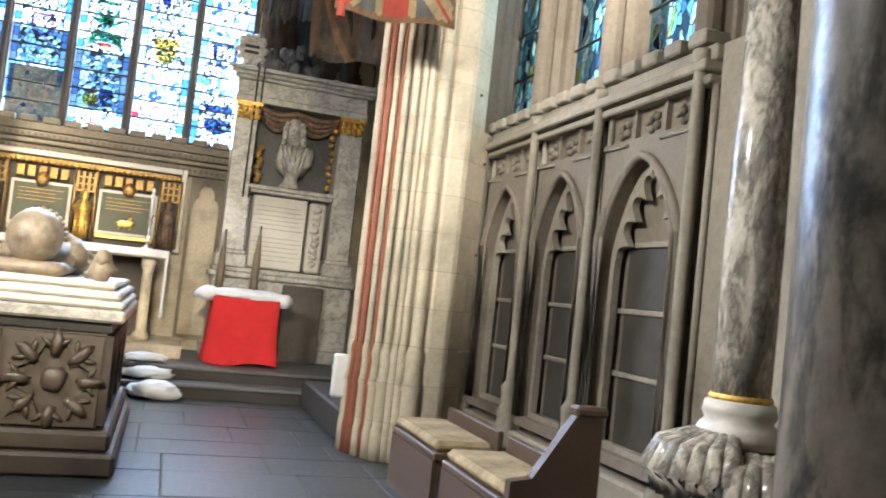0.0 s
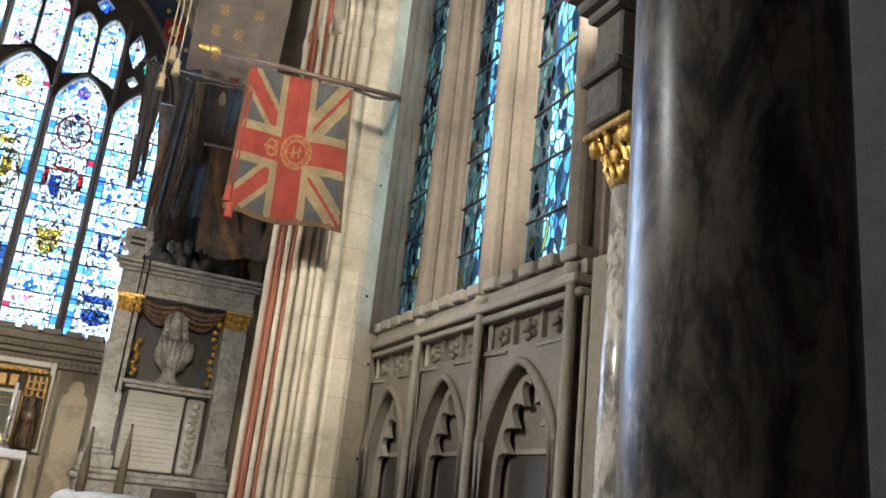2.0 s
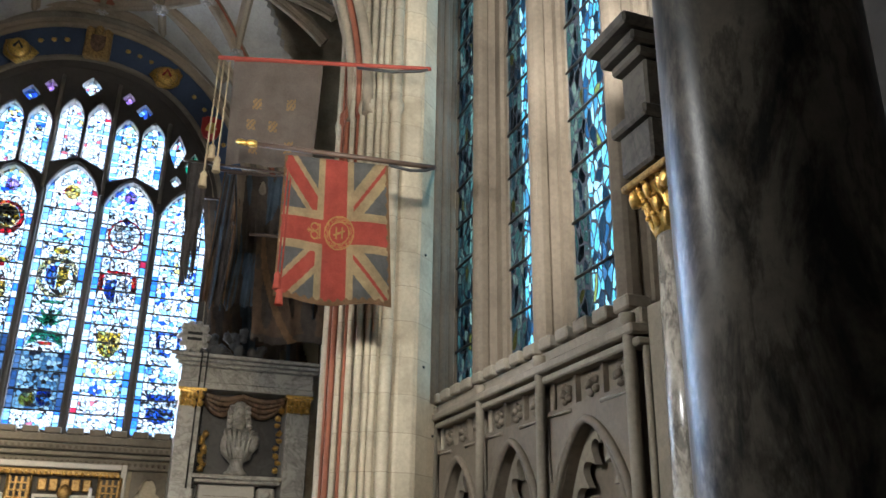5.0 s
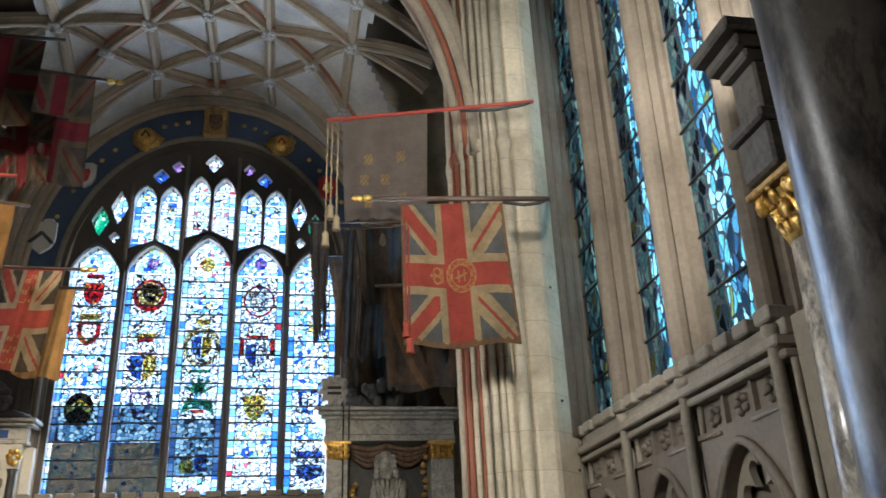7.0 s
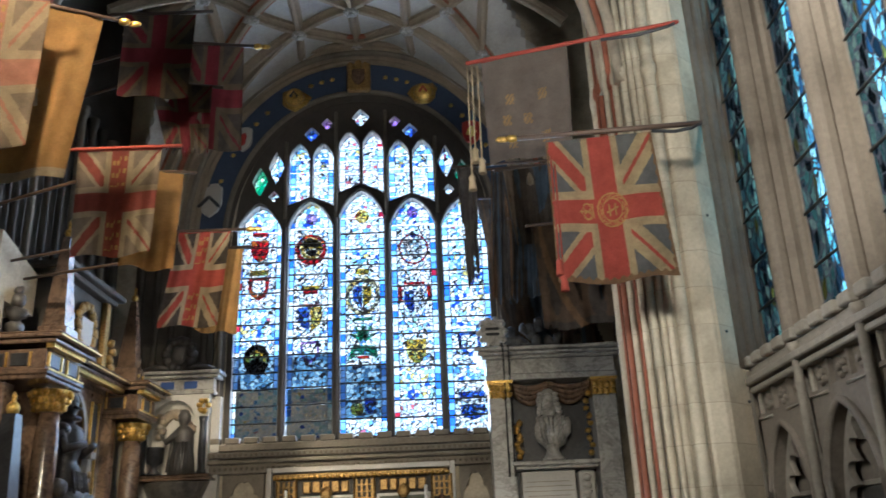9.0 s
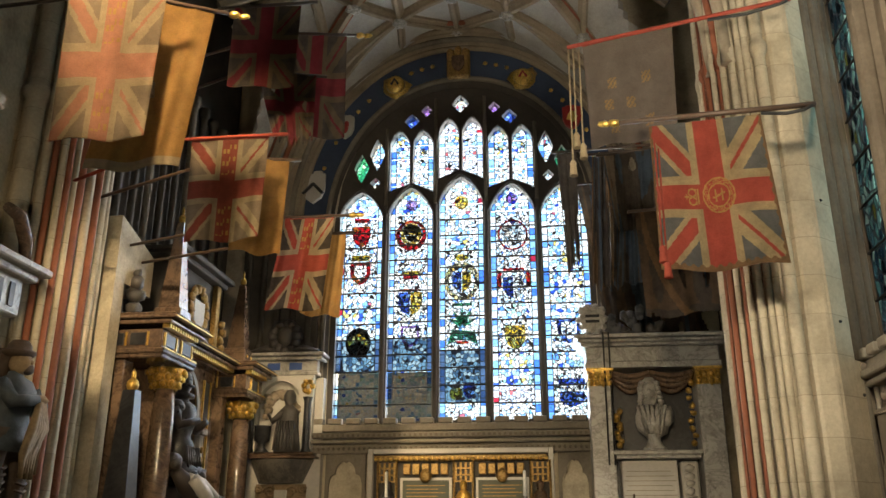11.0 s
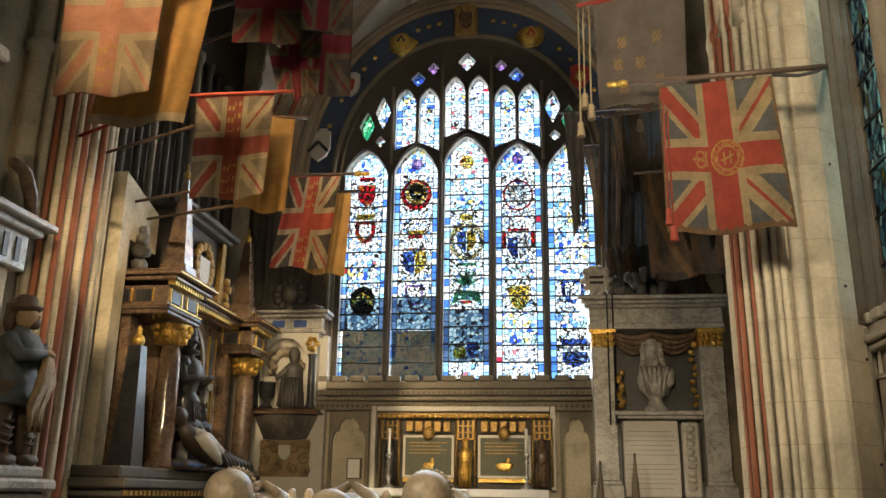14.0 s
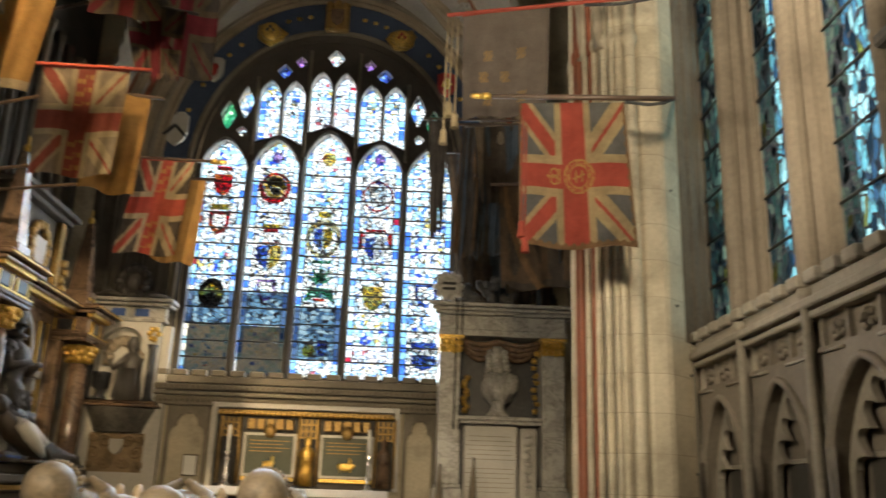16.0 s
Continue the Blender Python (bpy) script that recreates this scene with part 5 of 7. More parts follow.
# ---- things by the altar ----
def wall_monument():
    m = thing("bust_monument", "grey marble wall monument with pilasters and a dark niche", "monument")
    y = 12.42
    part("base", boxes((0.5, y - 0.12, 0.33, 2.6, EAST, 0.5), (0.56, y - 0.06, 0.5, 2.56, EAST, 1.45), (0.5, y - 0.12, 1.45, 2.6, EAST, 1.53), (0.54, y - 0.1, 1.53, 2.57, EAST, 1.6), bevel=0.02), GREYMARBLE, m)
    for x0, x1 in ((0.62, 0.95), (2.14, 2.48)):
        part("pilaster", boxes((x0 - 0.05, y - 0.06, 1.6, x1 + 0.05, EAST, 1.78), (x0 - 0.02, y - 0.03, 1.78, x1 + 0.02, EAST, 1.84), (x0, y, 1.84, x1, EAST, 3.72), bevel=0.012), GREYMARBLE, m, "grey marble pilaster")
        bm = boxes((x0 - 0.03, y - 0.05, 3.93, x1 + 0.03, EAST, 3.97))
        for k in range(4):
            for r in range(2):
                blob(bm, (x0 + 0.04 + k * 0.085, y - 0.02, 3.76 + r * 0.1), (0.045, 0.05, 0.06), 1, 0.6, k + r)
        box(bm, x0, y - 0.005, 3.72, x1, EAST - 0.2, 3.93)
        part("capital", bm, GOLD, m, "gilded leaf capital")
    part("niche_back", boxes((0.95, 12.8, 1.6, 2.14, EAST, 3.97)), BLACKMARBLE, m, "black marble niche")
    courses("entablature_course", GREYMARBLE, m, "moulded grey marble entablature", (0.58, y - 0.03, 3.97, 2.52, EAST, 4.06), (0.60, y - 0.01, 4.06, 2.50, EAST, 4.28), (0.54, y - 0.08, 4.28, 2.56, EAST, 4.33), (0.49, y - 0.14, 4.33, 2.61, EAST, 4.38), (0.43, y - 0.2, 4.385, 2.67, EAST, 4.44))
    part("shelf", boxes((0.9, y - 0.05, 2.74, 2.14, EAST - 0.1, 2.80), (0.95, y - 0.01, 2.69, 2.12, EAST - 0.1, 2.74), bevel=0.012), GREYMARBLE, m)
    part("tablet", boxes((1.02, y + 0.12, 1.62, 1.80, 12.8, 2.68), bevel=0.02), WHITEMARBLE, m, "cream inscription tablet")
    for k in range(13):
        w = 0.30 + 0.03 * ((k * 7) % 3)
        if k != 6:
            part("inscription_line", boxes((1.40 - w, y + 0.117, 2.52 - k * 0.065, 1.40 + w, y + 0.122, 2.528 - k * 0.065)), OLDLETTER, m)
    part("side_scroll", boxes((1.84, y + 0.1, 1.62, 2.08, 12.8, 2.66), bevel=0.03), WHITEMARBLE, m)
    bm = bmesh.new()
    for k in range(9):
        blob(bm, (1.95, y + 0.1, 1.75 + k * 0.1), (0.08, 0.05, 0.06), 1, 0.6, k)
    part("carved_relief", bm, WHITEMARBLE, m)
    for x, z0, z1 in ((1.02, 2.88, 3.35), (2.06, 2.9, 3.75)):
        bm = bmesh.new()
        for k in range(9):
            blob(bm, (x + 0.03 * math.sin(k * 1.7), y + 0.12, z0 + (z1 - z0) * k / 8), (0.05, 0.04, 0.05), 1, 0.7, k)
        part("gilt_drop", bm, GOLD, m, "gilded fruit drop")
    # swagged curtain under the entablature
    for a, b in ((0.97, 1.5), (1.5, 2.13)):
        for r in range(4):
            pts = [(a + (b - a) * i / 10, y + 0.12 + 0.04 * r, 3.93 - (0.06 + 0.05 * r) * math.sin(math.pi * i / 10) - 0.02 * r) for i in range(11)]
            part("curtain_fold", tube(bmesh.new(), pts, 0.04, 8), REDMARBLE, m, "carved brown drapery swag")
    for x in (0.85, 0.93):
        bm = bmesh.new()
        tube(bm, [(x, y - 0.2, 4.46), (x, y - 0.2, 4.28), (x + 0.01, y - 0.03, 4.1), (x, y - 0.02, 2.6)], 0.013, 5)
        part("cable", bm, IRON, m, "black cable running down")
    # lower dark base panel
    part("lower_panel", boxes((1.55, 12.2, 0.33, 2.12, 12.35, 1.42), bevel=0.02), DARKSTONE, m, "dark stone slab")


wall_monument()
bm = bmesh.new()
lathe(bm, [(0.16, 2.80), (0.16, 2.84), (0.12, 2.87), (0.09, 2.95), (0.10, 3.0), (0.13, 3.02)], 16, Matrix.Translation((1.5, 12.5, 0)))
blob(bm, (1.5, 12.5, 3.22), (0.25, 0.16, 0.25), 3, 0.3, 2)
blob(bm, (1.69, 12.46, 3.26), (0.10, 0.1, 0.15), 2, 0.45, 4)
blob(bm, (1.33, 12.46, 3.25), (0.08, 0.1, 0.13), 2, 0.45, 7)
blob(bm, (1.47, 12.44, 3.64), (0.085, 0.11, 0.13), 3, 0.1, 3)
blob(bm, (1.47, 12.33, 3.62), (0.02, 0.03, 0.035), 1)
blob(bm, (1.48, 12.53, 3.62), (0.155, 0.12, 0.22), 3, 0.3, 5)
for s_ in (-1, 1):
    for k in range(7):
        blob(bm, (1.48 + s_ * (0.11 + 0.008 * k), 12.46, 3.74 - 0.065 * k), (0.05, 0.07, 0.05), 1, 0.5, k)
for k in range(6):
    tube(bm, [(1.3 + 0.075 * k, 12.38, 3.42), (1.33 + 0.06 * k, 12.34, 3.22), (1.4 + 0.04 * k, 12.42, 3.02)], 0.022, 6)
tagged(part("portrait_bust", bm, GREYMARBLE, smooth=True), "grey stone bust with a curled wig on a socle", "statue")
# trophies and skull cartouche on top of the monument
bm = plate(shield_loop(0.72, 4.66, 0.18, 0.2), [], 0.09, on_east(12.36))
for a in range(10):
    t = a * math.pi / 5
    blob(bm, (0.72 + 0.19 * math.cos(t), 12.3, 4.68 + 0.2 * math.sin(t)), (0.055, 0.05, 0.055), 1, 0.5, a)
cart = tagged(part("cartouche", bm, GREYMARBLE), "carved pale cartouche with dark bars on the monument cornice", "ornament")
for z in (4.62, 4.7):
    part("dark_bar", boxes((0.62, 12.24, z, 0.82, 12.268, z + 0.035)), IRON, cart)
for n, (x, z, m) in enumerate(((1.02, 4.56, SOLDIERSTONE), (1.36, 4.62, SOLDIERSTONE), (1.2, 4.53, BRONZE), (1.62, 4.54, BRONZE))):
    bm = bmesh.new()
    lathe(bm, [(0.09, 4.44), (0.11, 4.46), (0.06, 4.5), (0.08, z - 0.06), (0.05, z)], 12, Matrix.Translation((x, 12.35, 0)))
    for k in range(7):
        blob(bm, (x + rng.uniform(-0.09, 0.09), 12.33, z + rng.uniform(-0.08, 0.2)), (0.07, 0.06, 0.09), 1, 0.6, k + n)
    tagged(part("helm_trophy", bm, m, smooth=True), "weathered grey carved helm trophy on the monument cornice" if n < 2 else "dark bronze trophy on the monument cornice", "ornament")

# altar platform, altar, reredos
pf = thing("altar_platform", "pale stone platform under the altar", "platform", kind="structure")
part("top", boxes((-3.0, 11.45, 0.33, 0.25, EAST, 0.5), bevel=0.015), CREAM, pf)
altar = thing("altar", "stone altar table with a white cloth", "altar")
part("tabletop", boxes((-2.67, 11.85, 1.58, -0.06, 12.62, 1.68), bevel=0.015), CREAM, altar)
for x in (-2.5, -1.75, -1.0, -0.28):
    bm = bmesh.new()
    lathe(bm, [(0.11, 0.5), (0.11, 0.56), (0.07, 0.62), (0.065, 1.42), (0.09, 1.48), (0.1, 1.58)], 12, Matrix.Translation((x, 12.0, 0)))
    part("leg", bm, CREAM, altar)
part("back", boxes((-2.5, 12.45, 0.5, -0.25, 12.6, 1.58)), DARKSTONE, altar)
cl = tagged(part("altar_cloth", boxes((-2.69, 11.83, 1.684, -0.04, 12.60, 1.70), (-0.075, 11.83, 0.82, -0.04, 12.6, 1.70), (-2.69, 11.826, 1.60, -0.04, 11.84, 1.70), bevel=0.006), WHITECLOTH), "white linen cloth over the altar", "cloth")

rer = thing("reredos", "gilded carved reredos with two olive panels and niches", "reredos")
part("backboard", boxes((-2.62, 12.86, 1.70, 0.02, EAST, 2.86)), DARKSTONE, rer)
for x0, x1, z0, z1 in ((-2.68, -2.60, 1.70, 2.9), (0.0, 0.08, 1.70, 2.9), (-2.60, 0.0, 2.82, 2.9)):
    part("outer_frame", boxes((x0, 12.78, z0, x1, EAST, z1), bevel=0.012), WHITEMARBLE, rer, "pale stone outer frame")
part("cornice", boxes((-2.58, 12.74, 2.72, -0.02, EAST, 2.80), bevel=0.015), DULLGOLD, rer, "carved gilt cornice")
for i in range(34):
    bm = bmesh.new()
    blob(bm, (-2.55 + i * 0.0765, 12.74, 2.74), (0.03, 0.03, 0.03), 1, 0.4, i)
    part("gilt_leaf", bm, GOLD, rer)
for x0, x1 in ((-2.15, -1.46), (-1.03, -0.33)):
    part("panel_border", boxes((x0 - 0.04, 12.83, 1.86, x1 + 0.04, 12.88, 2.48), bevel=0.006), WHITEMARBLE, rer, "white panel border")
    pn = part("olive_panel", boxes((x0, 12.815, 1.90, x1, 12.87, 2.44)), OLIVE, rer, "olive painted panel with gilt figure")
    for k in range(4):
        part("gilt_line", boxes((x0 + 0.06, 12.806, 2.36 - k * 0.05, x1 - 0.06 - 0.1 * (k % 2), 12.812, 2.37 - k * 0.05)), DULLGOLD, pn)
    bm = bmesh.new()
    c = (x0 + x1) / 2
    blob(bm, (c, 12.81, 2.03), (0.09 if x0 < -1.2 else 0.14, 0.012, 0.06), 2, 0.6, 3)
    blob(bm, (c + 0.06, 12.81, 2.1), (0.035, 0.012, 0.06), 1, 0.4, 5)
    for s in (-0.06, 0.0, 0.05):
        tube(bm, [(c + s, 12.81, 2.03), (c + s * 1.3, 12.81, 1.95)], 0.013, 5)
    part("gilt_beast", bm, GOLD, pn, "gilt heraldic beast shape")
    part("lower_band", boxes((x0 - 0.03, 12.80, 1.80, x1 + 0.03, 12.86, 1.855), bevel=0.006), GOLD, rer, "gilt band")
    for k in range(5):
        part("canopy_block", boxes((x0 + 0.01 + k * 0.139, 12.76, 2.52, x0 + 0.12 + k * 0.139, 12.84, 2.68), bevel=0.012), DULLGOLD, rer)
    bm = bmesh.new()
    blob(bm, (c, 12.76, 2.50), (0.09, 0.05, 0.1), 2, 0.4, 8)
    part("painted_shield", bm, DULLGOLD, rer, "gilt carved shield")
for x in (-2.38, -1.245, -0.12):
    bm = bmesh.new()
    for k in range(4):
        for r in range(3):
            box(bm, x - 0.13 + k * 0.075, 12.77, 2.42 + r * 0.095, x - 0.10 + k * 0.075, 12.80, 2.50 + r * 0.095)
    for k in range(2):
        tube(bm, [(x - 0.14 + k * 0.28, 12.77, 1.75), (x - 0.14 + k * 0.28, 12.77, 2.72)], 0.018, 6)
    for k in range(3):
        box(bm, x - 0.15, 12.765, 2.41 + k * 0.095, x + 0.15, 12.79, 2.43 + k * 0.095)
    part("canopy_tracery", bm, DULLGOLD, rer, "gilt pierced canopy")
for n, (x, m, lab) in enumerate(((-2.36, BRONZE, "dark painted figure in the reredos niche"), (-1.245, GOLD, "gilded figure in the central niche"), (-0.13, REDMARBLE, "red-brown painted figure in the reredos niche"))):
    bm = bmesh.new()
    lathe(bm, [(0.09, 1.74), (0.085, 1.86), (0.10, 1.95), (0.09, 2.1), (0.115, 2.2), (0.08, 2.27), (0.04, 2.3), (0.055, 2.35), (0.05, 2.41), (0.01, 2.44)], 14, Matrix.Translation((x, 12.78, 0)))
    for k in range(5):
        tube(bm, [(x - 0.07 + k * 0.035, 12.70, 2.1), (x - 0.08 + k * 0.04, 12.69, 1.76)], 0.016, 5)
    tagged(part("niche_figure", bm, m, smooth=True), lab, "statue")
for x in (-2.30, -0.34):
    c = thing("candlestick", "silver altar candlestick with a white candle", "candlestick", group="altar candlesticks")
    bm = bmesh.new()
    lathe(bm, [(0.085, 1.70), (0.08, 1.73), (0.03, 1.77), (0.022, 1.82), (0.045, 1.86), (0.02, 1.9), (0.018, 2.03), (0.04, 2.07), (0.018, 2.11), (0.05, 2.17), (0.045, 2.18)], 16, Matrix.Translation((x, 12.3, 0)))
    part("stem", bm, gilt("silver", (0.75, 0.74, 0.72), 0.22) if x < -1 else bpy.data.materials["silver"], c)
    bm = bmesh.new()
    lathe(bm, [(0.022, 2.17), (0.022, 2.52), (0.004, 2.54)], 10, Matrix.Translation((x, 12.3, 0)))
    part("candle", bm, PAPERWHITE, c, "white candle")

# blind arches beside the reredos
for x0, x1 in ((-3.36, -2.74), (0.14, 0.62)):
    part("blind_arch", plate([(x0, 0.5), (x1, 0.5), (x1, 2.84), (x0, 2.84)], [foiled_loop(x0 + 0.05, x1 - 0.05, 0.55, 2.4, 2.76, 4, 0.05)], 0.06, on_east(12.99)), GREY, wall_east, "cusped blind arch")
nt_ = thing("framed_notice", "small framed white notice on the wall", "notice")
part("frame", boxes((-3.06, 12.925, 1.83, -2.84, 12.985, 2.14), bevel=0.006), BROWN, nt_)
part("sheet", boxes((-3.04, 12.915, 1.85, -2.86, 12.93, 2.12)), PAPERWHITE, nt_)

# red covered stand on the upper step
def red_stand():
    t = thing("covered_stand", "stand draped in a bright red cloth with white wrapping on top", "stand")
    bm = bmesh.new()
    n, levels = 48, 8
    rings = []
    for j in range(levels + 1):
        h = j / levels
        ring = []
        for i in range(n):
            a = 2 * math.pi * i / n
            c, s = math.cos(a), math.sin(a)
            k = 1 / max(abs(c), abs(s)) * 0.86 + 0.14
            flare = 1 + 0.10 * (1 - h) ** 1.5
            fold = 0.022 * (1 - h) * math.sin(a * 11 + 2 * math.sin(a * 3)) + 0.01 * math.sin(a * 5 + h * 5)
            z = 0.335 + 0.86 * h + (0.05 * (0.5 + 0.5 * math.sin(a * 4)) if j == 0 else 0)
            ring.append(bm.verts.new((0.97 + (0.43 * k * flare + fold) * c, 11.45 + (0.33 * k * flare + fold) * s, z)))
        rings.append(ring)
    for a, b in zip(rings, rings[1:]):
        for i in range(n):
            bm.faces.new((a[i], a[(i + 1) % n], b[(i + 1) % n], b[i])).smooth = True
    bm.faces.new(rings[-1])
    part("red_cover", bm, REDCLOTH, t, "bright red cloth cover")
    bm = bmesh.new()
    blob(bm, (0.95, 11.42, 1.24), (0.56, 0.36, 0.075), 3, 0.35, 4)
    blob(bm, (0.48, 11.3, 1.22), (0.16, 0.18, 0.10), 2, 0.5, 5)
    blob(bm, (1.42, 11.3, 1.20), (0.16, 0.16, 0.10), 2, 0.5, 6)
    part("white_wrap", bm, WHITECLOTH, t, "crumpled white cloth wrapping", smooth=True)


red_stand()
OLDCLOTH = cloth_mat("old_cloth", (0.26, 0.21, 0.15))
# spears and staves leaning behind the stand
for n, (x, z1, lean) in enumerate(((0.62, 2.1, 0.05), (1.08, 2.2, 0.06))):
    f = thing("furled_flag", "furled pale standard leaning on the monument", "flag", group="furled standards")
    bm = bmesh.new()
    tube(bm, [(x, 11.95, 0.35), (x + lean, 12.2, z1)], 0.015, 6)
    part("staff", bm, OAK, f)
    bm = bmesh.new()
    tube(bm, [(x + lean * 0.55, 12.08, 1.0 + 0.2), (x + lean * 0.75, 12.12, z1 - 0.45), (x + lean * 0.95, 12.18, z1 - 0.05)], [0.06, 0.05, 0.012], 8)
    part("cloth", bm, OLDCLOTH, f)

# white bags by the step and the post at the pier
for x, y, z, s in ((-0.02, 10.15, 0.10, (0.28, 0.2, 0.1)), (-0.12, 10.6, 0.24, (0.3, 0.2, 0.07)), (-0.15, 10.95, 0.38, (0.25, 0.15, 0.06))):
    bm = bmesh.new()
    blob(bm, (x, y, z), s, 3, 0.5, x * 9)
    tagged(part("white_bundle", bm, WHITECLOTH, smooth=True), "crumpled white cloth bundle on the stone floor", "bundle", group="cloth bundles")
bm = boxes((1.52, 7.82, 0.46, 1.66, 7.9, 0.86), bevel=0.02)
tagged(part("white_box", bm, PAPERWHITE), "small white box fixed to the pier base", "box")

# ---- marble monument beside the camera ----
def big_column(name, x, y, r, z0, z1, label, capital):
    c = thing(name, label, "column", Matrix.Translation((x, y, 0)), group="veined marble columns")
    bm = bmesh.new()
    lathe(bm, [(r * 1.02, z0), (r * 1.05, z0 + 0.3), (r * 1.03, (z0 + z1) / 2), (r * 0.9, z1)], 40)
    part("shaft", bm, PALEMARBLE if capital else VEINED, c, "polished grey veined marble shaft")
    bm = bmesh.new()
    lathe(bm, [(r * 1.45, z0 - 0.16), (r * 1.5, z0 - 0.12), (r * 1.4, z0 - 0.09), (r * 1.2, z0 - 0.07), (r * 1.32, z0 - 0.04), (r * 1.25, z0), (r * 1.05, z0 + 0.01)], 32)
    part("base", bm, WHITEMARBLE, c, "white marble moulded base")
    bm = bmesh.new()
    lathe(bm, [(r * 1.09, z0 + 0.005), (r * 1.16, z0 + 0.015), (r * 1.09, z0 + 0.03)], 32)
    part("gilt_ring", bm, GOLD, c, "gilt ring")
    if capital:
        bm = bmesh.new()
        lathe(bm, [(r * 0.95, z1), (r * 1.05, z1 + 0.1), (r * 1.35, z1 + 0.22)], 16)
        for row in range(3):
            for k in range(12):
                t = 2 * math.pi * (k + row * 0.5) / 12
                rr = r * (1.02 + 0.16 * row)
                blob(bm, (rr * math.cos(t), rr * math.sin(t), z1 + 0.05 + row * 0.07), (0.016, 0.02, 0.045), 1, 0.7, k + row, rot=Euler((0, 0.35, t)))
                blob(bm, (rr * 1.12 * math.cos(t), rr * 1.12 * math.sin(t), z1 + 0.085 + row * 0.07), (0.016, 0.016, 0.014), 1, 0.7, k)
        for k in range(4):
            t = math.pi / 4 + k * math.pi / 2
            blob(bm, (r * 1.6 * math.cos(t), r * 1.6 * math.sin(t), z1 + 0.2), (0.04, 0.04, 0.045), 2, 0.3, k)
        part("capital", bm, GOLD, c, "gilded leaf capital")
        part("abacus", boxes((-r * 1.6, -r * 1.6, z1 + 0.235, r * 1.6, r * 1.6, z1 + 0.27), bevel=0.008), DULLGOLD, c)


big_column("marble_column", 2.09, 2.80, 0.105, 1.20, 2.93, "slender veined marble column with gilded capital", True)
big_column("marble_column", 0.70, 0.735, 0.122, 0.55, 4.2, "polished dark veined marble column close by", False)
mon = thing("column_monument", "tall marble monument with projecting entablature", "monument")
part("back", boxes((2.42, 1.3, 0.0, RIGHT + 0.34, 3.1, 4.3), bevel=0.02), GREY, mon)
courses("entablature_course", DUSKMARBLE, mon, "moulded dark marble entablature", (1.89, 2.66, 3.2, RIGHT + 0.3, 2.9, 3.40), (1.86, 2.65, 3.40, RIGHT + 0.3, 2.93, 3.46), (1.90, 2.68, 3.46, RIGHT + 0.3, 2.87, 3.70), (1.86, 2.66, 3.70, RIGHT + 0.3, 2.89, 3.75), (1.82, 2.64, 3.752, RIGHT + 0.3, 2.92, 3.81), (1.77, 2.62, 3.815, RIGHT + 0.3, 2.95, 3.88))
part("pilaster", boxes((2.36, 2.6, 0.9, 2.42, 3.0, 3.2), bevel=0.01), GREY, mon)
bm = bmesh.new()
for leaf, (a0, a1, cx_, cy_) in enumerate(((150, 235, 2.06, 2.80), (215, 300, 2.12, 2.70))):
    for k in range(8):
        t = radians(a0 + (a1 - a0) * k / 7)
        dx, dy = math.cos(t), math.sin(t)
        pts = [(cx_ + dx * a, cy_ + dy * a, z) for a, z in ((0.02, 1.02), (0.14, 1.06), (0.25, 1.02), (0.30, 0.93), (0.27, 0.86), (0.20, 0.85))]
        part("acanthus_rib", tube(bmesh.new(), [(x, y, z - 0.05 * leaf) for x, y, z in pts], [0.04, 0.036, 0.036, 0.032, 0.028, 0.02], 8), PALEMARBLE, mon)
box(bm, 2.0, 2.68, 0.9, 2.45, 3.0, 1.045, bevel=0.02)
blob(bm, (2.2, 2.8, 0.86), (0.2, 0.16, 0.16), 2, 0.3, 2)
part("scroll_bracket", bm, PALEMARBLE, mon, "carved white marble scroll bracket")
part("lower_wall", boxes((2.1, 2.3, 0.0, 2.42, 3.05, 0.75), bevel=0.02), DARKSTONE, mon)
pil = thing("dark_pilaster", "dark grey stone pilaster behind the marble column", "pilaster")
part("body", boxes((1.0, 0.55, 0.0, 1.5, 1.0, 4.3), (0.95, 0.5, 0.0, 1.55, 1.05, 0.4), bevel=0.02), DARKSTONE, pil)
part("plinth", boxes((0.5, 0.5, 0.0, 0.96, 0.94, 0.39), bevel=0.02), GREYMARBLE, pil)
# ---- pews ----
for n, y in enumerate((4.1, 5.35)):
    pw = thing("pew", "dark oak pew with a sloped end and a cushion", "pew", Matrix.Translation((1.75, y, 0)), group="side pews")
    bm = plate([(0.0, 0.0), (0.5, 0.0), (0.5, 0.93), (0.42, 0.97), (0.34, 0.93), (0.12, 0.6), (0.0, 0.58)], [], 0.07, lambda u, w, d: (u, d, w))
    if n == 0:
        part("pew_end", bm, OAK, pw, "dark oak sloped pew end")
        part("cap", boxes((0.33, -0.02, 0.93, 0.52, 0.09, 0.985), bevel=0.015), OAK, pw)
    else:
        bm.free()
    part("seat", boxes((0.02, 0.07, 0.40, 0.46, 1.15, 0.45), bevel=0.008), OAK, pw)
    part("back", boxes((0.46, 0.07, 0.0, 0.5, 1.15, 0.62), bevel=0.008), OAK, pw)
    part("front", boxes((0.02, 0.09, 0.0, 0.06, 1.15, 0.40)), OAK, pw)
    bm = bmesh.new()
    box(bm, 0.03, 0.1, 0.452, 0.45, 1.12, 0.53, bevel=0.03)
    part("cushion", bm, cloth_mat("patterned_cushion", (0.46, 0.36, 0.22), 0.5) if n == 0 else bpy.data.materials["patterned_cushion"], pw, "patterned tapestry cushion")


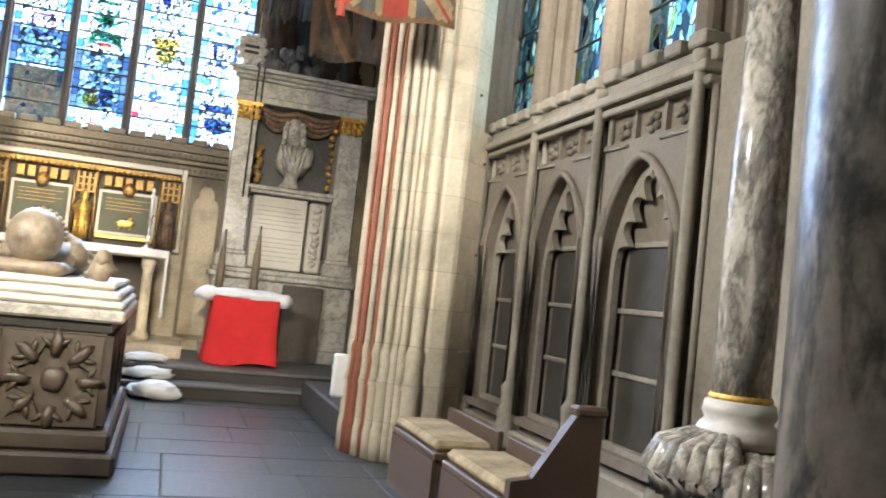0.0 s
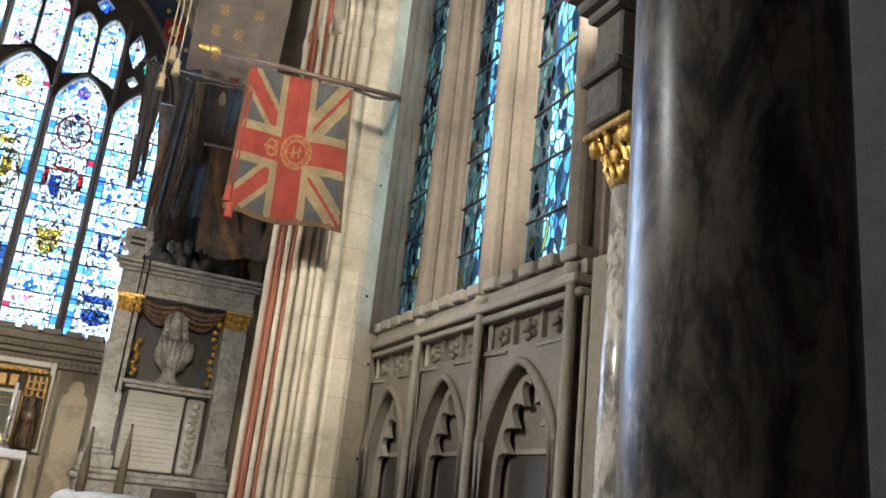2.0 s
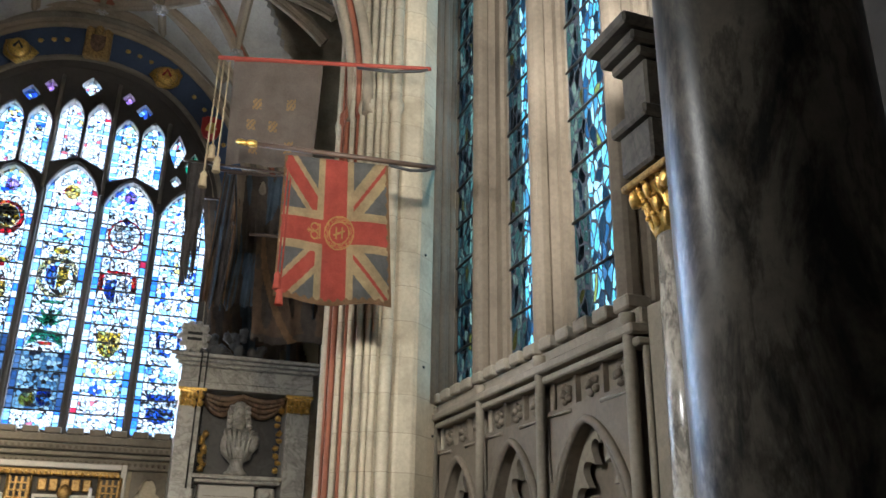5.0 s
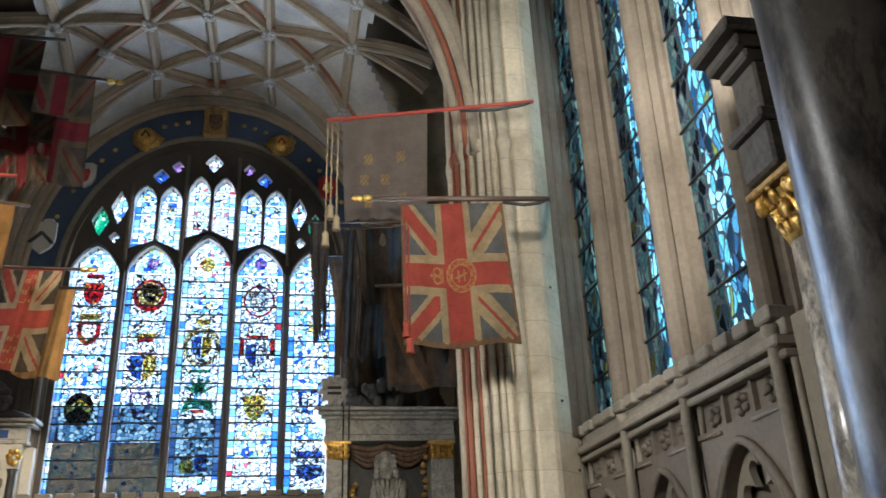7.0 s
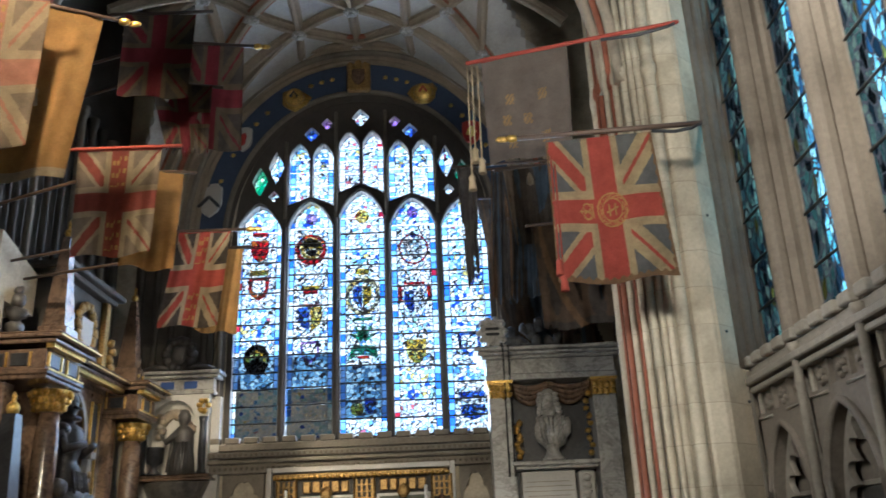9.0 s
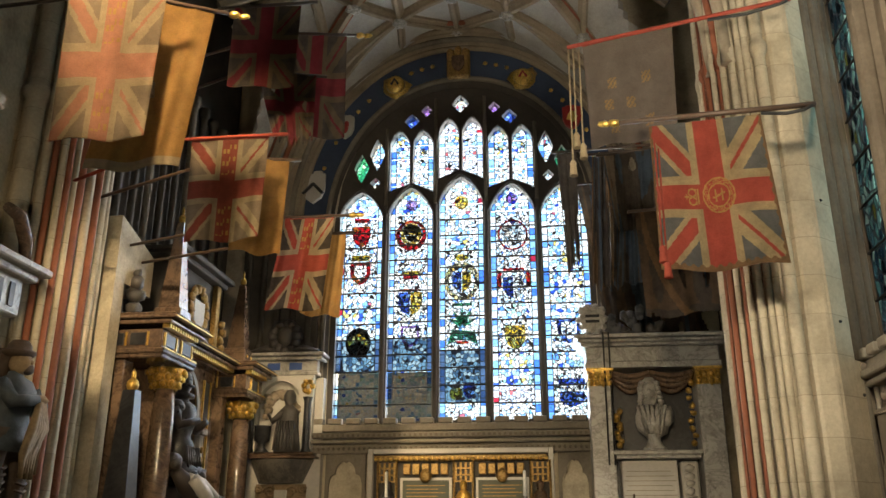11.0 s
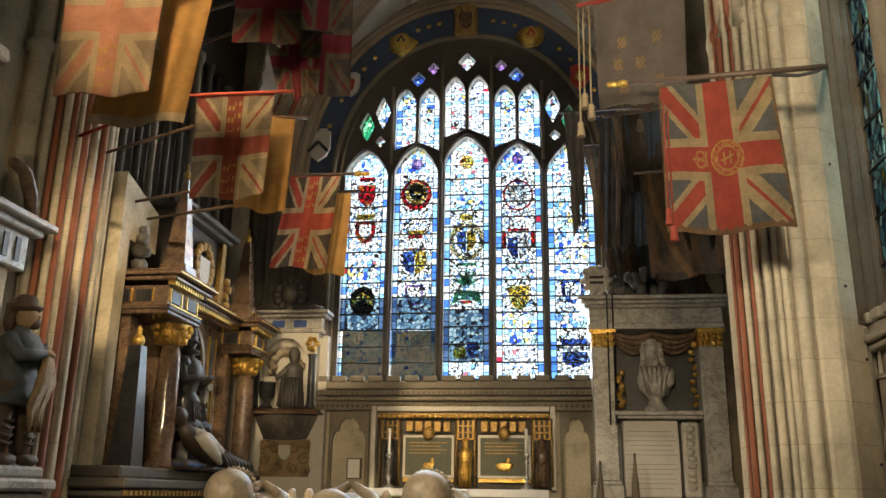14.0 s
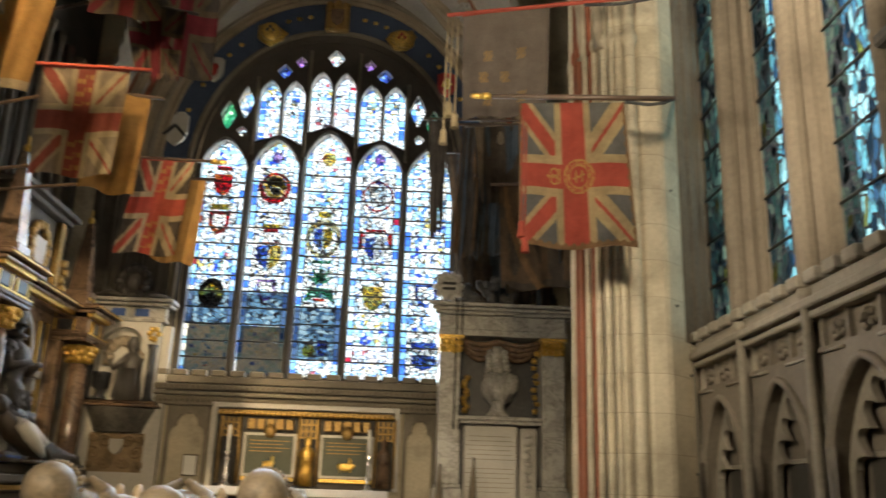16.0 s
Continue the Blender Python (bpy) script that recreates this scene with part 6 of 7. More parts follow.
# ---- monuments of the left wall ----
def left_monument():
    X = -4.62
    m = thing("canopy_monument", "tall marble canopy monument with red-brown columns and gilding", "monument")
    part("podium", boxes((LEFT, 8.35, 0.33, X + 0.32, 12.55, 1.55), (LEFT, 8.25, 1.55, X + 0.40, 12.6, 1.63), (LEFT, 8.2, 1.64, X + 0.46, 12.6, 1.74), (LEFT, 8.28, 1.74, X + 0.36, 12.55, 1.86), bevel=0.02), DARKSTONE, m, "dark moulded podium")
    bm = bmesh.new()
    for k in range(42):
        box(bm, X + 0.40, 8.3 + k * 0.1, 1.57, X + 0.43, 8.35 + k * 0.1, 1.62)
    tagged(part("dentil_band", bm, DULLGOLD, m), kind="stuff")
    for y in (9.55, 12.15):
        c = part("column", lathe(bmesh.new(), [(0.19, 1.86), (0.19, 1.91), (0.16, 1.95), (0.13, 2.0), (0.14, 2.4), (0.13, 3.0), (0.115, 3.28)], 24, Matrix.Translation((X + 0.16, y, 0))), REDMARBLE, m, "polished red-brown marble column")
        bm = bmesh.new()
        lathe(bm, [(0.14, 3.28), (0.16, 3.38), (0.22, 3.52)], 16, Matrix.Translation((X + 0.16, y, 0)))
        for row in range(3):
            for k in range(9):
                t = 2 * math.pi * (k + row * 0.5) / 9
                blob(bm, (X + 0.16 + (0.155 + 0.03 * row) * math.cos(t), y + (0.155 + 0.03 * row) * math.sin(t), 3.33 + row * 0.075), (0.04, 0.04, 0.05), 1, 0.6, k + row)
        part("capital", bm, GOLD, c, "gilded leaf capital")
    part("backing", boxes((LEFT, 8.95, 1.86, LEFT + 0.2, 12.5, 3.92)), REDMARBLE, m)
    for y0, y1 in ((9.0, 9.22), (9.62, 9.95), (11.75, 11.95)):
        part("pilaster", boxes((LEFT + 0.2, y0, 1.86, X + (0.0 if y0 > 9 else -0.1), y1, 3.55), bevel=0.012), REDMARBLE, m)
    # tapering black obelisk with gilt ball at the near end
    bm = bmesh.new()
    bmesh.ops.create_cone(bm, segments=4, radius1=0.19, radius2=0.10, depth=1.3, cap_ends=True, matrix=pose(X + 0.1, 8.86, 2.51, 0, 0, 45))
    ob = part("black_obelisk", bm, BLACKMARBLE, m, "black marble tapering obelisk")
    bm = bmesh.new()
    blob(bm, (X + 0.1, 8.86, 3.22), (0.07, 0.07, 0.08), 2)
    blob(bm, (X + 0.1, 8.86, 3.32), (0.03, 0.03, 0.09), 1)
    part("gilt_ball", bm, GOLD, ob)
    # arch between the columns
    part("arch", plate([(9.95, 1.86), (11.75, 1.86), (11.75, 3.86), (9.95, 3.86)], [arch_loop(10.1, 11.15, 1.87, 3.25, 3.78, 12, 2.0, 0.5)], 0.12, lambda u, w, d: (X - 0.25 + d, u, w)), REDMARBLE, m, "brown marble arch with gilt edge")
    bm = bmesh.new()
    tube(bm, [(X - 0.12, u, w) for u, w in arch_loop(10.09, 11.16, 2.4, 3.25, 3.79, 12, 2.0, 0.5)[1:]], 0.016, 6)
    part("gilt_edge", bm, DULLGOLD, m)
    part("arch_voussoirs", plate(arch_loop(10.02, 11.23, 3.2, 3.25, 3.84, 12, 2.0, 0.5), [arch_loop(10.1, 11.15, 3.21, 3.25, 3.78, 12, 2.0, 0.5)], 0.03, lambda u, w, d: (X - 0.13 + d, u, w)), GREYMARBLE, m, "grey marble arch ring")
    for yk in (11.36, 11.58):
        part("gilt_strip", boxes((X - 0.13, yk - 0.012, 1.95, X - 0.105, yk + 0.012, 3.72)), GOLD, m)
    part("black_inlay", boxes((X - 0.13, 11.39, 3.2, X - 0.112, 11.55, 3.7), bevel=0.004), BLACKMARBLE, m)
    part("side_pier", boxes((X - 0.13, 11.18, 1.86, X + 0.0, 11.34, 2.0), (X - 0.13, 11.2, 2.0, X - 0.04, 11.32, 2.95), (X - 0.13, 11.17, 2.95, X + 0.0, 11.35, 3.05), bevel=0.012), GREYMARBLE, m)
    bm = bmesh.new()
    for k in range(5):
        blob(bm, (X - 0.03, 11.26, 2.2 + 0.14 * k), (0.02, 0.04, 0.06), 1, 0.6, k)
    part("pier_relief", bm, DULLGOLD, m)
    # entablature, broken forward over the ends
    for y0, y1, o, low in ((8.95, 9.85, 0.06, True), (9.85, 11.75, -0.2, False), (11.75, 12.5, 0.06, True)):
        if low:
            part("architrave", boxes((LEFT, y0, 3.55, X + 0.30 + o, y1, 3.60), (LEFT, y0 - 0.012, 3.60, X + 0.315 + o, y1 + 0.012, 3.66), bevel=0.01), REDMARBLE, m)
            part("frieze", boxes((LEFT, y0 + 0.02, 3.66, X + 0.27 + o, y1 - 0.02, 3.88)), REDMARBLE, m, "brown marble frieze")
            part("gilt_fillet", boxes((X + 0.316 + o, y0, 3.645, X + 0.328 + o, y1, 3.662)), GOLD, m)
            n = max(1, int((y1 - y0) / 0.42))
            for k in range(n):
                yk = y0 + (y1 - y0) * (k + 0.5) / n
                part("black_inlay", boxes((X + 0.265 + o, yk - 0.12, 3.70, X + 0.285 + o, yk + 0.12, 3.84), bevel=0.004), BLACKMARBLE, m)
                for sd in (-1, 1):
                    part("gilt_strip", boxes((X + 0.266 + o, yk + sd * 0.15 - 0.012, 3.69, X + 0.29 + o, yk + sd * 0.15 + 0.012, 3.85)), GOLD, m)
            for xk in (LEFT + 0.16, LEFT + 0.42, LEFT + 0.68):
                part("black_inlay", boxes((xk - 0.09, y0 + 0.005, 3.70, xk + 0.09, y0 + 0.025, 3.84), bevel=0.004), BLACKMARBLE, m)
                part("gilt_strip", boxes((xk + 0.11, y0 + 0.004, 3.69, xk + 0.13, y0 + 0.025, 3.85)), GOLD, m)
        else:
            part("frieze", boxes((LEFT, y0, 3.86, X + 0.05, y1, 3.92)), REDMARBLE, m, "brown marble frieze")
        bm = bmesh.new()
        for k in range(int((y1 - y0) / 0.07)):
            box(bm, X + 0.27 + o, y0 + k * 0.07, 3.885, X + 0.36 + o, y0 + k * 0.07 + 0.04, 3.93)
        tagged(part("dentil_band", bm, GOLD, m), kind="stuff")
        part("cornice", boxes((LEFT, y0 - 0.06, 3.93, X + 0.40 + o, y1 + 0.06, 3.98), (LEFT, y0 - 0.1, 3.985, X + 0.46 + o, y1 + 0.1, 4.03), (LEFT, y0 - 0.08, 4.032, X + 0.44 + o, y1 + 0.08, 4.06), bevel=0.012), REDMARBLE, m, "red-brown moulded cornice")
        part("gilt_fillet", boxes((X + 0.458 + o, y0 - 0.1, 4.0, X + 0.472 + o, y1 + 0.1, 4.012)), GOLD, m)
    # achievement panel on top
    part("attic_panel", boxes((LEFT, 10.1, 4.05, X - 0.12, 11.5, 5.1), bevel=0.02), DARKSTONE, m, "dark attic panel with heraldry")
    part("attic_cornice", boxes((LEFT, 9.98, 5.1, X, 11.62, 5.17), (LEFT, 9.9, 5.175, X + 0.08, 11.7, 5.25), bevel=0.012), DARKSTONE, m)
    for y in (10.15, 11.42):
        part("attic_pilaster", boxes((X - 0.12, y - 0.07, 4.05, X - 0.04, y + 0.07, 5.1), bevel=0.01), DULLGOLD, m)
    part("arms", plate(shield_loop(10.8, 4.5, 0.17, 0.21), [], 0.06, lambda u, w, d: (X - 0.11 + d, u, w)), WHITEMARBLE, m, "painted coat of arms")
    bm = bmesh.new()
    for k in range(14):
        t = k * 0.45
        blob(bm, (X - 0.07, 10.8 + 0.27 * math.cos(t), 4.58 + 0.3 * math.sin(t)), (0.05, 0.09, 0.09), 1, 0.6, k)
    part("mantling", bm, DULLGOLD, m, "red and gold carved mantling")
    for y, h in ((9.72, 1.15), (12.05, 1.0)):
        bm = bmesh.new()
        box(bm, X - 0.1, y - 0.17, 4.05, X + 0.24, y + 0.17, 4.3, bevel=0.015)
        bmesh.ops.create_cone(bm, segments=4, radius1=0.19, radius2=0.06, depth=h, cap_ends=True, matrix=pose(X + 0.07, y, 4.3 + h / 2, 0, 0, 45))
        ob = part("obelisk", bm, REDMARBLE, m, "brown marble obelisk")
        bm = bmesh.new()
        blob(bm, (X + 0.07, y, 4.36 + h), (0.05, 0.05, 0.06), 2)
        blob(bm, (X + 0.07, y, 4.46 + h), (0.02, 0.02, 0.08), 1)
        part("gilt_finial", bm, GOLD, ob)
        for s in (-1, 1):
            bm = bmesh.new()
            blob(bm, (X + 0.25, y + s * 0.08, 4.18), (0.012, 0.03, 0.03), 1)
            part("gilt_stud", bm, GOLD, ob)
    for k in range(5):
        bm = bmesh.new()
        blob(bm, (X - 0.03, 11.55 + 0.06 * (k % 2), 4.12 + 0.11 * k), (0.06, 0.08, 0.08), 1, 0.6, k)
        part("gilt_ornament", bm, DULLGOLD, m)


left_monument()
# carved figures of that monument
bm = bmesh.new()
blob(bm, (-4.7, 9.02, 4.13), (0.09, 0.09, 0.09), 2, 0.4, 1)
blob(bm, (-4.7, 9.02, 4.3), (0.11, 0.11, 0.1), 2, 0.5, 2)
blob(bm, (-4.7, 9.02, 4.45), (0.08, 0.08, 0.09), 2, 0.5, 3)
blob(bm, (-4.7, 9.02, 4.56), (0.05, 0.05, 0.06), 2, 0.4, 4)
tagged(part("crest_figure", bm, BRONZE, smooth=True), "small dark carved crest figure on the cornice", "statue")
bm = bmesh.new()
x, y = -4.66, 10.5
box(bm, x - 0.2, y - 0.28, 1.86, x + 0.26, y + 0.3, 2.22, bevel=0.03)
lathe(bm, [(0.25, 2.40), (0.26, 2.45), (0.235, 2.52), (0.25, 2.54), (0.225, 2.62), (0.235, 2.64), (0.20, 2.72), (0.21, 2.74), (0.155, 2.82), (0.15, 2.86), (0.19, 3.0), (0.205, 3.14), (0.17, 3.24), (0.09, 3.30), (0.08, 3.33), (0.15, 3.34), (0.155, 3.38), (0.08, 3.41), (0.105, 3.47), (0.115, 3.55), (0.10, 3.63), (0.06, 3.69), (0.01, 3.71)], 22, Matrix.Translation((x, y, 0)))
for s_ in (-1, 1):
    blob(bm, (x + 0.02, y + s_ * 0.2, 3.2), (0.11, 0.10, 0.10), 2, 0.1, 1)
    tube(bm, [(x + 0.02, y + s_ * 0.24, 3.16), (x + 0.12, y + s_ * 0.27, 2.96), (x + 0.3, y + s_ * 0.1, 3.04)], [0.085, 0.07, 0.045], 10)
    tube(bm, [(x, y + s_ * 0.12, 2.48), (x + 0.26, y + s_ * 0.13, 2.38), (x + 0.2, y + s_ * 0.12, 2.2)], [0.13, 0.11, 0.08], 10)
    blob(bm, (x + 0.27, y + s_ * 0.13, 2.36), (0.085, 0.085, 0.085), 2, 0.1, 2)
for k in range(7):
    tube(bm, [(x + 0.2, y - 0.18 + k * 0.06, 2.72), (x + 0.26, y - 0.2 + k * 0.066, 2.42)], 0.018, 5)
tube(bm, [(x + 0.09, y - 0.08, 3.5), (x + 0.14, y, 3.48), (x + 0.09, y + 0.08, 3.5)], 0.02, 6)
tagged(part("kneeling_figure", bm, BLACKARMOUR, smooth=True), "black and gilt armoured stone figure kneeling under the arch", "statue")
bm = bmesh.new()
tube(bm, [(-4.3, 9.72, 2.36), (-4.24, 9.95, 2.2), (-4.2, 10.3, 2.06), (-4.18, 10.75, 2.04), (-4.17, 11.2, 1.98), (-4.16, 11.62, 1.94)], [0.07, 0.13, 0.12, 0.11, 0.08, 0.045], 12)
blob(bm, (-4.3, 9.66, 2.46), (0.08, 0.09, 0.10), 3, 0.15, 4)
blob(bm, (-4.32, 9.63, 2.50), (0.085, 0.08, 0.07), 2, 0.3, 7, mi=1)
tube(bm, [(-4.12, 9.82, 2.28), (-4.05, 9.98, 2.14), (-4.04, 10.22, 2.02), (-4.06, 10.38, 1.96)], [0.075, 0.085, 0.06, 0.035], 10, 2)
tube(bm, [(-4.2, 9.85, 2.3), (-4.12, 10.1, 2.24), (-4.05, 10.4, 2.1)], [0.06, 0.065, 0.04], 10, 2)
for k in range(8):
    tube(bm, [(-4.10, 10.4 + k * 0.13, 2.14 - k * 0.02), (-4.03, 10.52 + k * 0.13, 1.98), (-4.02, 10.56 + k * 0.13, 1.9)], 0.03, 6, 1)
box(bm, -4.42, 9.5, 1.86, -4.1, 9.95, 1.97, bevel=0.04, mi=3)
box(bm, -4.40, 10.1, 1.86, -4.02, 11.7, 1.90, bevel=0.01, mi=1)
tagged(part("reclining_figure", bm, [TOMBSTONE, BRONZE, WHITEMARBLE, ARMS_BLUE], smooth=True), "painted reclining stone figure with pale sleeves on the podium", "statue")

# kneeling monument on the window wall
k = thing("kneeling_monument", "small marble wall monument with an arched niche", "monument")
y = 12.72
part("backing", boxes((-4.72, 12.85, 1.5, -3.42, EAST, 4.0)), WHITEMARBLE, k)
part("arch", plate([(-4.55, 2.85), (-3.55, 2.85), (-3.55, 4.02), (-4.55, 4.02)], [arch_loop(-4.42, -3.72, 2.85, 3.55, 3.94, 10, 2.0, 0.5)], 0.16, on_east(12.86)), WHITEMARBLE, k, "white marble round arch")
part("cornice", boxes((-4.62, y - 0.04, 4.02, -3.48, EAST, 4.08), (-4.6, y, 4.08, -3.5, EAST, 4.26), (-4.68, y - 0.08, 4.26, -3.42, EAST, 4.31), (-4.72, y - 0.13, 4.315, -3.38, EAST, 4.37), bevel=0.012), GREYMARBLE, k)
for x0 in (-4.3, -3.95):
    part("blue_inlay", boxes((x0, y - 0.012, 4.11, x0 + 0.2, y + 0.01, 4.22)), ARMS_BLUE, k, "dark blue inlay")
for x in (-3.62, -4.5):
    bm = bmesh.new()
    for a in range(6):
        blob(bm, (x + 0.07 * math.cos(a), y - 0.05, 3.84 + 0.08 * math.sin(a)), (0.05, 0.04, 0.05), 1, 0.6, a)
    part("gilt_boss", bm, GOLD, k)
    bm = bmesh.new()
    lathe(bm, [(0.09, 2.85), (0.06, 2.92), (0.055, 3.6), (0.08, 3.68)], 14, Matrix.Translation((x, y - 0.02, 0)))
    part("column", bm, BLACKMARBLE, k)
part("shelf", boxes((-4.6, y - 0.16, 2.76, -3.44, EAST, 2.80), (-4.55, y - 0.12, 2.805, -3.48, EAST, 2.85), bevel=0.012), REDMARBLE, k)
bm = bmesh.new()
r = bmesh.ops.create_cone(bm, segments=28, radius1=0.34, radius2=0.5, depth=0.34, cap_ends=True, matrix=Matrix.Translation((-4.02, 12.86, 2.58)) @ Matrix.Diagonal((1.0, 0.62, 1, 1)))
part("basin", bm, DUSKMARBLE, k, "dark curved marble console")
bm = bmesh.new()
for sx in (-1, 1):
    for turn, (ox, oz, r0) in enumerate(((0.16, 2.28, 0.10), (0.30, 2.12, 0.09), (0.14, 1.98, 0.09), (0.34, 2.33, 0.06))):
        tube(bm, [(-4.0 + sx * (ox + r0 * (1 - a / 22) * math.cos(a * 0.55 + turn)), 12.80, oz + r0 * (1 - a / 22) * math.sin(a * 0.55 + turn)) for a in range(17)], 0.022, 6)
    blob(bm, (-4.0 + sx * 0.36, 12.82, 1.95), (0.05, 0.03, 0.07), 1, 0.4, 3)
box(bm, -4.4, 12.84, 1.85, -3.62, EAST - 0.05, 2.4)
part("strapwork", bm, DRAPE, k, "carved red-brown strapwork with arms")
part("small_arms", plate(shield_loop(-3.98, 2.2, 0.09, 0.11), [], 0.05, on_east(12.76)), WHITEMARBLE, k)
bm = bmesh.new()
for a in range(12):
    t = a * math.pi / 6
    blob(bm, (-4.05 + 0.2 * math.cos(t), y, 4.64 + 0.22 * math.sin(t)), (0.09, 0.06, 0.09), 1, 0.6, a)
blob(bm, (-4.05, y, 4.64), (0.14, 0.08, 0.17), 2, 0.4, 3)
tube(bm, [(-4.6, y, 4.38), (-4.35, y, 4.46), (-4.2, y, 4.4)], 0.05, 8)
tube(bm, [(-3.5, y, 4.38), (-3.75, y, 4.46), (-3.9, y, 4.4)], 0.05, 8)
part("crest", bm, BRONZE, k, "dark carved crest with mantling")
bm = bmesh.new()
for a in range(9):
    blob(bm, (-4.28 + 0.055 * a, 12.84, 3.62 + 0.14 * math.sin(a * 0.5)), (0.09, 0.035, 0.08), 2, 0.5, a)
for a in range(5):
    blob(bm, (-4.3 + 0.04 * (a % 2), 12.80, 3.42 + 0.07 * a), (0.07, 0.05, 0.06), 2, 0.5, a + 3)
part("cloud_relief", bm, ALABASTER, k, "pale carved cloud relief")
part("niche_back", boxes((-4.42, 12.852, 2.85, -3.72, 12.866, 3.95)), BLACKMARBLE, k, "dark niche")
bm = bmesh.new()
lathe(bm, [(0.2, 2.85), (0.19, 3.0), (0.15, 3.2), (0.14, 3.4), (0.15, 3.47), (0.08, 3.54), (0.05, 3.57), (0.09, 3.62), (0.095, 3.7), (0.06, 3.78), (0.01, 3.8)], 18, Matrix.Translation((-3.9, 12.68, 0)))
tube(bm, [(-3.95, 12.6, 3.45), (-4.12, 12.56, 3.3), (-4.2, 12.6, 3.42)], [0.06, 0.05, 0.03], 8)
for q in range(7):
    tube(bm, [(-4.02 + q * 0.04, 12.52, 3.3), (-4.06 + q * 0.05, 12.49, 2.87)], 0.018, 5)
tagged(part("kneeling_statue", bm, BRONZE, smooth=True), "dark robed statue kneeling in the arched niche", "statue")
bm = bmesh.new()
lathe(bm, [(0.12, 2.85), (0.05, 2.92), (0.05, 2.98), (0.11, 3.02), (0.12, 3.22), (0.13, 3.24)], 16, Matrix.Translation((-4.28, 12.62, 0)))
tagged(part("prayer_desk", bm, BLACKMARBLE), "small dark turned desk before the statue", "ornament")

# pale flat buttress behind the pier
bm = plate([(8.62, 0.0), (8.84, 0.0), (8.84, 4.4), (9.5, 4.4), (9.5, 4.9), (8.62, 5.15)], [], 0.5, lambda u, w, d: (LEFT + d, u, w))
tagged(part("stone_buttress", bm, CREAM), "pale flat stone buttress with a sloped top", "buttress", kind="structure")

# statue monument of the left wall, beside the pier
s = thing("soldier_monument", "grey stone wall monument with carved pediment", "monument")
SX = -4.92
part("back", boxes((LEFT, 5.0, 0.0, SX, 7.02, 3.9), bevel=0.02), CREAM, s)
part("pedestal", boxes((SX, 5.2, 0.0, SX + 0.62, 7.06, 1.6), (SX, 5.12, 1.6, SX + 0.7, 7.12, 1.7), (SX, 5.2, 1.7, SX + 0.6, 7.06, 1.8), bevel=0.025), GREYMARBLE, s, "dark blue-grey pedestal")
part("entablature", boxes((LEFT, 4.9, 3.55, SX + 0.1, 7.1, 3.9), (LEFT, 4.8, 3.9, SX + 0.18, 7.2, 3.97), (LEFT, 4.7, 3.975, SX + 0.26, 7.3, 4.05), bevel=0.015), GREYMARBLE, s)
for yk in (6.72, 6.9):
    part("triglyph", boxes((SX + 0.10, yk, 3.62, SX + 0.115, yk + 0.07, 3.84)), BLACKMARBLE, s)
bm = bmesh.new()
tube(bm, [(SX + 0.05, 7.15, 4.06), (SX + 0.05, 7.1, 4.3), (SX + 0.05, 6.95, 4.5), (SX + 0.05, 6.75, 4.52)], [0.05, 0.07, 0.07, 0.05], 8)
part("volute", bm, REDMARBLE, s, "carved broken pediment scroll")
bm = bmesh.new()
x, y = -4.55, 6.80
for dx, dy in ((0.0, -0.12), (0.06, 0.10)):
    lathe(bm, [(0.055, 1.88), (0.085, 1.98), (0.105, 2.12), (0.08, 2.24), (0.095, 2.34), (0.12, 2.46), (0.13, 2.6)], 14, Matrix.Translation((x + dx, y + dy, 0)), 2)
    blob(bm, (x + dx + 0.06, y + dy + 0.05, 1.86), (0.07, 0.14, 0.065), 2, 0.1, 1, 2)
    for k in range(4):
        tube(bm, [(x + dx + 0.09, y + dy - 0.08, 2.02 + k * 0.07), (x + dx + 0.11, y + dy, 2.0 + k * 0.07), (x + dx + 0.07, y + dy + 0.09, 2.03 + k * 0.07)], 0.014, 5, 2)
lathe(bm, [(0.25, 2.38), (0.23, 2.5), (0.20, 2.66), (0.185, 2.74), (0.21, 2.86), (0.22, 2.98), (0.17, 3.08), (0.08, 3.13), (0.07, 3.17)], 20, Matrix.Translation((x, y, 0)) @ Matrix.Diagonal((0.8, 1.0, 1, 1)))
tube(bm, [(x + 0.02, y + 0.22, 3.02), (x + 0.08, y + 0.29, 2.82), (x + 0.24, y + 0.06, 2.84)], [0.085, 0.08, 0.06], 10)
tube(bm, [(x + 0.02, y - 0.22, 3.02), (x + 0.16, y - 0.22, 2.84), (x + 0.25, y - 0.02, 2.88)], [0.085, 0.075, 0.055], 10)
blob(bm, (x + 0.26, y + 0.02, 2.88), (0.055, 0.08, 0.055), 2, 0.3, 5, 1)
blob(bm, (x + 0.03, y, 3.26), (0.095, 0.085, 0.125), 3, 0.08, 3, 1)
blob(bm, (x + 0.09, y + 0.03, 3.20), (0.05, 0.06, 0.06), 2, 0.3, 4, 2)
blob(bm, (x + 0.12, y + 0.02, 3.27), (0.02, 0.02, 0.03), 1, 0, 0, 1)
lathe(bm, [(0.105, 3.32), (0.145, 3.36), (0.14, 3.38), (0.105, 3.38), (0.10, 3.44), (0.07, 3.49), (0.01, 3.5)], 18, pose(x, y, 0), 2)
tube(bm, [(x - 0.09, y - 0.02, 3.4), (x - 0.11, y - 0.02, 3.2), (x - 0.1, y, 3.08)], [0.07, 0.06, 0.04], 8, 2)
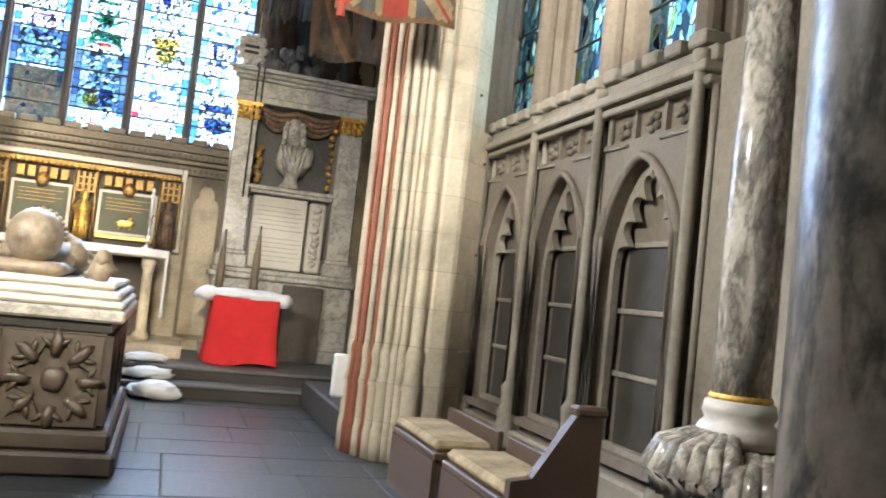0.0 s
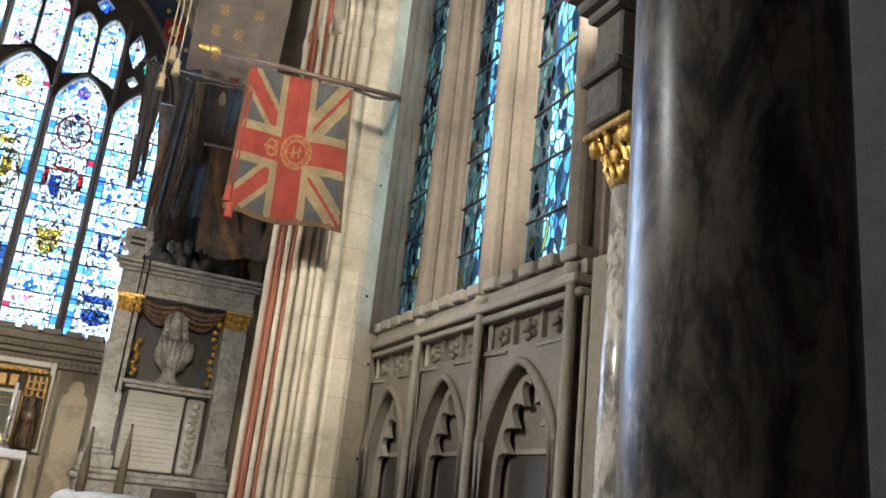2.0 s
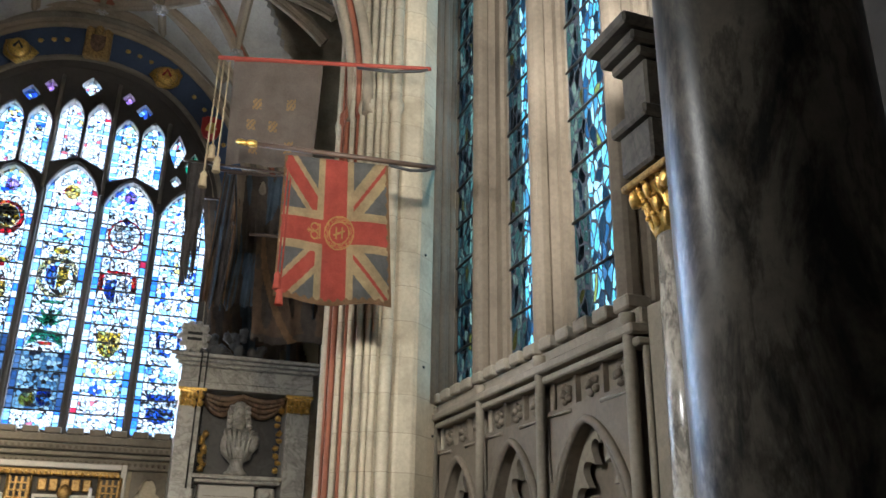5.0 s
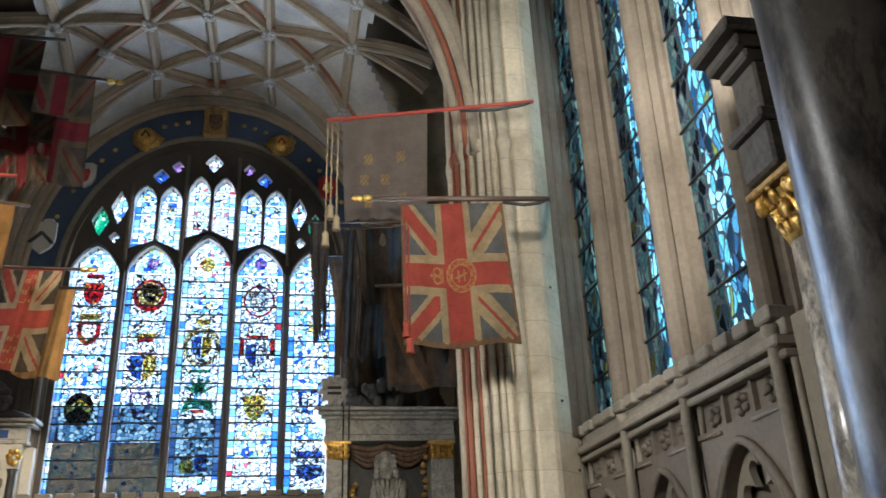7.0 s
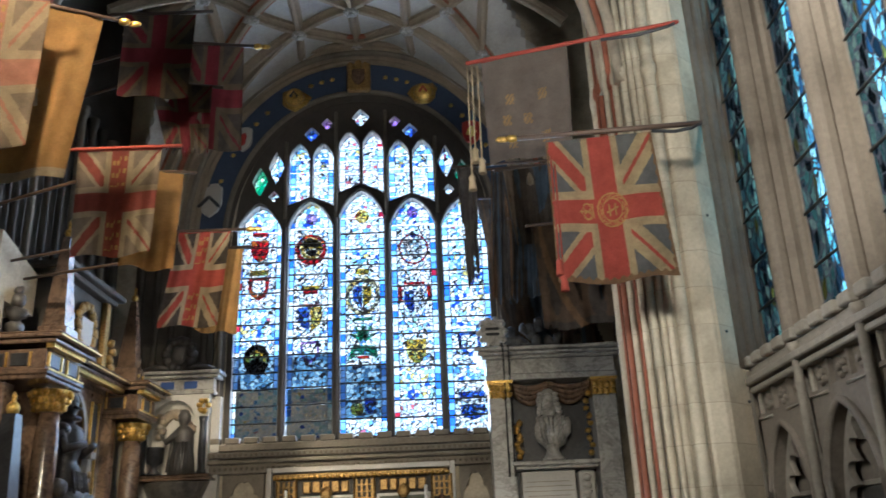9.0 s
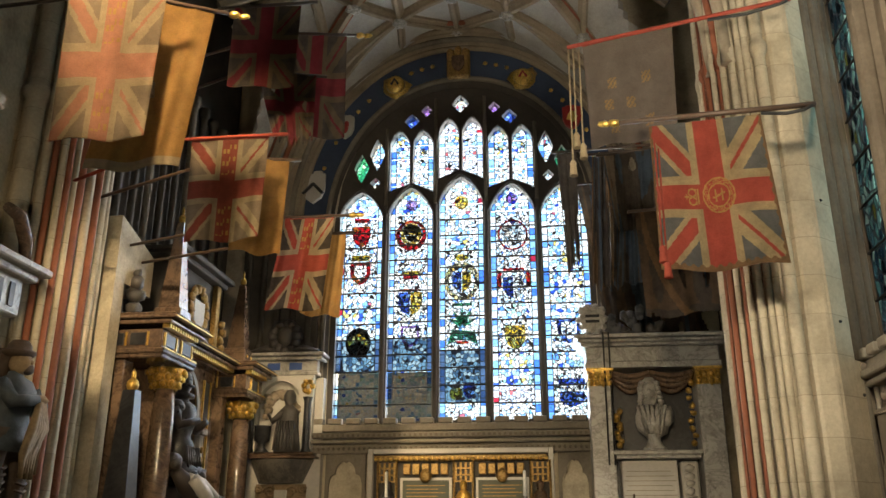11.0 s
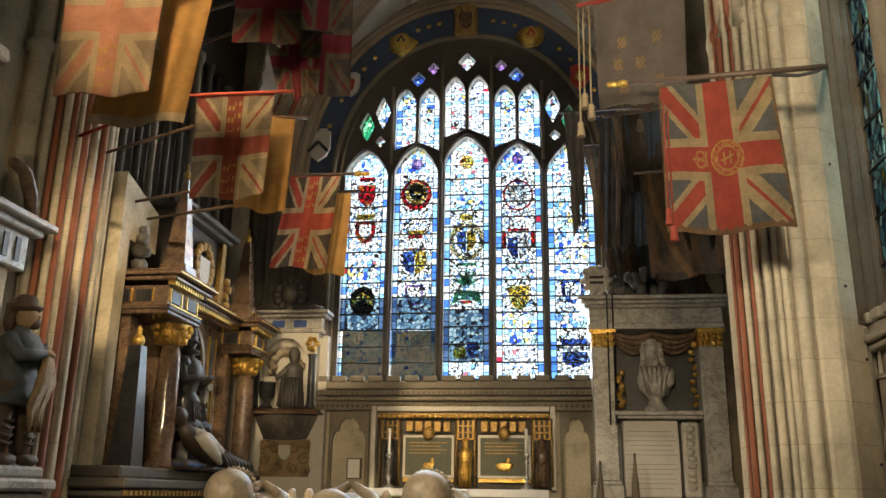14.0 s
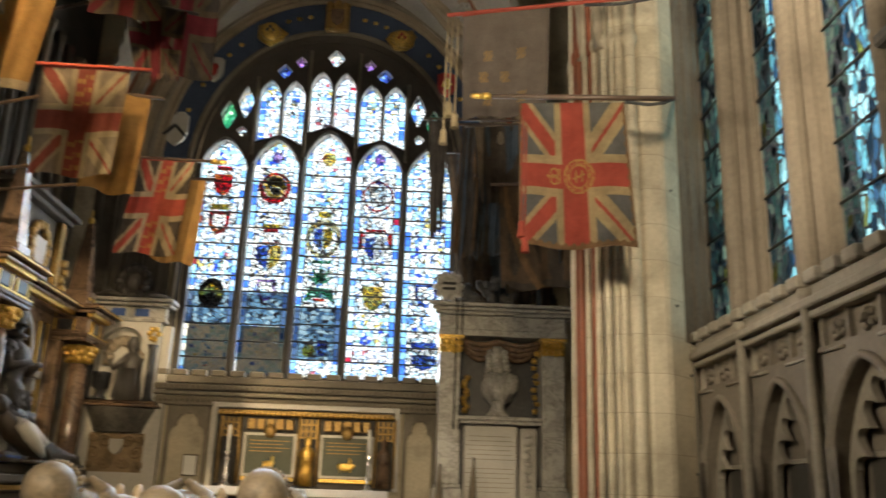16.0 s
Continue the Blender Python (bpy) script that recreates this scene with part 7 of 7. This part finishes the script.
for q in range(6):
    yq = y - 0.10 + q * 0.035
    tube(bm, [(x + 0.27, y + 0.0 + q * 0.008, 2.9), (x + 0.30, yq, 2.6), (x + 0.27, yq - 0.03, 2.35 + 0.03 * (q % 3)), (x + 0.28, yq - 0.04, 2.12 + 0.05 * (q % 2))], [0.025, 0.04, 0.036, 0.022], 7, 1)
for q in range(6):
    tube(bm, [(x - 0.02, y - 0.30 - q * 0.05, 2.75), (x - 0.06, y - 0.32 - q * 0.05, 3.1), (x - 0.08, y - 0.33 - q * 0.05, 3.5)], 0.022, 6, 1)
for v in bm.verts:
    v.co.z = 1.8 + (v.co.z - 1.8) * 0.86
tagged(part("soldier_statue", bm, [COAT, DRAPE, BOOT], smooth=True), "painted grey stone soldier statue leaning on a draped flag", "statue")
bm = boxes((LEFT, 4.3, 4.95, SX + 0.35, 5.9, 5.05), (LEFT, 4.3, 5.06, SX + 0.45, 5.95, 5.2), bevel=0.02)
tagged(part("lit_ledge", bm, CREAM), "brightly lit cream stone ledge", "ledge", kind="structure")


# ---- flags ----
F_RED = cloth_mat("faded_red_cloth", (0.36, 0.075, 0.05), 0.3)
F_CREAM = cloth_mat("yellowed_cloth", (0.38, 0.285, 0.155), 0.45)
F_BLUE = cloth_mat("faded_blue_cloth", (0.125, 0.122, 0.11), 0.35)
F_GOLD = cloth_mat("gold_thread", (0.42, 0.25, 0.085), 0.4)
F_OLDGOLD = cloth_mat("tarnished_thread", (0.34, 0.21, 0.09), 0.4)
F_PINK = cloth_mat("bleached_red_cloth", (0.40, 0.19, 0.12), 0.3)
F_BUFF = cloth_mat("buff_cloth", (0.36, 0.28, 0.17), 0.3)
F_GREYCL = cloth_mat("grey_silk", (0.17, 0.135, 0.105), 0.25)
F_BUFFGREY = cloth_mat("grey_buff_cloth", (0.24, 0.18, 0.12), 0.3)
F_DULLRED = cloth_mat("dull_red_cloth", (0.28, 0.075, 0.05), 0.3)
F_TAN = cloth_mat("amber_cloth", (0.36, 0.20, 0.065), 0.35)
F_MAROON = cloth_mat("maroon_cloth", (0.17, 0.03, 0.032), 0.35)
# cream darkened in its colour for the weak light on the high flags
F_DIM = cloth_mat("shade_dimmed_cream_cloth", (0.13, 0.095, 0.055), 0.35)
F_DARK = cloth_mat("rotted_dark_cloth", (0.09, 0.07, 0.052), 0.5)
F_UMBER = cloth_mat("umber_rotted_cloth", (0.13, 0.085, 0.052), 0.5)
F_SLATE = cloth_mat("slate_rotted_cloth", (0.08, 0.10, 0.115), 0.45)
F_BROWN = cloth_mat("brown_rotted_cloth", (0.22, 0.13, 0.065), 0.45)


def union(s, t):
    u, v = s - 0.5, t - 0.5
    if abs(u) < 0.105 or abs(v) < 0.085:
        return 0
    if abs(u) < 0.165 or abs(v) < 0.14:
        return 1
    d1, d2 = u - v, u + v
    for d in (d1, d2):
        if abs(d + (0.025 if u * d > 0 else -0.025)) < 0.045:
            return 0
    if min(abs(d1), abs(d2)) < 0.125:
        return 1
    return 2


def crowned(s, t):
    rr, an = math.hypot(s - 0.54, (t - 0.5) * 1.15), math.atan2(t - 0.5, s - 0.54)
    if abs(rr - 0.13) < 0.006 or abs(rr - 0.088) < 0.005:
        return 3
    if 0.096 < rr < 0.122 and (int(an * 13) * 7 + int(rr * 160) * 3) % 5 < 2:
        return 3
    if rr < 0.055 and (abs(t - 0.5 + 0.3 * (s - 0.54)) < 0.007 or abs(abs(s - 0.54) - 0.025) < 0.006):
        return 3
    a, v = 0.375 - s, abs(t - 0.5)
    if 0 < a < 0.016 and v < 0.05 or 0.022 < a < 0.03 and v < 0.054:
        return 3
    lobe = math.hypot((v - 0.028) / 0.028, (a - 0.055) / 0.034)
    if 0.03 < a and 0.74 < lobe < 1.08:
        return 3
    if 0.085 < a < 0.125 and (v < 0.006 or abs(a - 0.105) < 0.006 and v < 0.02):
        return 3
    if t > 0.962 + 0.01 * math.sin(s * 90) or s < 0.022 + 0.008 * math.sin(t * 70) or s > 0.975 + 0.008 * math.sin(t * 83):
        return 4
    return union(s, t)


def scrolled(s, t):
    if math.hypot(s - 0.5, t - 0.5) < 0.14:
        return 0
    if abs(s - 0.5) < 0.085 and (0.05 < t < 0.36 or 0.64 < t < 0.95) and int(t * 26 + (s > 0.5)) % 3 == 0 and int(s * 40) % 3:
        return 3
    if t < 0.03:
        return 0
    return union(s, t)


def plain(s, t):
    return 0 if t < 0.97 else 1


def tatters(s, t):
    k = noise.noise(Vector((s * 9, t * 0.8, 3.3))) + 0.5 * noise.noise(Vector((s * 23, t, 1.1)))
    return 1 if k > 0.22 else 2 if k < -0.3 else 0


def emblems(s, t):
    for a, b in ((0.3, 0.42), (0.68, 0.42), (0.25, 0.62), (0.5, 0.62), (0.3, 0.85), (0.7, 0.82)):
        if abs(s - a) < 0.055 and abs(t - b) < 0.045 and (int(s * 60) + int(t * 50)) % 3:
            return 1
    return 2 if t < 0.02 else 0


def quartered(s, t):
    return 1 if t > 0.94 else 0


def cloth(parent, corners, pattern, mats, nx=64, ny=72, folds=5, amp=0.035, ragged=0.0, seed=0, label=""):
    tl, tr, br, bl = [Vector(c) for c in corners]
    bm = bmesh.new()
    n = (tr - tl).cross(bl - tl).normalized()
    r = random.Random(seed)
    ph = r.uniform(0, 6)
    grid = []
    for j in range(ny + 1):
        t = j / ny
        row = []
        for i in range(nx + 1):
            s = i / nx
            p = tl.lerp(tr, s).lerp(bl.lerp(br, s), t)
            w = amp * (0.25 + 0.75 * t) * (math.sin(s * folds * 6.28 * 0.5 + ph + 0.8 * t) + 0.4 * math.sin(s * folds * 7.1 + 2.1 * ph + t * 2)) + 0.012 * noise.noise(p * 4)
            p = p + n * w
            p.z += 0.02 * math.sin(s * 9 + ph) * t - (0.5 - abs(s - 0.5)) * 0.03 * t
            if ragged and t > 0.55:
                p.z += ragged * (t - 0.55) * (noise.noise(Vector((s * 14, seed * 3.1, 0))) + 0.6 * noise.noise(Vector((s * 40, seed, 2))))
            row.append(bm.verts.new(p))
        grid.append(row)
    for j in range(ny):
        for i in range(nx):
            if ragged and noise.noise(Vector((i / nx * 7, j / ny * 3, seed * 5))) > 0.62 - 0.25 * (j / ny):
                continue
            f = bm.faces.new((grid[j][i], grid[j][i + 1], grid[j + 1][i + 1], grid[j + 1][i]))
            f.smooth, f.material_index = True, pattern((i + 0.5) / nx, (j + 0.5) / ny)
    bmesh.ops.solidify(bm, geom=list(bm.faces), thickness=0.004)
    return part("cloth", bm, mats, parent, label)


def pole(parent, a, b, r=0.02, gold=True, mat=None, wall=None):
    bm = bmesh.new()
    tube(bm, [a, b, wall] if wall else [a, b], r, 10)
    pl = part("pole", bm, mat or OAK, parent, "wooden flag pole")
    if gold:
        d = (Vector(a) - Vector(b)).normalized()
        bm = bmesh.new()
        blob(bm, Vector(a) + d * 0.04, (0.05, 0.035, 0.035), 2, 0.2)
        blob(bm, Vector(a) + d * 0.12, (0.055, 0.02, 0.03), 2, 0.3)
        part("finial", bm, GOLD, pl, "gilt finial")


def tassel(parent, p, length, mat):
    bm = bmesh.new()
    p = Vector(p)
    tube(bm, [p, p - Vector((0.01, 0, length))], 0.008, 5)
    lathe(bm, [(0.012, 0), (0.03, -0.03), (0.024, -0.05), (0.035, -0.14)], 10, Matrix.Translation(p - Vector((0.01, 0, length))))
    part("tassel", bm, mat, parent)


fa = thing("hanging_flag", "faded red, cream and blue crossed flag with gilt crown and ring", "flag")
cloth(fa, ((0.91, 6.30, 4.76), (1.74, 6.14, 4.74), (1.93, 6.52, 3.64), (0.97, 6.72, 3.66)), crowned, [F_RED, F_CREAM, F_BLUE, F_GOLD, F_BROWN], 150, 170, 4, 0.03, seed=1, label="worn crossed flag cloth with fringed edge")
pole(fa, (0.68, 6.32, 4.82), (2.12, 6.06, 4.755), 0.022, True, None, (2.61, 7.46, 5.48))
tassel(fa, (0.95, 6.34, 4.74), 0.98, F_RED)
tassel(fa, (0.98, 6.36, 4.74), 1.10, F_RED)
bm = bmesh.new()
tube(bm, [(1.74, 6.12, 4.735), (1.92, 6.09, 4.705), (2.05, 6.07, 4.72), (2.11, 6.06, 4.75)], 0.014, 6)
part("iron_bracket", bm, IRON, fa)

fb = thing("hanging_flag", "thin grey silk flag with faint gilt emblems", "flag")
cloth(fb, ((0.43, 6.45, 5.64), (1.17, 6.30, 5.72), (1.19, 6.60, 4.86), (0.48, 6.80, 4.82)), emblems, [F_GREYCL, F_OLDGOLD, F_RED], 60, 70, 3, 0.02, seed=2, label="translucent grey silk")
pole(fb, (0.30, 6.46, 5.64), (2.08, 6.12, 5.745), 0.018, False, F_RED, (2.55, 7.5, 6.68))
for k, (x, ln) in enumerate(((0.31, 1.05), (0.35, 0.8), (0.40, 0.9))):
    tassel(fb, (x, 6.46, 5.62), ln, F_BUFF)
bm = bmesh.new()
tube(bm, [(1.45, 6.24, 5.68), (1.75, 6.19, 5.68), (2.0, 6.13, 5.71), (2.06, 6.12, 5.735)], 0.014, 6)
part("iron_bracket", bm, IRON, fb)

# rotted colours behind them
def streaks(s, t):
    k = noise.noise(Vector((s * 7, t * 0.9, 7.3)))
    if 0.03 < s < 0.2 - 0.12 * t:
        return 1
    return 2 if k < -0.25 else 0


def swoop(s, t):
    edge = 0.06 + 0.42 * t ** 2.2
    if edge < s < edge + 0.05 + 0.13 * t * (1 - 0.6 * t):
        return 1
    if t > 0.93:
        return 2
    return 2 if noise.noise(Vector((s * 5, t * 2, 2.2))) < -0.28 else 0


ROTTED = (
    (((0.69, 9.9, 6.2), (0.98, 9.85, 6.2), (0.92, 9.9, 4.46), (0.60, 9.95, 4.5)), tatters, [F_DARK, F_BROWN, F_SLATE], 6, 0.07, 0.12, "ragged black-brown rotted flag in narrow folds"),
    (((0.62, 12.72, 7.0), (2.6, 12.7, 7.0), (2.62, 12.7, 4.44), (0.98, 12.74, 4.44)), tatters, [F_DARK, F_UMBER, F_SLATE], 11, 0.05, 0.05, "sooty dark rotted flag hanging against the wall"),
    (((0.78, 9.4, 5.95), (1.45, 9.35, 6.0), (1.40, 9.45, 5.02), (0.90, 9.5, 5.05)), streaks, [F_DARK, F_BUFFGREY, F_SLATE], 8, 0.05, 0.06, "black tattered flag with a faded tan stripe"),
    (((0.92, 9.6, 5.4), (1.24, 9.55, 5.4), (1.24, 9.6, 4.45), (0.84, 9.65, 4.42)), tatters, [F_SLATE, F_DARK, F_DARK], 5, 0.05, 0.12, "slate blue rotted flag in deep folds"),
    (((1.08, 9.15, 5.12), (1.95, 9.05, 5.10), (1.97, 9.1, 3.95), (1.13, 9.2, 3.90)), swoop, [F_UMBER, F_BROWN, F_DARK], 4, 0.045, 0.04, "dark brown rotted flag with an amber sweeping fold"))
for n, (c, pat, mats, folds, amp, rag, lab) in enumerate(ROTTED):
    f = thing("rotted_flag", lab, "flag", group="rotted flags")
    cloth(f, c, pat, mats, 60, 70, folds, amp, rag, 3 + n)
    pole(f, Vector(c[0]) + Vector((-0.08, 0, 0.01)), Vector((2.98, c[1][1] + 0.3, c[1][2] + 0.25)), 0.018, False)
f = thing("rotted_flag", "narrow black tattered pennon before the window", "flag", group="rotted flags")
cloth(f, ((0.26, 10.2, 6.4), (0.52, 10.2, 6.4), (0.50, 10.3, 5.0), (0.34, 10.3, 4.75)), plain, [F_DARK, F_DARK], 20, 50, 5, 0.05, 0.5, 9)
pole(f, (0.2, 10.2, 6.41), (2.98, 10.4, 6.6), 0.018, False)

# colours on the left side
LEFT_FLAGS = [
    ("bleached crossed flag in dull pink and buff", ((-3.46, 5.06, 5.55), (-2.82, 5.33, 5.65), (-3.01, 5.60, 4.55), (-3.60, 5.31, 4.42)), scrolled, [F_PINK, F_BUFF, F_BUFFGREY, F_GOLD], (-2.7, 5.38, 5.68), 0.0),
    ("amber and brown fringed silk flag", ((-3.15, 5.45, 5.75), (-2.60, 5.75, 5.75), (-2.90, 6.02, 4.50), (-3.57, 5.74, 4.36)), quartered, [F_TAN, F_BUFF], (-2.5, 5.8, 5.76), 0.0),
    ("faded crossed flag with gilt battle scrolls", ((-3.25, 6.96, 5.22), (-2.57, 7.19, 5.33), (-2.74, 7.54, 4.40), (-3.39, 7.31, 4.31)), scrolled, [F_DULLRED, F_BUFF, F_BUFFGREY, F_GOLD], (-2.4, 7.24, 5.36), 0.0),
    ("amber silk flag hanging behind another", ((-3.0, 7.5, 5.25), (-2.51, 7.68, 5.30), (-2.66, 8.0, 4.37), (-3.15, 7.84, 4.40)), quartered, [F_TAN, F_TAN], (-2.4, 7.74, 5.31), 0.0),
    ("crimson crossed flag with cream bars and gilt scrolls", ((-2.76, 8.43, 4.96), (-2.25, 8.58, 5.02), (-2.43, 8.86, 4.02), (-3.02, 8.68, 4.0)), scrolled, [F_RED, F_BUFF, F_DARK, F_GOLD], (-2.1, 8.63, 5.03), 0.0),
    ("orange-brown silk flag behind the crimson one", ((-2.5, 8.75, 4.86), (-2.18, 8.86, 4.92), (-2.28, 9.1, 4.0), (-2.7, 8.95, 4.0)), quartered, [F_TAN, F_TAN], (-2.1, 8.9, 4.93), 0.0),
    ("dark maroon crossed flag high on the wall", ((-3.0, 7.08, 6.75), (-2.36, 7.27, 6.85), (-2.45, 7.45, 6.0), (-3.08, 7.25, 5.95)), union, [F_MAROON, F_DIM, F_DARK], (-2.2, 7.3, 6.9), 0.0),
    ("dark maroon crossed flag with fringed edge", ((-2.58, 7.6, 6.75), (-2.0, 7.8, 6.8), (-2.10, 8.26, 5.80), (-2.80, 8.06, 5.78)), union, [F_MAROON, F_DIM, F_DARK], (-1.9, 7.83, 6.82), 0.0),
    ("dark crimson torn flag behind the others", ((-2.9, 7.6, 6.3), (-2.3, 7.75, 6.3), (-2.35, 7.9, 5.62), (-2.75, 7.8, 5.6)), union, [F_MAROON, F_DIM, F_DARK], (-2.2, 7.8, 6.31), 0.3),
]
for n, (lab, c, pat, mats, tip, rag) in enumerate(LEFT_FLAGS):
    f = thing("hanging_flag", lab, "flag", group="flags of the north side")
    cloth(f, c, pat, mats, 60, 70, 3 + n % 3, 0.028, rag, 20 + n)
    d = (Vector(c[0]) - Vector(tip)).normalized()
    root = Vector(c[0]) + d * 0.12
    wall = (LEFT if n < 2 or n in (4, 5) else -4.75, root.y + (0.0 if n < 2 else 0.6), root.z - 0.1)
    pole(f, tip, root, 0.018, n in (1, 4, 7), F_RED if n in (2,) else None, wall)
    if n == 1:
        tassel(f, (-2.98, 5.58, 5.74), 0.7, F_BUFF)

# ---- floor slabs, laid in courses over the part in view ----
rs = random.Random(11)
slab_meshes = {}
def slab(w, l):
    key = (round(w, 2), round(l, 2))
    if key not in slab_meshes:
        bm = boxes((0, 0, -0.03, w - 0.008, l - 0.008, 0.0), bevel=0.006)
        me = bpy.data.meshes.new("slab")
        bm.to_mesh(me)
        bm.free()
        me.materials.append(SLAB)
        slab_meshes[key] = me
    return slab_meshes[key]


y = 2.6
while y < 10.3:
    l = rs.choice([0.6, 0.75, 0.9])
    l = min(l, 10.35 - y)
    x = -0.9
    while x < 2.6:
        w = rs.choice([0.6, 0.8, 1.0])
        w = min(w, 2.66 - x)
        ob = new("slab", slab(w, l))
        ob.parent = floor
        ob.location = (x, y, rs.uniform(-0.002, 0.002))
        x += w
    y += l
